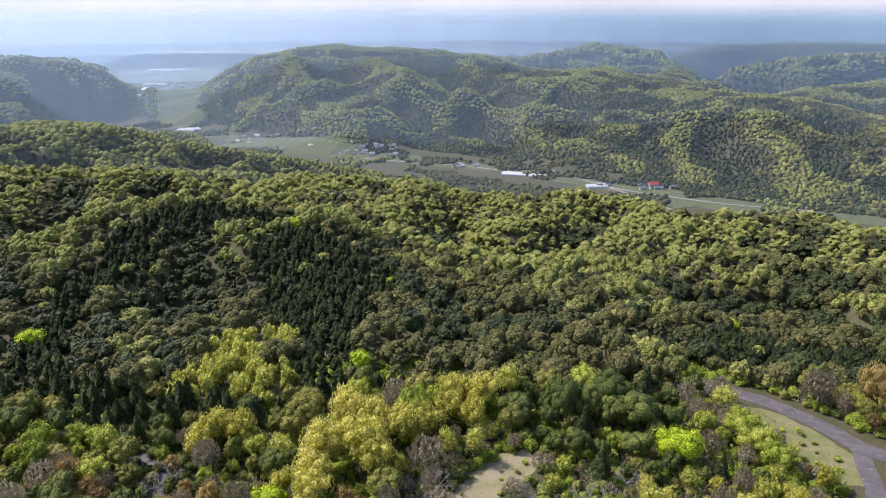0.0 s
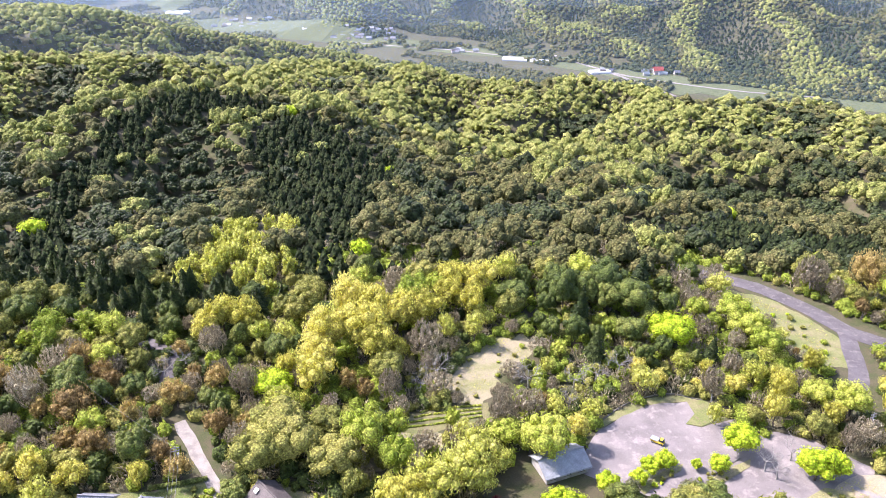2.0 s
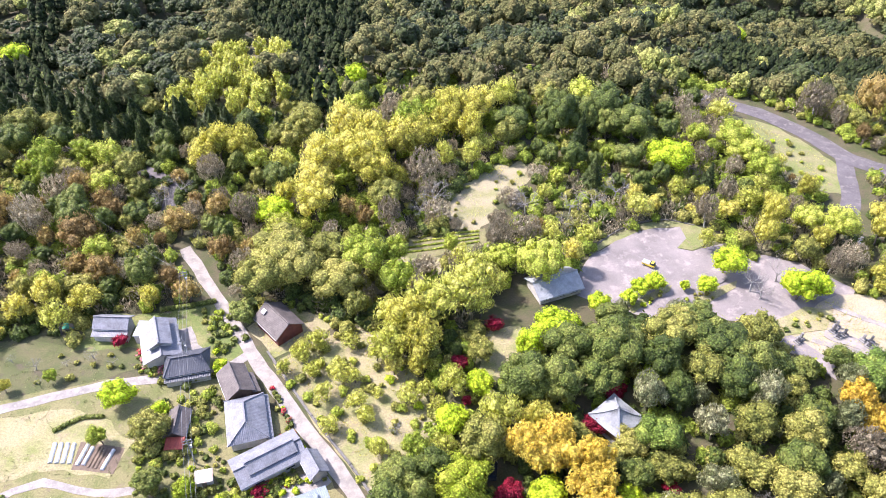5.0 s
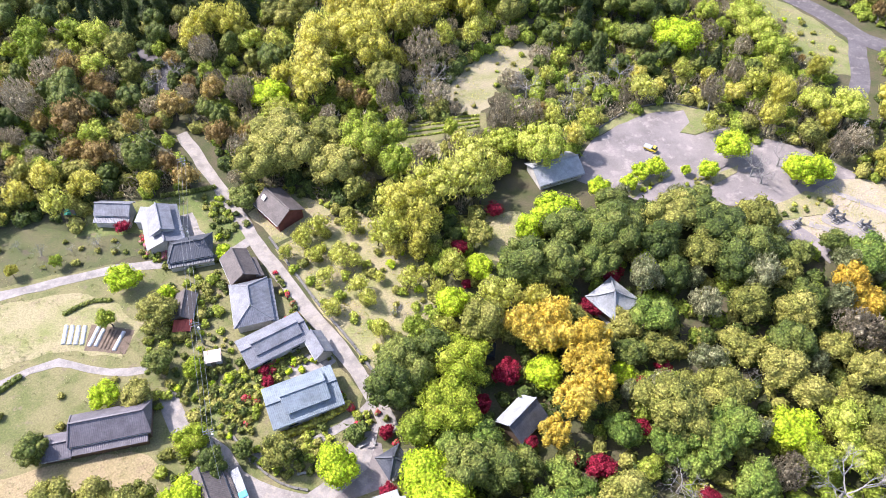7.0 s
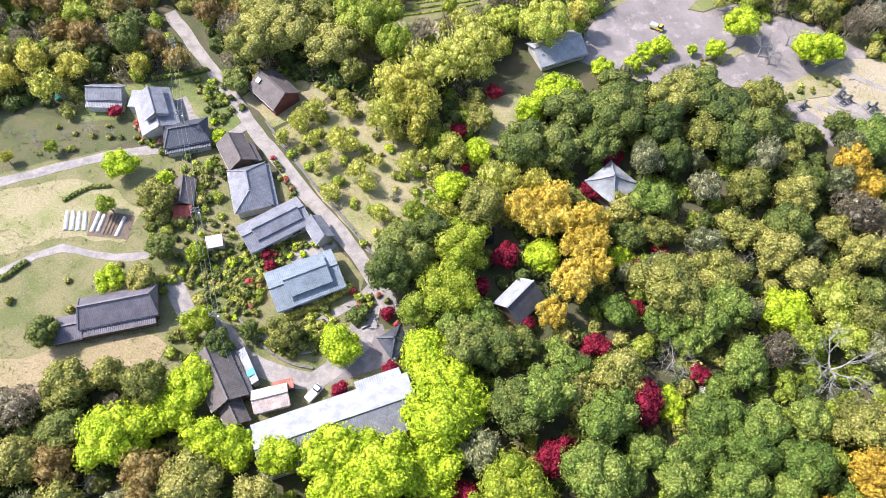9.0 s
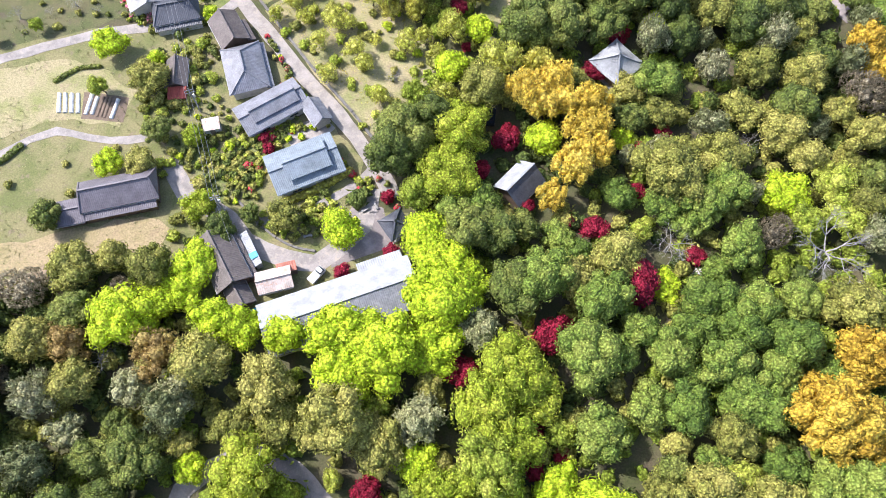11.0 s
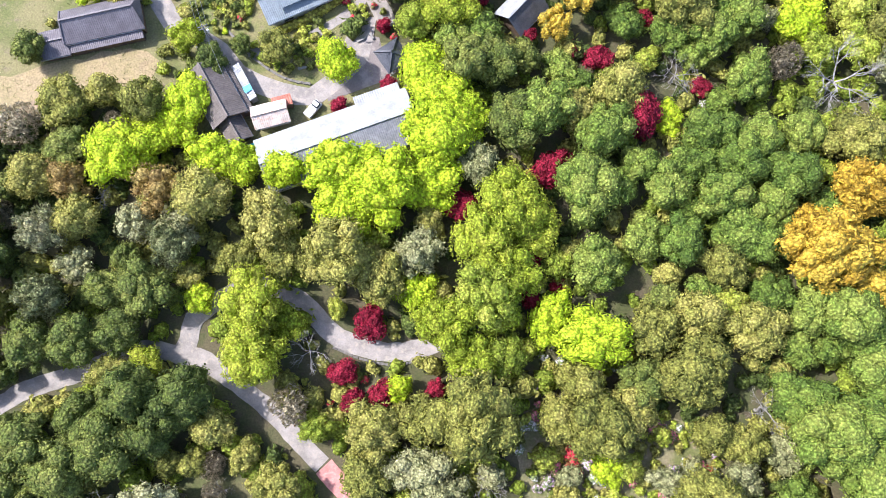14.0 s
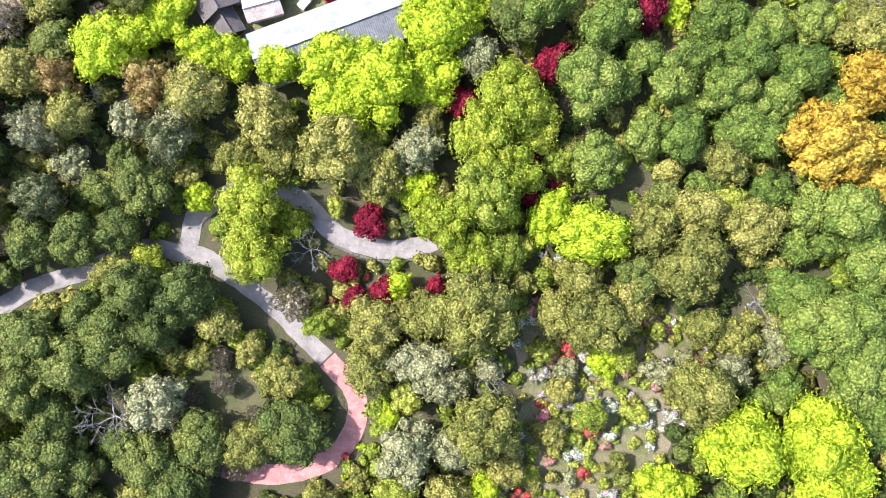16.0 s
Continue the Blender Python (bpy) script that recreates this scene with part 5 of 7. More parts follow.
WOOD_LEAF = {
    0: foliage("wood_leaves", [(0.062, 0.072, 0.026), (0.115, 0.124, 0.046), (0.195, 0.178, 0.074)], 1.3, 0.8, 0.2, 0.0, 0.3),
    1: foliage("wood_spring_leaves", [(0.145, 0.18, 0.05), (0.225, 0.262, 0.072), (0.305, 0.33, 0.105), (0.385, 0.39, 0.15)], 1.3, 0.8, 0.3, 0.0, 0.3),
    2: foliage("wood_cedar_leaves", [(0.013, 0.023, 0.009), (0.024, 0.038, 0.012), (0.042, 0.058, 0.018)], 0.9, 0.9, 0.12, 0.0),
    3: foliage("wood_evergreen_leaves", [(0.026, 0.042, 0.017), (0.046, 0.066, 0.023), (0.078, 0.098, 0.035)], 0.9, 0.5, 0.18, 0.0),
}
NAMES = {0: ("broadleaf_wood", "mixed olive-brown broadleaf wood on the hillsides"), 1: ("spring_wood", "yellow-green spring wood on the crests"),
         2: ("cedar_wood", "dark conical cedar plantation on the hill"), 3: ("evergreen_wood", "dark rounded evergreen wood")}
for band, (near, far, spacing, shapes, scale) in enumerate(((206, 470, 7.2, NEAR_DOMES, 0.62), (470, 900, 6.6, DOMES, 0.60), (900, 1700, 7.6, FAR_DOMES, 0.66), (1700, 3300, 9.6, FAR_DOMES, 0.6), (3300, 4700, 18.0, FAR_DOMES, 0.6))):
    x, y = jitter_grid(near, far, spacing, rng)
    ok = (~valley_floor(x, y) | ((y < 2600) & (value_noise(x, y, 80, 61) > 0.12))) & free(x, y, spacing * 0.6)
    x, y = x[ok], y[ok]
    if near > 800:
        ok = seen(x, y) | (rng.random(len(x)) < 0.03)
        x, y = x[ok], y[ok]
    k = species(x, y, rng)
    for s, (name, label) in NAMES.items():
        i = k == s
        if s == 2 and band < 2:  # conifers stand closer
            cx, cy = jitter_grid(near, far, 4.4, rng)
            ok = ~valley_floor(cx, cy) & free(cx, cy, 3)
            cx, cy = cx[ok], cy[ok]
            i = species(cx, cy, rng) == 2
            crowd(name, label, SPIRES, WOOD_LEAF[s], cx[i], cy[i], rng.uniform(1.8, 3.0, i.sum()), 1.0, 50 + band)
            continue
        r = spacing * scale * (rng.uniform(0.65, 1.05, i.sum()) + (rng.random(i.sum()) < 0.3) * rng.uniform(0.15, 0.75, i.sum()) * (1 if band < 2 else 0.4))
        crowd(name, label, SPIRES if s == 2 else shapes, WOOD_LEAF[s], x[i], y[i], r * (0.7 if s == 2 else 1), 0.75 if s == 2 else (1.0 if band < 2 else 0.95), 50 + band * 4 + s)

# low growth that closes the wood floor between the garden trees
gx, gy = np.meshgrid(np.arange(-170, 170, 3.3), np.arange(-64, 236, 3.3))
x, y = (gx + rng.uniform(-1.1, 1.1, gx.shape)).ravel(), (gy + rng.uniform(-1.1, 1.1, gx.shape)).ravel()
ok = free(x, y, 1.6) & (np.abs(x) < 0.63 * np.hypot(120, y) + 10)
x, y = x[ok], y[ok]
TWIGS = [up_by(round_crown(s, 5, 60, 0.34, 0.6, 0.4, 0.5, 1, 1.0, 0.05, -0.2, 0.2, 0, True), 0.4) for s in range(4)]
BUSHES = [trim(up_by(round_crown(s, 2, 18, 0.26, 0.6, 0.35, 0.7, 1), 0.35)) for s in range(5)]
pick = value_noise(x, y, 22, 41) + rng.normal(0, 0.35, len(x)) + 0.4 * smooth((y - 108) / 20) * smooth((x + 52) / 20)
for lo, hi, name, label, leaf in ((-9, -0.25, "dark_undergrowth", "dark green undergrowth below the trees", "evergreen"), (-0.25, 0.1, "olive_undergrowth", "olive-brown undergrowth below the trees", "olive"),
                                  (0.1, 0.4, "twiggy_undergrowth", "grey-brown leafless scrub below the trees", "twig"), (0.4, 9, "green_undergrowth", "fresh green undergrowth below the trees", "spring")):
    i = (pick >= lo) & (pick < hi) & ((leaf != "twig") | (y > 112))
    crowd(name, label, TWIGS if leaf == "twig" else BUSHES, LEAF[leaf], x[i], y[i], rng.uniform(1.7, 3.2, i.sum()), 0.9, 90)


# ---- buildings ----
def roofing(name, dark, light, rough=0.6, metal=0.0, stain=None):
    return surface(name, dark, light, 3.0, 0.5, rough, 0.15, 0.02, metal, stain=stain)


TILE_GREY = roofing("grey_roof_tiles", (0.139, 0.145, 0.166), (0.226, 0.231, 0.258), 0.5)
TILE_DARK = roofing("dark_roof_tiles", (0.045, 0.05, 0.064), (0.08, 0.086, 0.105), 0.5)
TILE_BLUE = roofing("blue_grey_roof_tiles", (0.148, 0.182, 0.212), (0.207, 0.246, 0.28), 0.5)
TILE_BROWN = roofing("brown_slate_roof", (0.085, 0.07, 0.066), (0.14, 0.12, 0.112), 0.7)
TILE_MAUVE = roofing("mauve_grey_roof_tiles", (0.10, 0.09, 0.105), (0.165, 0.15, 0.17), 0.6)
TILE_PALE = roofing("pale_temple_roof_tiles", (0.212, 0.225, 0.239), (0.294, 0.308, 0.322), 0.5)
SHEET_WHITE = roofing("white_sheet_roof", (0.27, 0.285, 0.305), (0.33, 0.345, 0.365), 0.6, stain=(0.25, 0.26, 0.275))
SHEET_PINK = roofing("faded_pink_sheet_roof", (0.48, 0.40, 0.36), (0.58, 0.50, 0.46), 0.6, stain=(0.42, 0.22, 0.15))
SHEET_RUST = roofing("rusty_red_sheet_roof", (0.34, 0.09, 0.06), (0.46, 0.20, 0.14), 0.7)
SHEET_RED = roofing("red_sheet_roof", (0.30, 0.05, 0.035), (0.40, 0.08, 0.05), 0.6)
PLASTER = surface("white_plaster", (0.42, 0.40, 0.37), (0.52, 0.50, 0.46), 3, 0.6, 0.9, 0.1, 0.02, stain=(0.44, 0.41, 0.36))
BOARD = surface("brown_wall_boards", (0.10, 0.065, 0.045), (0.17, 0.115, 0.08), 8, 0.8, 0.85, 0.3, 0.02)
BOARD_RED = surface("dark_red_wall_boards", (0.12, 0.035, 0.03), (0.18, 0.055, 0.045), 8, 0.8, 0.85, 0.3, 0.02)
STEEL = surface("galvanised_steel", (0.42, 0.44, 0.46), (0.55, 0.57, 0.59), 6, 1, 0.45, 0.1, 0.01, 0.4)
TIMBER = surface("weathered_timber", (0.20, 0.15, 0.11), (0.30, 0.24, 0.18), 9, 1, 0.85, 0.3, 0.02)
STONE = surface("grey_granite", (0.19, 0.185, 0.18), (0.30, 0.295, 0.285), 9, 1.5, 0.7, 0.2, 0.02)
WALL_STONE = surface("weathered_wall_stone", (0.12, 0.11, 0.10), (0.20, 0.19, 0.175), 9, 1.5, 0.8, 0.3, 0.03)
STONE_DARK = surface("dark_granite", (0.05, 0.05, 0.055), (0.12, 0.12, 0.13), 9, 1.5, 0.35, 0.1, 0.01)
WIRE = surface("weathered_cable", (0.16, 0.17, 0.18), (0.26, 0.27, 0.28), 5, 1, 0.6, 0.05, 0.01)
RUBBER = surface("black_rubber", (0.02, 0.02, 0.02), (0.04, 0.04, 0.04), 20, 4, 0.9, 0.1, 0.01)
BLUE_SHEET = surface("blue_tarpaulin", (0.05, 0.42, 0.62), (0.10, 0.52, 0.72), 3, 1, 0.5, 0.3, 0.05)
GREEN_NET = surface("green_netting", (0.03, 0.22, 0.15), (0.05, 0.32, 0.22), 12, 1, 0.8, 0.3, 0.05)
WHITE_PAINT = surface("white_paint", (0.66, 0.66, 0.65), (0.76, 0.76, 0.75), 5, 1, 0.5, 0.05, 0.01)
YELLOW_PAINT = surface("yellow_paint", (0.55, 0.42, 0.04), (0.66, 0.50, 0.06), 5, 1, 0.5, 0.05, 0.01)
CAR_GREY = surface("dark_car_paint", (0.05, 0.055, 0.06), (0.08, 0.085, 0.09), 4, 1, 0.25, 0.0, 0.01, 0.3)
VINYL = surface("white_vinyl_film", (0.58, 0.59, 0.60), (0.68, 0.69, 0.70), 4, 1, 0.4, 0.2, 0.03)
SOIL = surface("garden_soil_rows", (0.11, 0.08, 0.06), (0.18, 0.135, 0.10), 6, 1, 0.95, 0.5, 0.05)
GLASS, nt, links, b = nodes_of("window_glass")
b.inputs["Base Color"].default_value, b.inputs["Roughness"].default_value = (0.03, 0.04, 0.05, 1), 0.08


def box(bm, x0, x1, y0, y1, z0, z1, bevel=0.0):
    m = Matrix.LocRotScale(((x0 + x1) / 2, (y0 + y1) / 2, (z0 + z1) / 2), None, (x1 - x0, y1 - y0, z1 - z0))
    made = bmesh.ops.create_cube(bm, size=1, matrix=m)
    if bevel:
        edges = list({e for v in made["verts"] for e in v.link_edges})
        bmesh.ops.bevel(bm, geom=edges, offset=bevel, segments=2, affect="EDGES")


def bar(bm, p, q, w, h):
    """A squared beam from p to q."""
    p, q = Vector(p), Vector(q)
    way = q - p
    rot = way.to_track_quat("X", "Z").to_matrix().to_4x4()
    bmesh.ops.create_cube(bm, size=1, matrix=Matrix.Translation((p + q) / 2) @ rot @ Matrix.Diagonal((way.length, w, h, 1)))


def slope(bm, ea, eb, ra, rb, pitch=0.34, rib=0.045, thick=0.14):
    """A ribbed roof slope from the eave ea-eb up to the ridge ra-rb."""
    ea, eb, ra, rb = Vector(ea), Vector(eb), Vector(ra), Vector(rb)
    run = (eb - ea).length
    ux = (eb - ea) / run
    n = ux.cross(ra - ea + (rb - ra) * 0.001).normalized()
    n = n if n.z > 0 else -n
    v = (ra - ea) - ux * (ra - ea).dot(ux)
    s1, s2 = (ra - ea).dot(ux), (rb - ea).dot(ux)
    k = max(4, int(run / pitch)) * 2
    cols = []
    for i in range(k + 1):
        s = run * i / k
        f = s / s1 if s < s1 - 1e-4 else ((run - s) / (run - s2) if s > s2 + 1e-4 else 1.0)
        off = n * (rib * (i % 2))
        p, q = ea + ux * s, ea + ux * s + v * max(f, 0.001)
        cols.append([bm.verts.new(c) for c in (p - n * thick, p + off, q + off, q - n * thick)])
    for a, b in zip(cols, cols[1:]):
        for j in range(4):
            bm.faces.new((a[j], b[j], b[(j + 1) % 4], a[(j + 1) % 4]))
    bm.faces.new(cols[0])
    bm.faces.new(cols[-1][::-1])
    bmesh.ops.recalc_face_normals(bm, faces=bm.faces)


def walls(bm, hl, hw, eave, top, hip):
    """Outer walls, up to the gables where the roof is not hipped."""
    if hip:
        box(bm, -hl, hl, -hw, hw, -0.3, eave)
        return
    rows = [[bm.verts.new((sx, y, z)) for y, z in ((-hw, -0.3), (hw, -0.3), (hw, eave), (0, top), (-hw, eave))] for sx in (-hl, hl)]
    bm.faces.new(rows[0])
    bm.faces.new(rows[1][::-1])
    for j in range(5):
        bm.faces.new((rows[0][j], rows[1][j], rows[1][(j + 1) % 5], rows[0][(j + 1) % 5]))
    bmesh.ops.recalc_face_normals(bm, faces=bm.faces)


def house(name, label, x, y, angle, length, width, eave, rise, roof, wall, hip=0.0, over=0.6, lean=(), windows=2, roof2=None, category="house", pitch=0.34, cap=0.3, upper=()):
    """A house under a gabled or hipped roof with its ridge along its length; lean: lower roofs (side, from, to, depth); upper: raised roofs (middle, length, width, eave, rise)."""
    base = tagged(new(name), label, category)
    base.matrix_basis = pose(x, y, float(land(x, y)), 0, 0, angle)
    hl, hw, top = length / 2 - over, width / 2 - over, eave + rise
    bm = bmesh.new()
    walls(bm, hl, hw, eave, top - 0.12, hip)
    part("wall", bm, wall, base)
    drop = over * rise / max(hw, 0.1)
    el, ew, ez = length / 2, width / 2, eave - drop
    inset = hip * width / 2
    ra, rb = (-el + inset, 0, top), (el - inset, 0, top)
    for side, mat in ((1, roof), (-1, roof2 or roof)):
        bm = bmesh.new()
        slope(bm, (-el, side * ew, ez), (el, side * ew, ez), ra, rb, pitch, 0.012 if mat is SHEET_WHITE else 0.03)
        part("roof_slope", bm, mat, base)
    if hip:
        for s, r in ((-1, ra), (1, rb)):
            bm = bmesh.new()
            slope(bm, (s * el, -ew, ez), (s * el, ew, ez), (r[0], -0.02, top), (r[0], 0.02, top), pitch)
            part("hip_slope", bm, roof, base)
            for t in (-1, 1):
                bm = bmesh.new()
                bar(bm, (s * el, t * ew, ez + 0.08), (r[0], 0, top + 0.08), cap * 0.8, 0.16)
                part("hip_ridge", bm, roof, base)
    bm = bmesh.new()
    bar(bm, (ra[0], 0, top + 0.1), (rb[0], 0, top + 0.1), cap, 0.28)
    part("ridge_cap", bm, roof, base)
    for side, f0, f1, depth in lean:
        bm = bmesh.new()
        a, b, z = -el + f0 * length, -el + f1 * length, ez - 0.4
        slope(bm, (a, side * (hw + depth), z - 0.28 * depth), (b, side * (hw + depth), z - 0.28 * depth), (a, side * hw, z + 0.05), (b, side * hw, z + 0.05), pitch)
        part("lean_to_roof", bm, roof2 or roof, base)
        bm = bmesh.new()
        box(bm, a + 0.3, b - 0.3, min(side * hw, side * (hw + depth - 0.5)), max(side * hw, side * (hw + depth - 0.5)), -0.3, z - 0.28 * depth)
        part("lean_to_wall", bm, wall, base)
    for mid, span, deep, sill, lift in upper:
        bm = bmesh.new()
        box(bm, mid - span / 2 + 0.5, mid + span / 2 - 0.5, -deep / 2 + 0.45, deep / 2 - 0.45, eave - 0.2, sill + 0.1)
        part("upper_wall", bm, wall, base)
        for side in (-1, 1):
            bm = bmesh.new()
            slope(bm, (mid - span / 2, side * deep / 2, sill - 0.1), (mid + span / 2, side * deep / 2, sill - 0.1), (mid - span / 2, 0, sill + lift), (mid + span / 2, 0, sill + lift), pitch, 0.03)
            part("upper_roof_slope", bm, roof, base)
            bm = bmesh.new()
            row = [bm.verts.new((mid + side * (span / 2 - 0.5), py, pz)) for py, pz in ((-deep / 2 + 0.45, sill - 0.2), (deep / 2 - 0.45, sill - 0.2), (0, sill + lift - 0.14))]
            bm.faces.new(row if side > 0 else row[::-1])
            bmesh.ops.solidify(bm, geom=bm.faces[:], thickness=0.08)
            part("gable", bm, wall, base)
        bm = bmesh.new()
        bar(bm, (mid - span / 2, 0, sill + lift + 0.1), (mid + span / 2, 0, sill + lift + 0.1), cap, 0.26)
        part("upper_ridge_cap", bm, roof, base)
    for k in range(windows):
        for side in (-1, 1):
            cx, w = -hl + (k + 0.5) * 2 * hl / windows, min(1.7, 1.2 * hl / windows)
            yy = side * (hw + 0.02)
            bm = bmesh.new()
            box(bm, cx - w / 2, cx + w / 2, yy - 0.03, yy + 0.03, 0.9, min(2.1, eave - 0.3))
            pane = part("window", bm, GLASS, base, "dark glass window")
            for fx0, fx1, z0, z1 in ((cx - w / 2 - 0.06, cx + w / 2 + 0.06, 0.82, 0.9), (cx - w / 2 - 0.06, cx + w / 2 + 0.06, min(2.1, eave - 0.3), min(2.18, eave - 0.22)), (cx - 0.03, cx + 0.03, 0.9, min(2.1, eave - 0.3))):
                bm = bmesh.new()
                box(bm, fx0, fx1, yy - 0.045, yy + 0.045, z0, z1)
                part("window_frame", bm, TIMBER, pane)
    for s in (-1, 1):
        bm = bmesh.new()
        box(bm, -el + 0.1, el - 0.1, s * ew - 0.06, s * ew + 0.06, ez - 0.3, ez - 0.18)
        part("gutter", bm, STEEL, base)
    return base


def flat_shed(name, label, x, y, angle, length, width, height, roof, wall, category="shed"):
    base = tagged(new(name), label, category)
    base.matrix_basis = pose(x, y, float(land(x, y)), 0, 0, angle)
    bm = bmesh.new()
    box(bm, -length / 2 + 0.2, length / 2 - 0.2, -width / 2 + 0.2, width / 2 - 0.2, -0.2, height)
    part("wall", bm, wall, base)
    bm = bmesh.new()
    slope(bm, (-length / 2, -width / 2, height), (length / 2, -width / 2, height), (-length / 2, width / 2, height + 0.35), (length / 2, width / 2, height + 0.35), 0.4, 0.04, 0.08)
    part("roof", bm, roof, base)
    bm = bmesh.new()
    box(bm, -0.45, 0.45, -width / 2 + 0.14, -width / 2 + 0.22, 0, 1.9)
    part("door", bm, TIMBER, base)
    return base


def pavilion(name, label, x, y, angle, size, eave, rise, roof, sag, posts, category="pavilion"):
    """A square hall under a tiled pyramid roof whose eaves sweep up by sag."""
    base = tagged(new(name), label, category)
    base.matrix_basis = pose(x, y, float(land(x, y)), 0, 0, angle)
    h, rows, cols = size / 2, 7, int(size / 0.3) * 2
    for k in range(4):
        turn = Matrix.Rotation(k * math.pi / 2, 3, "Z")
        bm = bmesh.new()
        grid = []
        for i in range(rows + 1):
            f = i / rows
            half = h * (1 - f) + 0.06
            line = []
            for j in range(cols + 1):
                u = -1 + 2 * j / cols
                z = eave + rise * (f + sag * (f * f - f)) + sag * 0.5 * (1 - f) * abs(u) ** 3 + 0.05 * (j % 2)
                line.append(bm.verts.new(turn @ Vector((u * half, -half, z))))
            grid.append(line)
        for a, b in zip(grid, grid[1:]):
            for j in range(cols):
                bm.faces.new((a[j], a[j + 1], b[j + 1], b[j]))
        lip = [bm.verts.new(v.co - Vector((0, 0, 0.18))) for v in grid[0]]
        for j in range(cols):
            bm.faces.new((lip[j], lip[j + 1], grid[0][j + 1], grid[0][j]))
        part("roof_slope", bm, roof, base)
        bm = bmesh.new()
        for i in range(rows):
            pts = []
            for f in (i / rows, (i + 1) / rows):
                half = h * (1 - f) + 0.06
                pts.append(turn @ Vector((half, -half, eave + rise * (f + sag * (f * f - f)) + sag * 0.5 * (1 - f) + 0.12)))
            bar(bm, pts[0], pts[1], 0.28, 0.2)
        part("hip_ridge", bm, roof, base)
    bm = bmesh.new()
    bmesh.ops.create_cone(bm, cap_ends=True, segments=10, radius1=0.35, radius2=0.08, depth=0.8, matrix=Matrix.Translation((0, 0, eave + rise + 0.35)))
    part("finial", bm, roof, base)
    if posts:
        for sx in (-1, 1):
            for sy in (-1, 1):
                bm = bmesh.new()
                box(bm, sx * h * 0.75 - 0.1, sx * h * 0.75 + 0.1, sy * h * 0.75 - 0.1, sy * h * 0.75 + 0.1, -0.2, eave + 0.15)
                part("post", bm, TIMBER, base)
        bm = bmesh.new()
        box(bm, -h * 0.6, h * 0.6, h * 0.45, h * 0.65, 0.35, 0.45)
        part("bench", bm, TIMBER, base)
    else:
        bm = bmesh.new()
        box(bm, -h * 0.68, h * 0.68, -h * 0.68, h * 0.68, -0.2, eave + 0.3)
        part("wall", bm, BOARD, base)
        bm = bmesh.new()
        box(bm, -0.9, 0.9, -h * 0.68 - 0.05, -h * 0.68 + 0.02, 0.1, 2.1)
        part("door", bm, TIMBER, base)
    bm = bmesh.new()
    box(bm, -h * 0.85, h * 0.85, -h * 0.85, h * 0.85, -0.2, 0.12)
    part("plinth", bm, STONE, base)
    return base


house("storehouse", "low house with grey tiled roof beside the orchard", -72.6, 111.0, -3, 8.0, 4.6, 3.4, 1.2, TILE_GREY, PLASTER, lean=((-1, 0.0, 1.0, 1.9),))
flat_shed("annex_shed", "small annex with white sheet roof against the storehouse", -65.4, 109.2, -4, 3.6, 4.4, 2.6, SHEET_WHITE, PLASTER)
house("farmhouse", "two-storey farmhouse with grey tiled roof", -60.8, 105.6, -68, 11.6, 8.0, 3.0, 1.2, TILE_GREY, PLASTER, upper=((-0.6, 8.2, 5.2, 4.5, 1.2),))
house("farmhouse", "farmhouse wing with dark glazed roof tiles", -53.4, 99.6, 13, 9.4, 6.6, 3.0, 1.6, TILE_DARK, PLASTER, hip=0.5, lean=((-1, 0.0, 1.0, 1.4),))
barn = house("barn", "brown slate-roofed barn with dark red walls", -36.2, 111.4, -47, 9.4, 7.4, 3.0, 2.2, TILE_BROWN, BOARD_RED, over=0.5, category="barn")
bm = bmesh.new()
bmesh.ops.create_cube(bm, size=1, matrix=pose(-3.0, -1.6, 4.5, 34, 0, 0) @ Matrix.Diagonal((1.1, 1.1, 0.12, 1)))
part("skylight", bm, WHITE_PAINT, barn, "white skylight panel in the roof")
house("farm_store", "brown-roofed farm store beside the lane", -42.2, 94.4, -62, 8.0, 6.0, 3.0, 1.6, TILE_BROWN, BOARD, lean=((1, 0.3, 1.0, 1.6),), category="barn")
house("farmhouse", "house under a grey hipped roof with blue-grey lean-to", -38.2, 85.2, -74, 11.0, 7.8, 3.0, 2.0, TILE_GREY, PLASTER, hip=0.8, lean=((1, 0.0, 1.0, 1.4),))
house("long_farmhouse", "long farmhouse with stepped grey tiled roof", -32.4, 76.4, 32, 13.2, 7.2, 2.8, 1.0, TILE_GREY, PLASTER, upper=((0.4, 9.6, 4.4, 3.6, 0.9),))
house("gatehouse", "small gatehouse with pale grey roof", -23.8, 75.2, -58, 5.6, 3.9, 2.8, 1.1, TILE_GREY, PLASTER, windows=1, lean=((1, 0.2, 0.9, 0.8),))
house("farmhouse", "farmhouse with blue-grey tiled roof and lower front roof", -25.4, 64.0, 23, 13.2, 8.8, 3.0, 1.2, TILE_BLUE, PLASTER, upper=((0.4, 8.4, 6.2, 4.2, 1.2),))
house("tool_shed", "narrow brown shed with a red sheet-roofed end", -51.5, 84.6, -86, 6.6, 4.4, 2.6, 1.0, TILE_BROWN, BOARD, windows=1, category="shed")
flat_shed("red_shed", "small lean-to with red sheet roof", -50.9, 80.1, 4, 3.6, 2.6, 2.0, SHEET_RED, BOARD_RED)
flat_shed("garden_shed", "small garden shed with pale mauve sheet roof", -43.6, 73.0, 12, 3.2, 2.6, 2.1, SHEET_PINK, PLASTER)
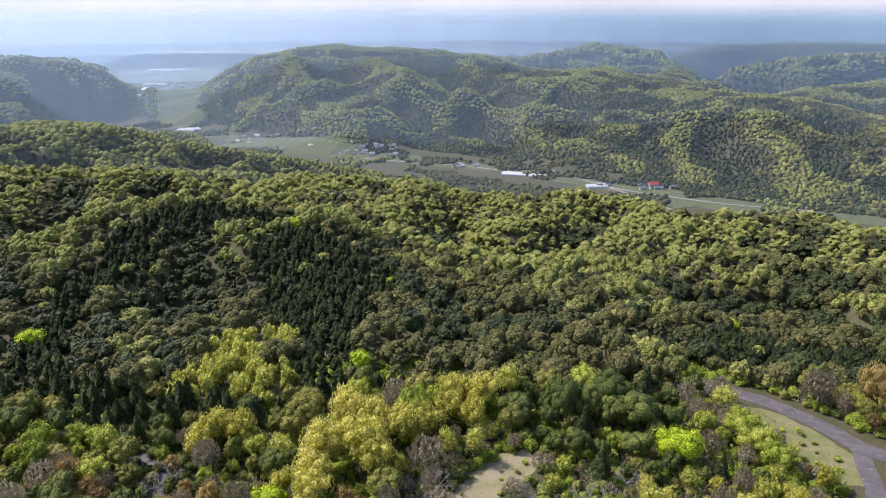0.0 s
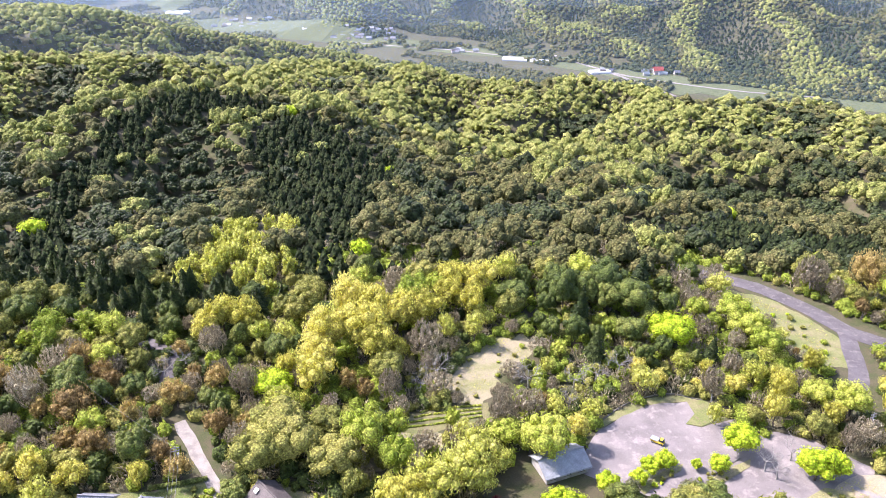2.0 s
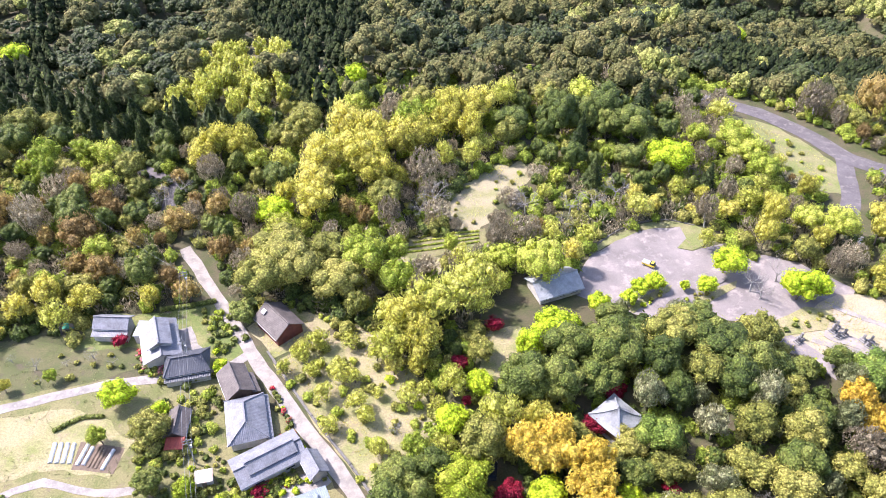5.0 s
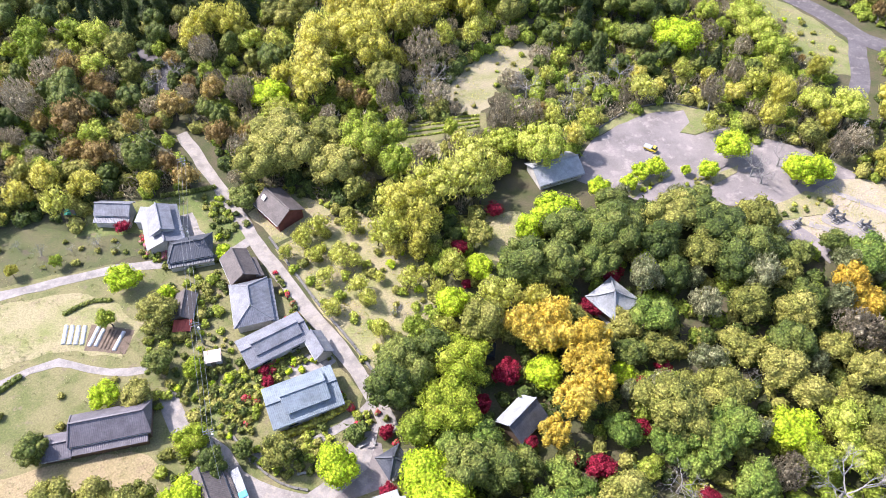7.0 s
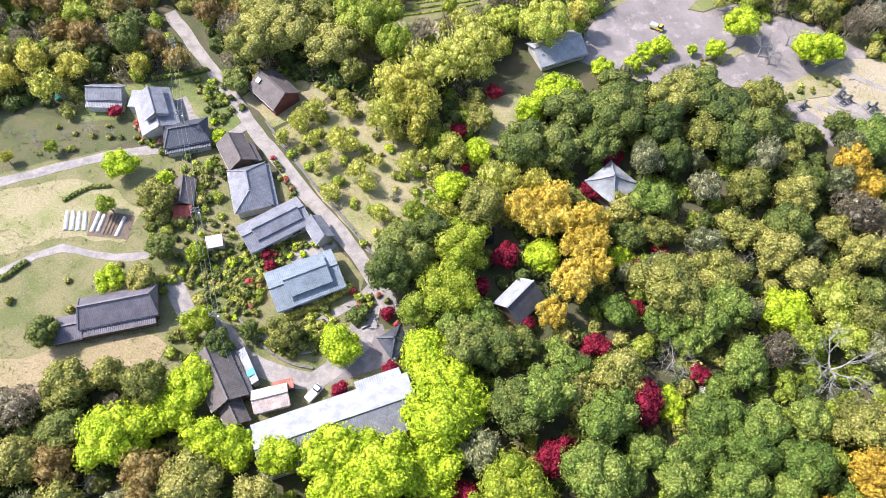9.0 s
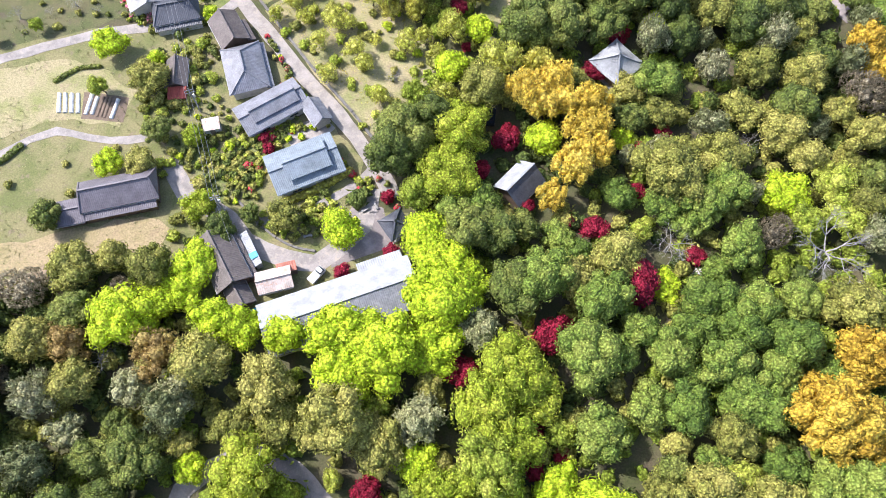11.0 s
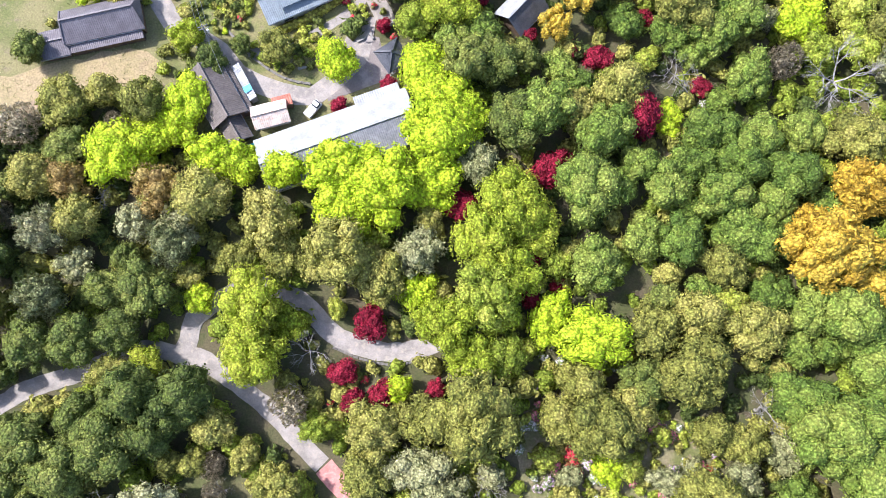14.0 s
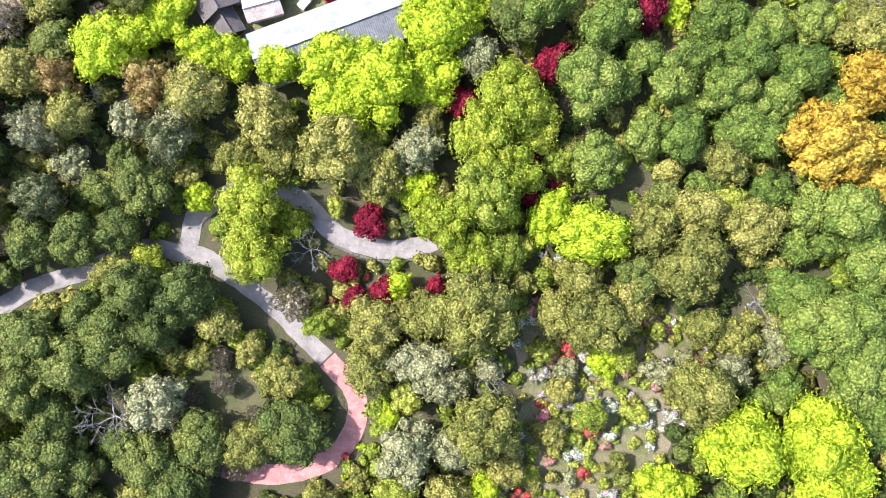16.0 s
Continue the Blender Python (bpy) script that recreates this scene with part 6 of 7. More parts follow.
house("old_farmhouse", "old farmhouse with weathered mauve-grey tiled roof", -58.6, 59.0, 12, 14.0, 6.4, 3.4, 2.0, TILE_MAUVE, BOARD, hip=0.25, lean=((-1, 0.0, 0.95, 1.8),))
house("farm_annex", "low annex with mauve-grey tiled roof", -67.2, 55.2, 12, 5.4, 5.2, 2.3, 0.9, TILE_MAUVE, BOARD, windows=1)
house("workshop", "brown workshop with a stepped slate roof", -38.4, 45.2, -61, 10.8, 6.6, 3.4, 1.5, TILE_BROWN, BOARD, lean=((1, 0.1, 1.0, 1.5),))
house("workshop_annex", "low brown annex with gabled roof", -35.2, 38.9, -60, 4.6, 4.2, 2.4, 1.0, TILE_BROWN, BOARD, windows=1, category="shed")
store = flat_shed("roofed_store", "low narrow store with white sheet roof", -34.0, 47.6, -62, 7.0, 1.5, 2.0, SHEET_WHITE, PLASTER)
bm = bmesh.new()
box(bm, 0.9, 2.1, -0.7, 0.72, 2.3, 2.42, 0.04)
part("tarpaulin", bm, BLUE_SHEET, store, "bright blue tarpaulin patch on the roof")
house("pink_shed", "shed with faded pink and rusty sheet roof", -29.3, 41.6, 14, 6.2, 4.2, 2.8, 0.8, SHEET_PINK, PLASTER, roof2=SHEET_PINK, windows=1, category="shed")
flat_shed("rusty_lean_to", "small lean-to with rusty red sheet roof", -27.4, 43.9, 14, 3.4, 1.8, 2.3, SHEET_RUST, BOARD)
house("long_hall", "long hall with one white sheet roof slope and one grey", -17.6, 36.6, 19, 27.0, 9.6, 3.6, 1.5, SHEET_WHITE, PLASTER, roof2=TILE_GREY, windows=7, category="hall", pitch=0.35, cap=0.35)
flat_shed("hall_porch", "porch of the long hall with white sheet roof", -11.2, 44.4, 199, 8.0, 2.0, 3.0, SHEET_WHITE, PLASTER, "porch")
pavilion("garden_gazebo", "square gazebo with dark blue-grey pyramid roof", -8.5, 51.6, 33, 4.6, 2.5, 1.7, TILE_DARK, 0.0, True, "gazebo")
pavilion("temple_hall", "small temple hall with swept pale tiled roof", 33.8, 84.6, 40, 7.6, 3.4, 2.6, TILE_PALE, 0.55, False, "temple")
house("tea_house", "garden house with pale and dark roof slopes", 13.8, 59.4, 46, 7.4, 6.2, 3.0, 2.0, SHEET_WHITE, BOARD, roof2=TILE_DARK, windows=2)
house("rest_house", "open rest house with pale grey roof beside the car park", 26.6, 123.6, 21, 11.8, 8.4, 2.3, 1.8, SHEET_WHITE, PLASTER, windows=3)


# ---- poles, wires, walls, vehicles, graves ----
def pole(x, y, height, arms=2):
    base = tagged(new("utility_pole"), "grey concrete utility pole with crossarms", "utility pole", "utility poles")
    base.matrix_basis = pose(x, y, float(land(x, y)), 0, 0, 20)
    bm = bmesh.new()
    bmesh.ops.create_cone(bm, cap_ends=True, segments=10, radius1=0.16, radius2=0.1, depth=height + 0.4, matrix=Matrix.Translation((0, 0, height / 2 - 0.2)))
    part("shaft", bm, STONE, base)
    for k in range(arms):
        bm = bmesh.new()
        box(bm, -0.9, 0.9, -0.05, 0.05, height - 0.6 - k * 0.8, height - 0.48 - k * 0.8)
        arm = part("crossarm", bm, WIRE, base)
        for ix in (-0.8, -0.3, 0.3, 0.8):
            bm = bmesh.new()
            bmesh.ops.create_cone(bm, cap_ends=True, segments=8, radius1=0.06, radius2=0.04, depth=0.2, matrix=Matrix.Translation((ix, 0, height - 0.38 - k * 0.8)))
            part("insulator", bm, STONE, arm)
    bm = bmesh.new()
    bmesh.ops.create_cone(bm, cap_ends=True, segments=10, radius1=0.2, radius2=0.2, depth=0.7, matrix=Matrix.Translation((0.35, 0, height - 2.4)))
    part("transformer", bm, STEEL, base)
    return Vector((x, y, float(land(x, y)) + height - 0.4))


def wire(p, q, sag=0.8, r=0.028, material=WIRE):
    cu = bpy.data.curves.new("cable", "CURVE")
    cu.dimensions, cu.bevel_depth, cu.bevel_resolution = "3D", r, 0
    sp = cu.splines.new("POLY")
    sp.points.add(16)
    for k, pt in enumerate(sp.points):
        f = k / 16
        c = p.lerp(q, f) - Vector((0, 0, 4 * sag * f * (1 - f)))
        pt.co = (*c, 1)
    cu.materials.append(material)
    return tagged(new("cable", cu), "thin overhead cable between the poles", "cable", "overhead cables")


P1, P2, P3 = pole(-58.6, 121.0, 9), pole(-53.4, 100.4, 9), pole(-39.6, 55.2, 8)
P4, P5 = pole(100.2, 131.5, 9), pole(-46.5, 77.0, 8)
for off in (-0.8, 0.0, 0.8):
    o = Vector((off, 0.2 * off, 0))
    wire(P1 + o, P2 + o)
    wire(P2 + o, P5 + o)
    wire(P5 + o, P3 + o)
wire(P2, Vector((-50.5, 97.5, 4.5)), 0.3)
wire(P3, Vector((-36.5, 47, 4.4)), 0.3)
wire(P1, Vector((-96, 150, 9)), 1.5)


def stones(name, label, line, width, height, seed):
    """A dry wall of separate stones along a line."""
    rng = random.Random(seed)
    pts = curve_points(line, 0.8)
    base = tagged(new(name), label, "wall")
    base.matrix_basis = pose(pts[0].x, pts[0].y, float(land(pts[0].x, pts[0].y)))
    shapes = []
    for k in range(4):
        bm = bmesh.new()
        box(bm, -0.42, 0.42, -width / 2, width / 2, -0.15, height)
        for v in bm.verts:
            v.co += Vector((rng.uniform(-0.05, 0.05), rng.uniform(-0.05, 0.05), rng.uniform(-0.08, 0.08)))
        me = bpy.data.meshes.new("stone")
        bm.to_mesh(me)
        bm.free()
        me.materials.append(WALL_STONE)
        shapes.append(me)
    for a, b in zip(pts, pts[1:]):
        ob = new("stone", rng.choice(shapes))
        ob.parent = base
        ob.matrix_basis = pose(a.x - pts[0].x, a.y - pts[0].y, 0, 0, 0, math.degrees(math.atan2(b.y - a.y, b.x - a.x)))
    return base


stones("lane_wall", "low grey stone edging along the lane", [(-37.6, 104.2), (-26.3, 87.9), (-17.6, 76.8), (-12.2, 69)], 0.5, 0.45, 5)
stones("yard_wall", "low stone edging round the planted bed", [(-37.2, 57.4), (-32.6, 52.4), (-27.5, 48.9), (-22.5, 47.6)], 0.4, 0.35, 6)
stones("car_park_kerb", "pale stone kerb round the car park", [(38, 138.4), (47.4, 146), (58, 149.6), (66.8, 147)], 0.3, 0.25, 7)
stones("car_park_kerb", "pale stone kerb along the parking island", [(56, 116.5), (62, 122), (69, 126.5)], 0.3, 0.25, 8)
stones("path_kerb", "grey stone kerb along the garden path", [(-18.5, 2.2), (-14.2, 0.4), (-8.6, -0.7), (-3.6, 0.4)], 0.35, 0.3, 9)


def car(name, label, x, y, angle, paint, length=3.9, width=1.65, truck=False):
    base = tagged(new(name), label, "truck" if truck else "car")
    base.matrix_basis = pose(x, y, float(land(x, y)) + 0.08, 0, 0, angle)
    l, w = length / 2, width / 2
    bm = bmesh.new()
    box(bm, -l, l, -w, w, 0.28, 0.85, 0.12)
    part("body", bm, paint, base)
    bm = bmesh.new()
    x0, x1 = (l - 1.35, l - 0.15) if truck else (-l + 0.3, l - 1.0)
    box(bm, x0, x1, -w + 0.1, w - 0.1, 0.8, 1.42, 0.16)
    part("cabin", bm, GLASS, base, "dark glass cabin")
    bm = bmesh.new()
    box(bm, x0 + 0.22, x1 - 0.28, -w + 0.16, w - 0.16, 1.38, 1.48, 0.04)
    part("roof", bm, paint, base)
    if truck:
        bm = bmesh.new()
        box(bm, -l, l - 1.45, -w, w, 0.85, 1.0)
        part("load_bed", bm, STEEL, base)
    for sx in (-l * 0.62, l * 0.62):
        for sy in (-w, w):
            bm = bmesh.new()
            bmesh.ops.create_cone(bm, cap_ends=True, segments=14, radius1=0.3, radius2=0.3, depth=0.2, matrix=pose(sx, sy * 0.92, 0.3, 90))
            wheel = part("wheel", bm, RUBBER, base)
            bm = bmesh.new()
            bmesh.ops.create_cone(bm, cap_ends=True, segments=10, radius1=0.17, radius2=0.15, depth=0.22, matrix=pose(sx, sy * 0.93, 0.3, 90))
            part("rim", bm, STEEL, wheel)
    for sy in (-w * 0.7, w * 0.7):
        bm = bmesh.new()
        box(bm, l - 0.05, l + 0.02, sy - 0.18, sy + 0.18, 0.55, 0.72)
        part("headlight", bm, WHITE_PAINT, base)


car("parked_car", "dark grey car parked under the trees", 9.3, 74.6, 82, CAR_GREY)
car("small_truck", "white light truck beside the long hall", -22.4, 43.0, 50, WHITE_PAINT, 3.3, 1.45, True)
car("yellow_truck", "small yellow truck parked on the car park", 51.0, 131.6, -35, YELLOW_PAINT, 3.3, 1.45, True)


def grave(x, y, angle, height, material):
    base = tagged(new("gravestone"), "stepped granite gravestone on a stone plinth", "gravestone", "gravestones")
    base.matrix_basis = pose(x, y, float(land(x, y)), 0, 0, angle)
    for name, s, z0, z1 in (("plinth", 0.75, -0.1, 0.35), ("step", 0.5, 0.35, 0.7), ("pillar", 0.24, 0.7, height)):
        bm = bmesh.new()
        box(bm, -s, s, -s, s, z0, z1, 0.04)
        part(name, bm, STONE if name == "plinth" else material, base)
    for s in (-1, 1):
        bm = bmesh.new()
        bmesh.ops.create_cone(bm, cap_ends=True, segments=8, radius1=0.1, radius2=0.14, depth=0.4, matrix=Matrix.Translation((s * 0.4, -0.55, 0.55)))
        part("vase", bm, STONE, base)


for i, (x, y, h) in enumerate(((79.1, 107.2, 2.0), (78.2, 106.2, 1.5), (87.2, 109.3, 2.4), (88.4, 110.6, 2.2), (87.6, 107.6, 1.8), (89.2, 108.2, 2.0), (92.6, 106.6, 1.9), (94.0, 106.0, 2.1), (93.2, 104.8, 1.6), (100, 104.5, 1.8))):
    grave(x, y, 20 + 7 * i % 30, h, STONE_DARK if i % 3 else STONE)
patch("grave_plot", [(86, 110.5), (91, 107.6), (95.4, 105), (94, 102.6), (86, 106.4), (84.6, 108)], CONCRETE, "paved plot under the gravestones", lift=0.12, wobble=0.1, seed=31)
strip("terrace_strip", [(81.6, 107), (88.5, 104), (95.4, 101.2), (108, 96)], 1.6, CONCRETE, "pale concrete strip between grave terraces", "path", lift=0.10)
strip("terrace_strip", [(82, 102.4), (88.8, 98.8), (96, 94)], 1.4, CONCRETE, "pale concrete strip between grave terraces", "path", lift=0.10)
strip("terrace_strip", [(90.5, 117.2), (98.6, 111.4), (110, 104)], 1.4, CONCRETE, "pale concrete strip between grave terraces", "path", lift=0.10)
strip("grave_yard_path", [(72.5, 110), (77, 106), (81, 101), (84, 97)], 4.2, OLD_ASPHALT, "grey paving before the graves", "path", lift=0.11)


def tunnel(x, y, angle, length, film):
    """A low vinyl tunnel over a vegetable row."""
    base = tagged(new("vinyl_tunnel" if film else "planting_row"), "low white vinyl tunnel over a vegetable row" if film else "dark earth ridge of a vegetable bed", "tunnel" if film else "bed", "vegetable rows")
    base.matrix_basis = pose(x, y, float(land(x, y)) + 0.05, 0, 0, angle)
    bm = bmesh.new()
    n, rows = 6, []
    for i in range(int(length / 0.5) + 1):
        px = -length / 2 + i * 0.5
        r = (0.42 if film else 0.28) * (1.0 if i % 2 else 0.92)
        rows.append([bm.verts.new((px, r * math.cos(math.pi * k / n), r * (1.0 if film else 0.6) * math.sin(math.pi * k / n))) for k in range(n + 1)])
    for a, b in zip(rows, rows[1:]):
        for k in range(n):
            bm.faces.new((a[k], a[k + 1], b[k + 1], b[k]))
    bm.faces.new(rows[0])
    bm.faces.new(rows[-1][::-1])
    bmesh.ops.recalc_face_normals(bm, faces=bm.faces)
    part("film" if film else "ridge", bm, VINYL if film else SOIL, base)


for k in range(4):
    tunnel(-74.5 + k * 1.25, 79.4 - k * 0.05, -81, 4.8, True)
tunnel(-68.6, 79.3, 83, 5.0, True)
tunnel(-67.4, 79.0, 83, 4.4, True)
for k in range(3):
    tunnel(-66.3 + k * 0.75, 78.7 - k * 0.1, 82, 4.8, False)
tunnel(-63.4, 78.0, 80, 4.6, True)
patch("vegetable_bed", [(-70, 82), (-69.6, 76), (-61.5, 75), (-61, 80.6)], SOIL, "dark tilled earth of the vegetable bed", lift=0.06, wobble=0.3, seed=33)

flat_shed("tarpaulin_stack", "stack under a bright blue tarpaulin", -32.4, 36.4, 20, 1.6, 1.2, 0.9, BLUE_SHEET, TIMBER, "stack")
flat_shed("net_frame", "low garden frame under green netting", -82.8, 112.2, 5, 4.4, 1.4, 0.6, GREEN_NET, TIMBER, "frame")


def bench(x, y, angle):
    base = tagged(new("garden_bench"), "low grey stone bench in the garden", "bench", "garden benches")
    base.matrix_basis = pose(x, y, float(land(x, y)), 0, 0, angle)
    bm = bmesh.new()
    box(bm, -0.8, 0.8, -0.22, 0.22, 0.36, 0.48, 0.02)
    part("seat", bm, STONE, base)
    for s in (-0.55, 0.55):
        bm = bmesh.new()
        box(bm, s - 0.12, s + 0.12, -0.18, 0.18, -0.1, 0.36)
        part("leg", bm, STONE, base)


for x, y, a in ((-25.6, 53.8, 20), (-25.0, 51.6, 15), (-24.4, 50.6, 10), (-14.2, 55.6, 28), (-12.4, 56.4, -60)):
    bench(x, y, a)


# ---- clipped bushes, azaleas, hedges ----
def flowers(name, petals, leaves, amount):
    """Blossom spotted over green leaves, by small patches with a shape of their own."""
    m, nt, links, b = nodes_of(name)
    geo, cell, val = nt.new("ShaderNodeNewGeometry"), nt.new("ShaderNodeTexVoronoi"), nt.new("ShaderNodeSeparateColor")
    cell.inputs["Scale"].default_value = 4.5
    links.new(geo.outputs["Position"], cell.inputs["Vector"])
    links.new(cell.outputs["Color"], val.inputs[0])
    n = noise_node(nt, links, 0.9, 3, "World")
    add = nt.new("ShaderNodeMath")
    add.operation = "MULTIPLY_ADD"
    links.new(n.outputs[0], add.inputs[0])
    add.inputs[1].default_value = 0.8
    links.new(val.outputs[0], add.inputs[2])
    half = nt.new("ShaderNodeMath")
    half.operation = "MULTIPLY"
    links.new(add.outputs[0], half.inputs[0])
    half.inputs[1].default_value = 0.55
    dim = tuple(c * 0.6 for c in leaves)
    r = ramp_node(nt, links, half.outputs[0], [(0.0, dim), (0.3, leaves), (0.78 - 0.5 * amount, leaves), (0.80 - 0.5 * amount, petals), (1.0, petals)])
    bump_node(nt, links, b, cell.outputs["Distance"], 0.6, 0.1)
    links.new(r.outputs[0], b.inputs["Base Color"])
    b.inputs["Roughness"].default_value = 0.6
    return m


BUSH_LEAF = {
    "green": LEAF["spring"], "dark": LEAF["evergreen"], "olive": LEAF["olive"], "lime": LEAF["lime"],
    "red": flowers("red_azalea", (0.42, 0.015, 0.035), (0.12, 0.14, 0.04), 0.75),
    "pink": flowers("pink_azalea", (0.55, 0.14, 0.22), (0.13, 0.16, 0.04), 0.6),
    "white": flowers("white_azalea", (0.52, 0.49, 0.50), (0.17, 0.21, 0.08), 0.45),
    "mauve": flowers("mauve_azalea", (0.50, 0.34, 0.48), (0.14, 0.18, 0.07), 0.5),
}
BUSH_LABEL = {"green": "round clipped bush in fresh green leaf", "dark": "low dark green clipped bush", "olive": "low olive-brown clipped bush", "lime": "small bright yellow-green bush",
              "red": "azalea bush covered in red blossom", "pink": "azalea bush with pink blossom", "white": "azalea bush with white blossom", "mauve": "azalea bush with pale mauve blossom"}
BUSH = {}


def bush(kind, x, y, r, seed):
    rr = random.Random(seed)
    v = rr.randrange(2)
    m = Matrix.LocRotScale((x, y, float(land(x, y)) + 0.05), Euler((0, 0, rr.uniform(0, 6.28))), (r, r, r * rr.uniform(0.8, 1.1)))
    name = "azalea_bush" if kind in ("red", "pink", "white", "mauve") else {"green": "round_shrub", "dark": "evergreen_shrub", "olive": "olive_shrub", "lime": "yellow_green_shrub"}[kind]
    if (kind, v) not in BUSH:
        base = tagged(new(name, tri_mesh(name, up_by(round_crown(v + 30, 5, 90, 0.13, 0.6, 0.42, 0.58, 1, core_r=0), 0.55), BUSH_LEAF[kind])), BUSH_LABEL[kind], "bush", "garden bushes")
        t = new("stem", tri_mesh("stem", limbs(np.random.default_rng(1), (0, 0, -0.1), (0, 0, 0.5), 0.09, 0.05), BARK))
        t.parent = base
        base.matrix_basis = m
        BUSH[kind, v] = base
    else:
        copy_thing(BUSH[kind, v], m).scale = m.to_scale()


rng = random.Random(12)
GARDEN_BED = [(-54, 72), (-46, 71), (-42, 66), (-33, 73), (-31, 68), (-34, 58), (-40, 57), (-48, 64)]
COURT_GARDEN = [(-35, 71), (-28, 75.5), (-23.5, 73), (-27, 70.5), (-33, 68)]
NURSERY = [(-52, 79), (-44, 80), (-40, 76), (-45, 71), (-52, 73)]


def scatter(poly, kinds, count, lo, hi, gap=0.8):
    xs, ys = [p[0] for p in poly], [p[1] for p in poly]
    placed = []
    for _ in range(count * 12):
        x, y, r = rng.uniform(min(xs), max(xs)), rng.uniform(min(ys), max(ys)), rng.uniform(lo, hi)
        if len(placed) < count and inside(np.array(x), np.array(y), poly) and all(math.hypot(x - a, y - b) > gap * (r + c) for a, b, c in placed):
            placed.append((x, y, r))
            bush(rng.choice(kinds), round(x, 1), round(y, 1), round(r, 2), rng.randrange(999))


scatter(GARDEN_BED, ("green", "olive", "dark", "olive", "green", "lime", "dark", "olive", "green", "olive", "dark", "green", "red"), 84, 0.6, 1.1)
scatter(COURT_GARDEN, ("green", "olive", "dark", "lime"), 26, 0.5, 0.9)
scatter(NURSERY, ("green", "dark", "lime", "olive"), 26, 0.5, 1.1, 1.1)
scatter([(-40, 90), (-34, 92), (-28, 83), (-32, 82)], ("dark", "olive", "red", "green"), 10, 0.5, 0.8)
scatter([(-66, 99), (-60, 97), (-56, 103), (-63, 107)], ("dark", "olive", "pink", "green"), 14, 0.6, 1.0)
scatter([(-52, 108), (-46, 105), (-50, 116), (-56, 118)], ("dark", "green", "olive"), 18, 0.7, 1.3, 0.9)
scatter([(-32, 52), (-22, 58), (-20, 51), (-28, 49)], ("olive", "green", "dark"), 14, 0.6, 1.2)
scatter(AZALEAS, ("white", "pink", "white", "mauve", "green", "red", "green", "dark", "olive", "green"), 170, 0.8, 1.8, 0.62)
scatter(AZALEAS, ("green", "olive", "green", "white"), 110, 0.7, 1.3, 0.6)
scatter([(8, 2), (20, 6), (30, -4), (12, -8)], ("white", "mauve", "green", "pink"), 26, 0.7, 1.4, 0.7)
scatter([(-28, -1), (-10, -1), (-6, -8), (-16, -12), (-24, -8)], ("red", "green", "green", "dark"), 22, 0.6, 1.2)
scatter([(-14, -26), (-9, -24), (-12, -40), (-24, -40), (-20, -36)], ("red", "green", "lime", "red"), 14, 0.6, 1.1)
scatter([(34, 46), (46, 48), (48, 36), (40, 32)], ("white", "green", "white"), 12, 0.8, 1.4)
for _ in range(16):
    tree("twig", round(rng.uniform(-44, -31), 1), round(rng.uniform(-34, -15), 1), round(rng.uniform(1.3, 2.6), 1), rng.randrange(999))
scatter([(-33, -12), (-24, -16), (-20, -24), (-24, -31), (-30, -26)], ("green", "olive", "dark"), 30, 0.7, 1.5, 0.85)
scatter([(52, 116), (60, 122), (66, 121), (56, 113)], ("green", "olive"), 16, 0.5, 0.9, 0.9)
scatter([(-40, 100), (-22, 104), (-4, 92), (-10, 74), (-20, 80)], ("green", "olive"), 10, 0.7, 1.5, 1.8)
scatter([(92, 200), (110, 184), (113, 168), (102, 166)], ("lime", "green", "olive"), 14, 0.6, 1.3, 1.6)


def hedge(line, width, height, leaf, label):
    """A trimmed hedge along a line."""
    rng2 = np.random.default_rng(3)
    pts = curve_points(line, 0.7)
    pieces = []
    for p in pts:
        v, f = ICO[2]
        pieces.append((v * [width * 0.75, width * 0.62, height * 0.6] * rng2.uniform(0.85, 1.15, (len(v), 1)) + [p.x, p.y, float(land(p.x, p.y)) + height * 0.45], f))
    p = np.concatenate([q[0] for q in pieces])
    p = p[rng2.choice(len(p), min(len(p), 500), False)]
    pieces.append(sprays(rng2, p, np.tile([0, 0, 1.0], (len(p), 1)), 0.16))
    return tagged(new("hedge", tri_mesh("hedge", join(pieces), leaf)), label, "hedge")


hedge([(-28.2, 57.6), (-23, 60.0), (-17.4, 63.6)], 1.3, 1.2, LEAF["yellow"], "trimmed yellow-green hedge before the blue-roofed house")
hedge([(-58.6, 96.2), (-53, 96.6), (-47.8, 98.0)], 1.0, 1.1, LEAF["olive"], "trimmed olive hedge along the farm track")
hedge([(-64, 117.4), (-58, 118.6), (-53, 120)], 1.0, 1.0, LEAF["evergreen"], "dark trimmed hedge behind the farmhouse")
hedge([(-76, 84.6), (-72, 87.4), (-68, 87.8)], 0.8, 0.7, LEAF["evergreen"], "low dark hedge round the vegetable plot")
hedge([(-90, 68.4), (-84, 66.4), (-80, 70)], 1.0, 0.9, LEAF["evergreen"], "low dark hedge along the field path")

# young fruit trees on the meadows
rng = random.Random(4)
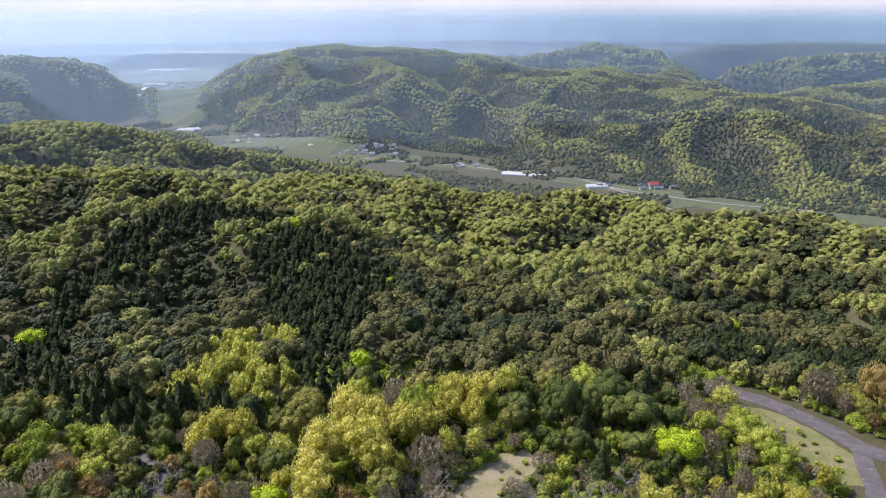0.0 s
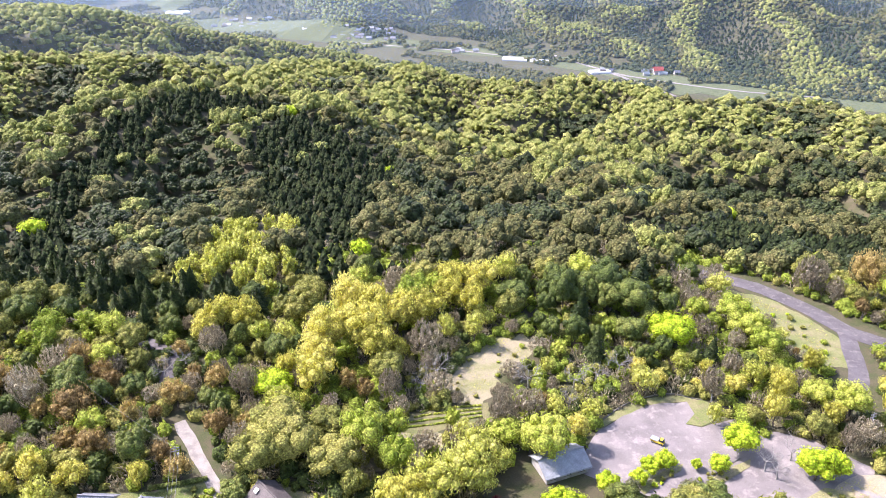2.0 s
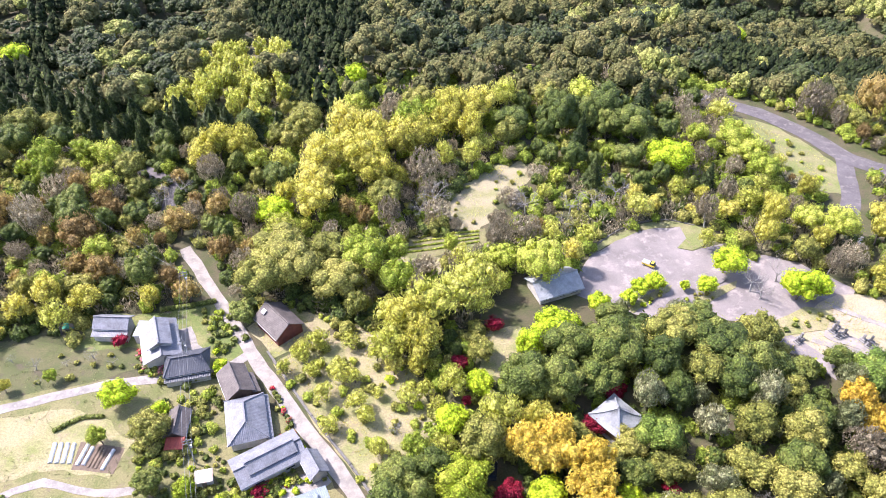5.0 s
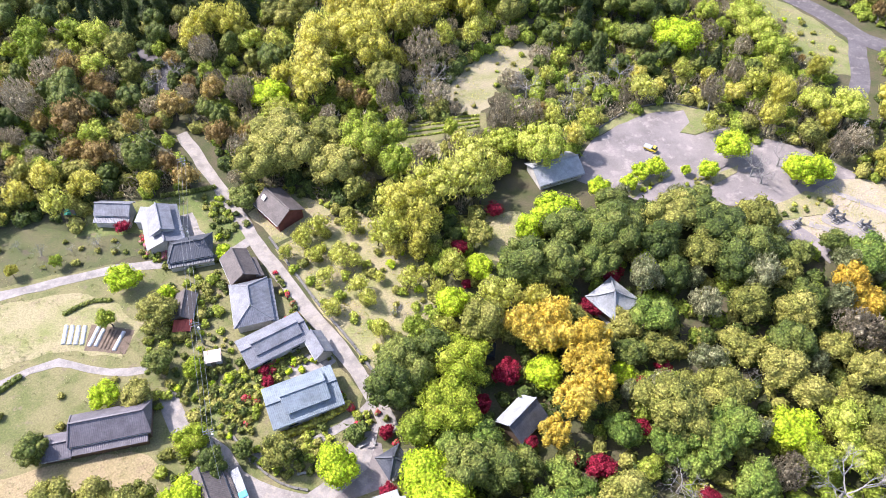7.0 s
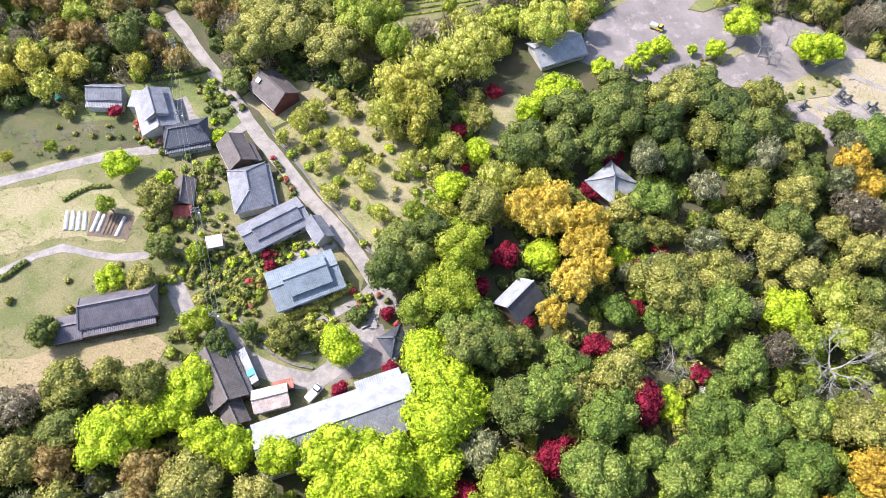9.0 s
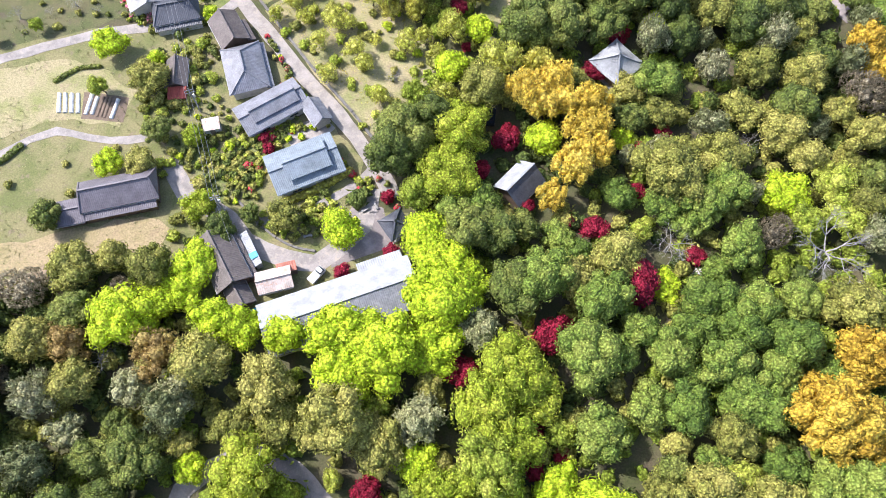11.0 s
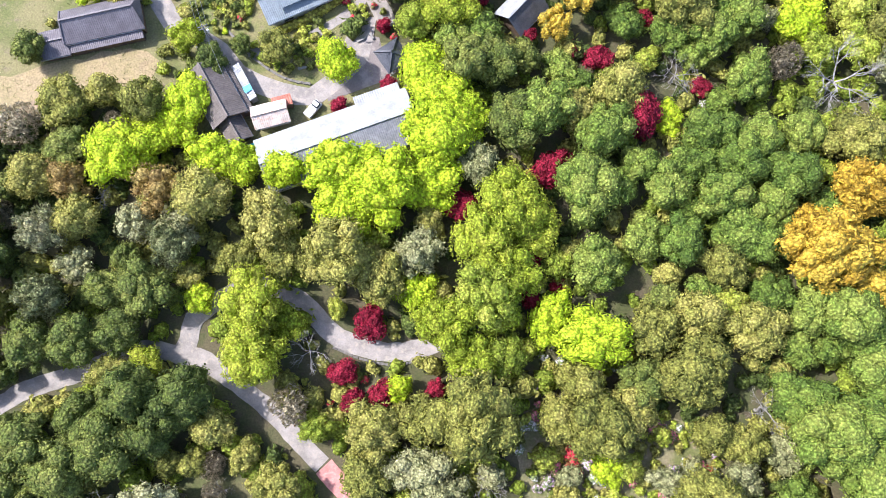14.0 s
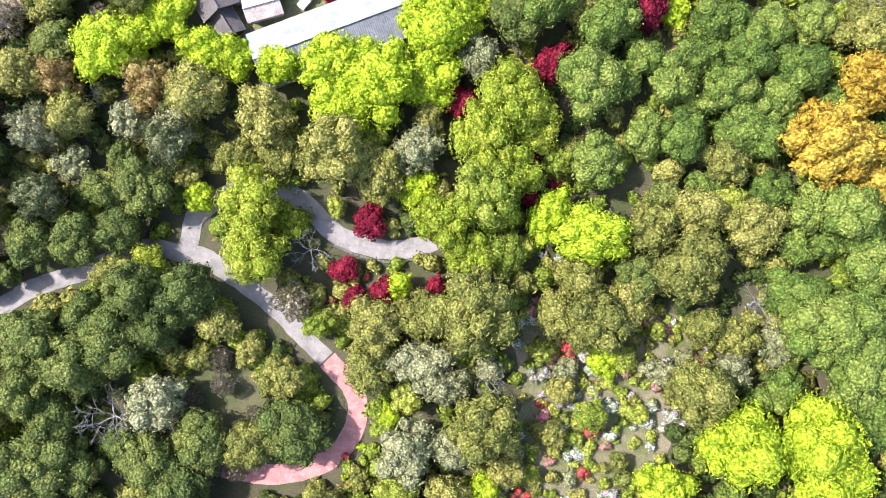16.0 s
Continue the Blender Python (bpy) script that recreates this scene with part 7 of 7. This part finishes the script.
for x, y, kind in ((-92, 102, "bare"), (-86, 100, "bare"), (-80, 101, "bare"), (-84, 96, "bare"), (-75, 103, "bare"), (-98, 98, "bare"), (-90, 94, "yellow"), (-81, 97, "spring"), (-70, 101, "bare"),
                   (-22, 100, "budding"), (-27, 98, "budding"), (-18, 96, "budding"), (-24, 92, "budding"), (-13, 92, "budding"), (-15, 86, "budding"), (-30, 103, "budding"), (-20, 106, "budding"), (-10, 98, "yellow"), (-9, 84, "bare"), (-26, 105, "budding"), (-33, 99, "budding"), (-14, 102, "budding"), (-7, 90, "budding"), (-17, 90, "budding"), (-12, 79, "budding"), (-22, 84, "budding")):
    tree(kind, x, y, rng.uniform(1.3, 2.5), rng.randrange(999))

rng = random.Random(21)
scatter([(-60, 82), (-55, 95), (-46, 96), (-43.5, 88), (-46, 80), (-56, 74)], ("dark", "olive", "green", "olive"), 30, 0.7, 1.7)
scatter([(-50, 51), (-45, 61), (-40, 57), (-43, 48)], ("dark", "olive", "green"), 14, 0.9, 2.0)
scatter([(-56, 66), (-49, 70), (-50, 64), (-54, 61)], ("dark", "olive", "green"), 10, 0.7, 1.5)
scatter([(-35, 55), (-28, 58), (-24, 56), (-30, 50)], ("dark", "green", "olive"), 12, 0.6, 1.4)
scatter([(-84, 104), (-64, 104), (-66, 98), (-80, 100)], ("olive", "dark", "pink"), 8, 0.6, 1.1, 2)
scatter([(-40, 121), (-28, 118), (-24, 112), (-30, 116)], ("dark", "olive", "green"), 12, 0.8, 1.6)
scatter([(-18, 62), (-10, 62), (-8, 56), (-14, 58)], ("dark", "green", "red"), 8, 0.6, 1.0)

scatter(SLOPE, ("green", "lime", "olive", "green"), 44, 0.7, 1.6, 0.9)
scatter([(-112, 58), (-70, 52), (-58, 58), (-62, 72), (-84, 70), (-112, 70)], ("olive", "olive", "green"), 14, 0.7, 1.4, 2)
scatter([(-118, 91), (-96, 91), (-70, 99), (-62, 102), (-78, 105), (-92, 108), (-118, 103)], ("olive", "olive", "green"), 12, 0.6, 1.3, 2.5)
for x, y in ((14, -14), (22, -10), (19, -20), (27, -17), (33, -12), (35, -20), (24, -26), (30, -26), (17, -29), (12, -37), (20, -37), (27, -35), (38, -16), (42, -22), (10, -31)):
    tree(rng.choice(("olive", "spring", "spring", "pale")), x + rng.uniform(-1.5, 1.5), y + rng.uniform(-1.5, 1.5), rng.uniform(1.5, 2.8), rng.randrange(999))

# rough grass standing on the open ground
for name, label, polys, leaf, count in (("straw_tufts", "straw-coloured grass tufts on the open slopes", (SLOPE, BARN_YARD, CLEARING, VERGE, GRAVES, GLADE), "yellow", 2400), ("grass_tufts", "olive grass tufts on the meadows", (FARM, ORCHARD, YARDS), "pale", 2600)):
    g2 = np.random.default_rng(count)
    xs, ys = g2.uniform(-118, 118, 90000), g2.uniform(36, 206, 90000)
    ok = np.zeros(len(xs), bool)
    for poly in polys:
        ok |= inside(xs, ys, poly)
    ok &= value_noise(xs, ys, 7, 77) + g2.normal(0, 0.3, len(xs)) > 0.1
    for line, w in LINES + ((DRIVE, 2.2), (FIELD_PATH, 1.2)):
        ok &= to_line(xs, ys, line)[0] > w + 0.3
    xs, ys = xs[ok][:count], ys[ok][:count]
    clumps = np.repeat(np.arange(len(xs)), 3)
    xs, ys = xs[clumps] + g2.normal(0, 0.16, len(clumps)), ys[clumps] + g2.normal(0, 0.16, len(clumps))
    pts = np.stack([xs, ys, land(xs, ys) + 0.1], -1)
    tagged(new(name, tri_mesh(name, sprays(g2, pts, np.tile([0.0, 0, 1], (len(pts), 1)), 0.22, 0.2, 0.5, True), LEAF[leaf])), label, "grass", kind="stuff")

for x, y, r in ((-44, -26, 3.4), (-40, -33, 3.8), (-36, -20, 2.8), (-46, -31, 3.0)):
    tree("bare", x, y, r, int(x * 7 + 900))
# grass islands on the car park
for k, isl in enumerate(([(43, 117), (50, 122.4), (55, 124.6), (54, 122.4), (48, 118.6), (44, 115.4)], [(55, 115), (60, 120.2), (66, 123.6), (71, 126), (70, 123.6), (62, 118.6), (57, 113.6)], [(70, 138.6), (78, 140.6), (86, 137.4), (79, 136.6)], [(74, 112), (84, 117), (90, 116), (86, 110), (76, 108)])):
    patch("parking_island", isl, DRY_GRASS, "dry grass island in the car park", lift=0.16, wobble=0.3, seed=60 + k)
scatter([(44, 116), (50, 121), (54, 123), (48, 118)], ("green", "lime", "olive"), 8, 0.5, 0.9)
scatter([(74, 111), (84, 116), (88, 113), (78, 109)], ("olive", "dark", "green"), 9, 0.6, 1.2)


# ---- far houses ----
FAR = {}


def far_house(x, y, size, angle, roof, key):
    m = Matrix.LocRotScale((x, y, float(land(x, y)) + 0.2), Euler((0, 0, radians(angle))), (size, size, size))
    if key not in FAR:
        base = tagged(new("village_house"), f"distant village house with {key} roof", "house", "village houses")
        bm = bmesh.new()
        walls(bm, 0.5, 0.32, 0.42, 0.68, False)
        part("wall", bm, PLASTER, base)
        for s in (-1, 1):
            bm = bmesh.new()
            slope(bm, (-0.56, s * 0.4, 0.38), (0.56, s * 0.4, 0.38), (-0.56, 0, 0.72), (0.56, 0, 0.72), 0.2, 0.004, 0.02)
            part("roof_slope", bm, roof, base)
        base.matrix_basis = m
        FAR[key] = base
    else:
        copy_thing(FAR[key], m).scale = m.to_scale()


rng = random.Random(8)
ROOFS = (("dark grey", TILE_DARK), ("grey", TILE_GREY), ("pale", SHEET_WHITE), ("brown", TILE_BROWN), ("grey", TILE_GREY), ("blue-grey", TILE_BLUE))
for cx, cy, sx, sy, count in ((-115, 1085, 46, 22, 40), (-315, 1180, 50, 24, 22), (28, 985, 18, 12, 6), (190, 872, 16, 8, 4), (262, 862, 22, 10, 8), (-455, 1290, 24, 24, 6), (-560, 1480, 40, 60, 12), (-690, 1900, 70, 130, 26),
                              (-860, 2350, 120, 200, 20), (-1250, 3500, 420, 260, 24), (840, 2020, 40, 120, 30), (900, 2500, 60, 200, 24), (300, 3600, 600, 150, 16)):
    for _ in range(count):
        x, y = true_place(cx + rng.uniform(-sx, sx), cy + rng.uniform(-sy, sy))
        key, mat = rng.choice(ROOFS)
        far_house(x, y, rng.uniform(9, 14) * (1 if y < 2600 else 1.4), rng.uniform(-20, 20), mat, key)
far_house(*true_place(258, 866), 20, 5, SHEET_RED, "red")


def greenhouse(x, y, angle, length, width, spans):
    base = tagged(new("greenhouse"), "long white vinyl greenhouse in the valley", "greenhouse", "greenhouses")
    base.matrix_basis = pose(x, y, float(land(x, y)) + 0.3, 0, 0, angle)
    for k in range(spans):
        bm = bmesh.new()
        n, r, y0 = 8, width / spans / 2, -width / 2 + (k + 0.5) * width / spans
        rows = [[bm.verts.new((sx, y0 + r * math.cos(math.pi * j / n), 1.2 + r * 0.8 * math.sin(math.pi * j / n))) for j in range(n + 1)] + [bm.verts.new((sx, y0 - r, 0)), bm.verts.new((sx, y0 + r, 0))] for sx in (-length / 2, length / 2)]
        m = len(rows[0])
        for j in range(m):
            bm.faces.new((rows[0][j], rows[0][(j + 1) % m], rows[1][(j + 1) % m], rows[1][j]))
        bm.faces.new(rows[0])
        bm.faces.new(rows[1][::-1])
        bmesh.ops.recalc_face_normals(bm, faces=bm.faces)
        part("vinyl_span", bm, VINYL, base)


for x, y, a, l, w, s in ((94, 938, -14, 34, 16, 3), (124, 926, -24, 24, 12, 2), (189, 868, 8, 26, 14, 2), (-234, 1122, 14, 34, 14, 2), (-190, 1110, 18, 38, 12, 2), (-452, 1288, 30, 40, 20, 2), (-800, 2060, 10, 60, 24, 2), (-930, 2520, 10, 110, 40, 3)):
    greenhouse(*true_place(x, y), a, l * 1.7, w * 1.7, s)

# ---- more of the garden ----
rng = random.Random(33)
scatter([(-48.9, 69.2), (-43.2, 74.2), (-38.6, 72.9), (-33.8, 69), (-33.3, 60.6), (-36.7, 59.5), (-42.5, 63.1)], ("olive", "green", "dark", "olive", "lime", "olive", "green", "dark", "olive", "dark"), 70, 0.6, 1.25, 0.5)
scatter([(-37.4, 71.6), (-34.6, 74), (-30.4, 74.4), (-26.1, 73), (-31.8, 70.2)], ("olive", "lime", "dark", "olive", "red"), 26, 0.55, 1.0, 0.6)
for near, far in (((-33.2, 95), (-28, 86)), ((-28, 84.6), (-20.2, 74.2)), ((-17.6, 66.6), (-13.6, 61.5))):
    for k in range(9):
        f = (k + rng.uniform(-0.3, 0.3)) / 8
        bush(rng.choice(("dark", "olive", "green", "red", "dark", "lime")), round(near[0] + (far[0] - near[0]) * f - 1.6, 1), round(near[1] + (far[1] - near[1]) * f - 0.8, 1), round(rng.uniform(0.5, 1.0), 2), rng.randrange(999))
scatter([(-50, 104), (-45, 103.5), (-42, 107), (-50, 117), (-54, 117)], ("dark", "olive", "green", "lime"), 20, 0.6, 1.2, 0.6)
scatter([(-66, 104), (-63, 99), (-58, 96.6), (-57, 98), (-62, 106)], ("dark", "olive", "red", "green", "pink"), 20, 0.6, 1.1, 0.6)
scatter([(-60, 88), (-54, 91), (-46, 93), (-46, 86), (-48, 79), (-58, 77)], ("olive", "green", "dark", "olive"), 34, 0.8, 1.8, 0.55)
scatter([(-31, 56.5), (-20.5, 59.6), (-19.5, 54), (-24, 49.6), (-30, 51)], ("olive", "green", "dark", "green"), 24, 0.6, 1.3, 0.6)
for k in range(4):
    hedge([(-9.6 + 1.4 * k, 137 + 1.9 * k), (-2, 138.2 + 1.9 * k), (9.5, 141 + 1.4 * k)], 0.5, 0.4, LEAF["spring"], "low green crop row on the terraced field")
scatter(CLEARING, ("olive", "green", "olive"), 12, 0.5, 1.1, 1.5)
for x, y, r in ((-1, 150, 3.4), (15, 146, 3.0), (19, 156, 3.2), (27, 166, 3.4), (3, 168, 3.0), (-3, 160, 3.2), (-15, 133, 2.8), (-4, 128, 3.0), (4, 130, 2.8), (-20, 124, 2.6), (14, 140, 2.6)):
    tree("twig", x, y, r, int(40 + x * 3 + y))
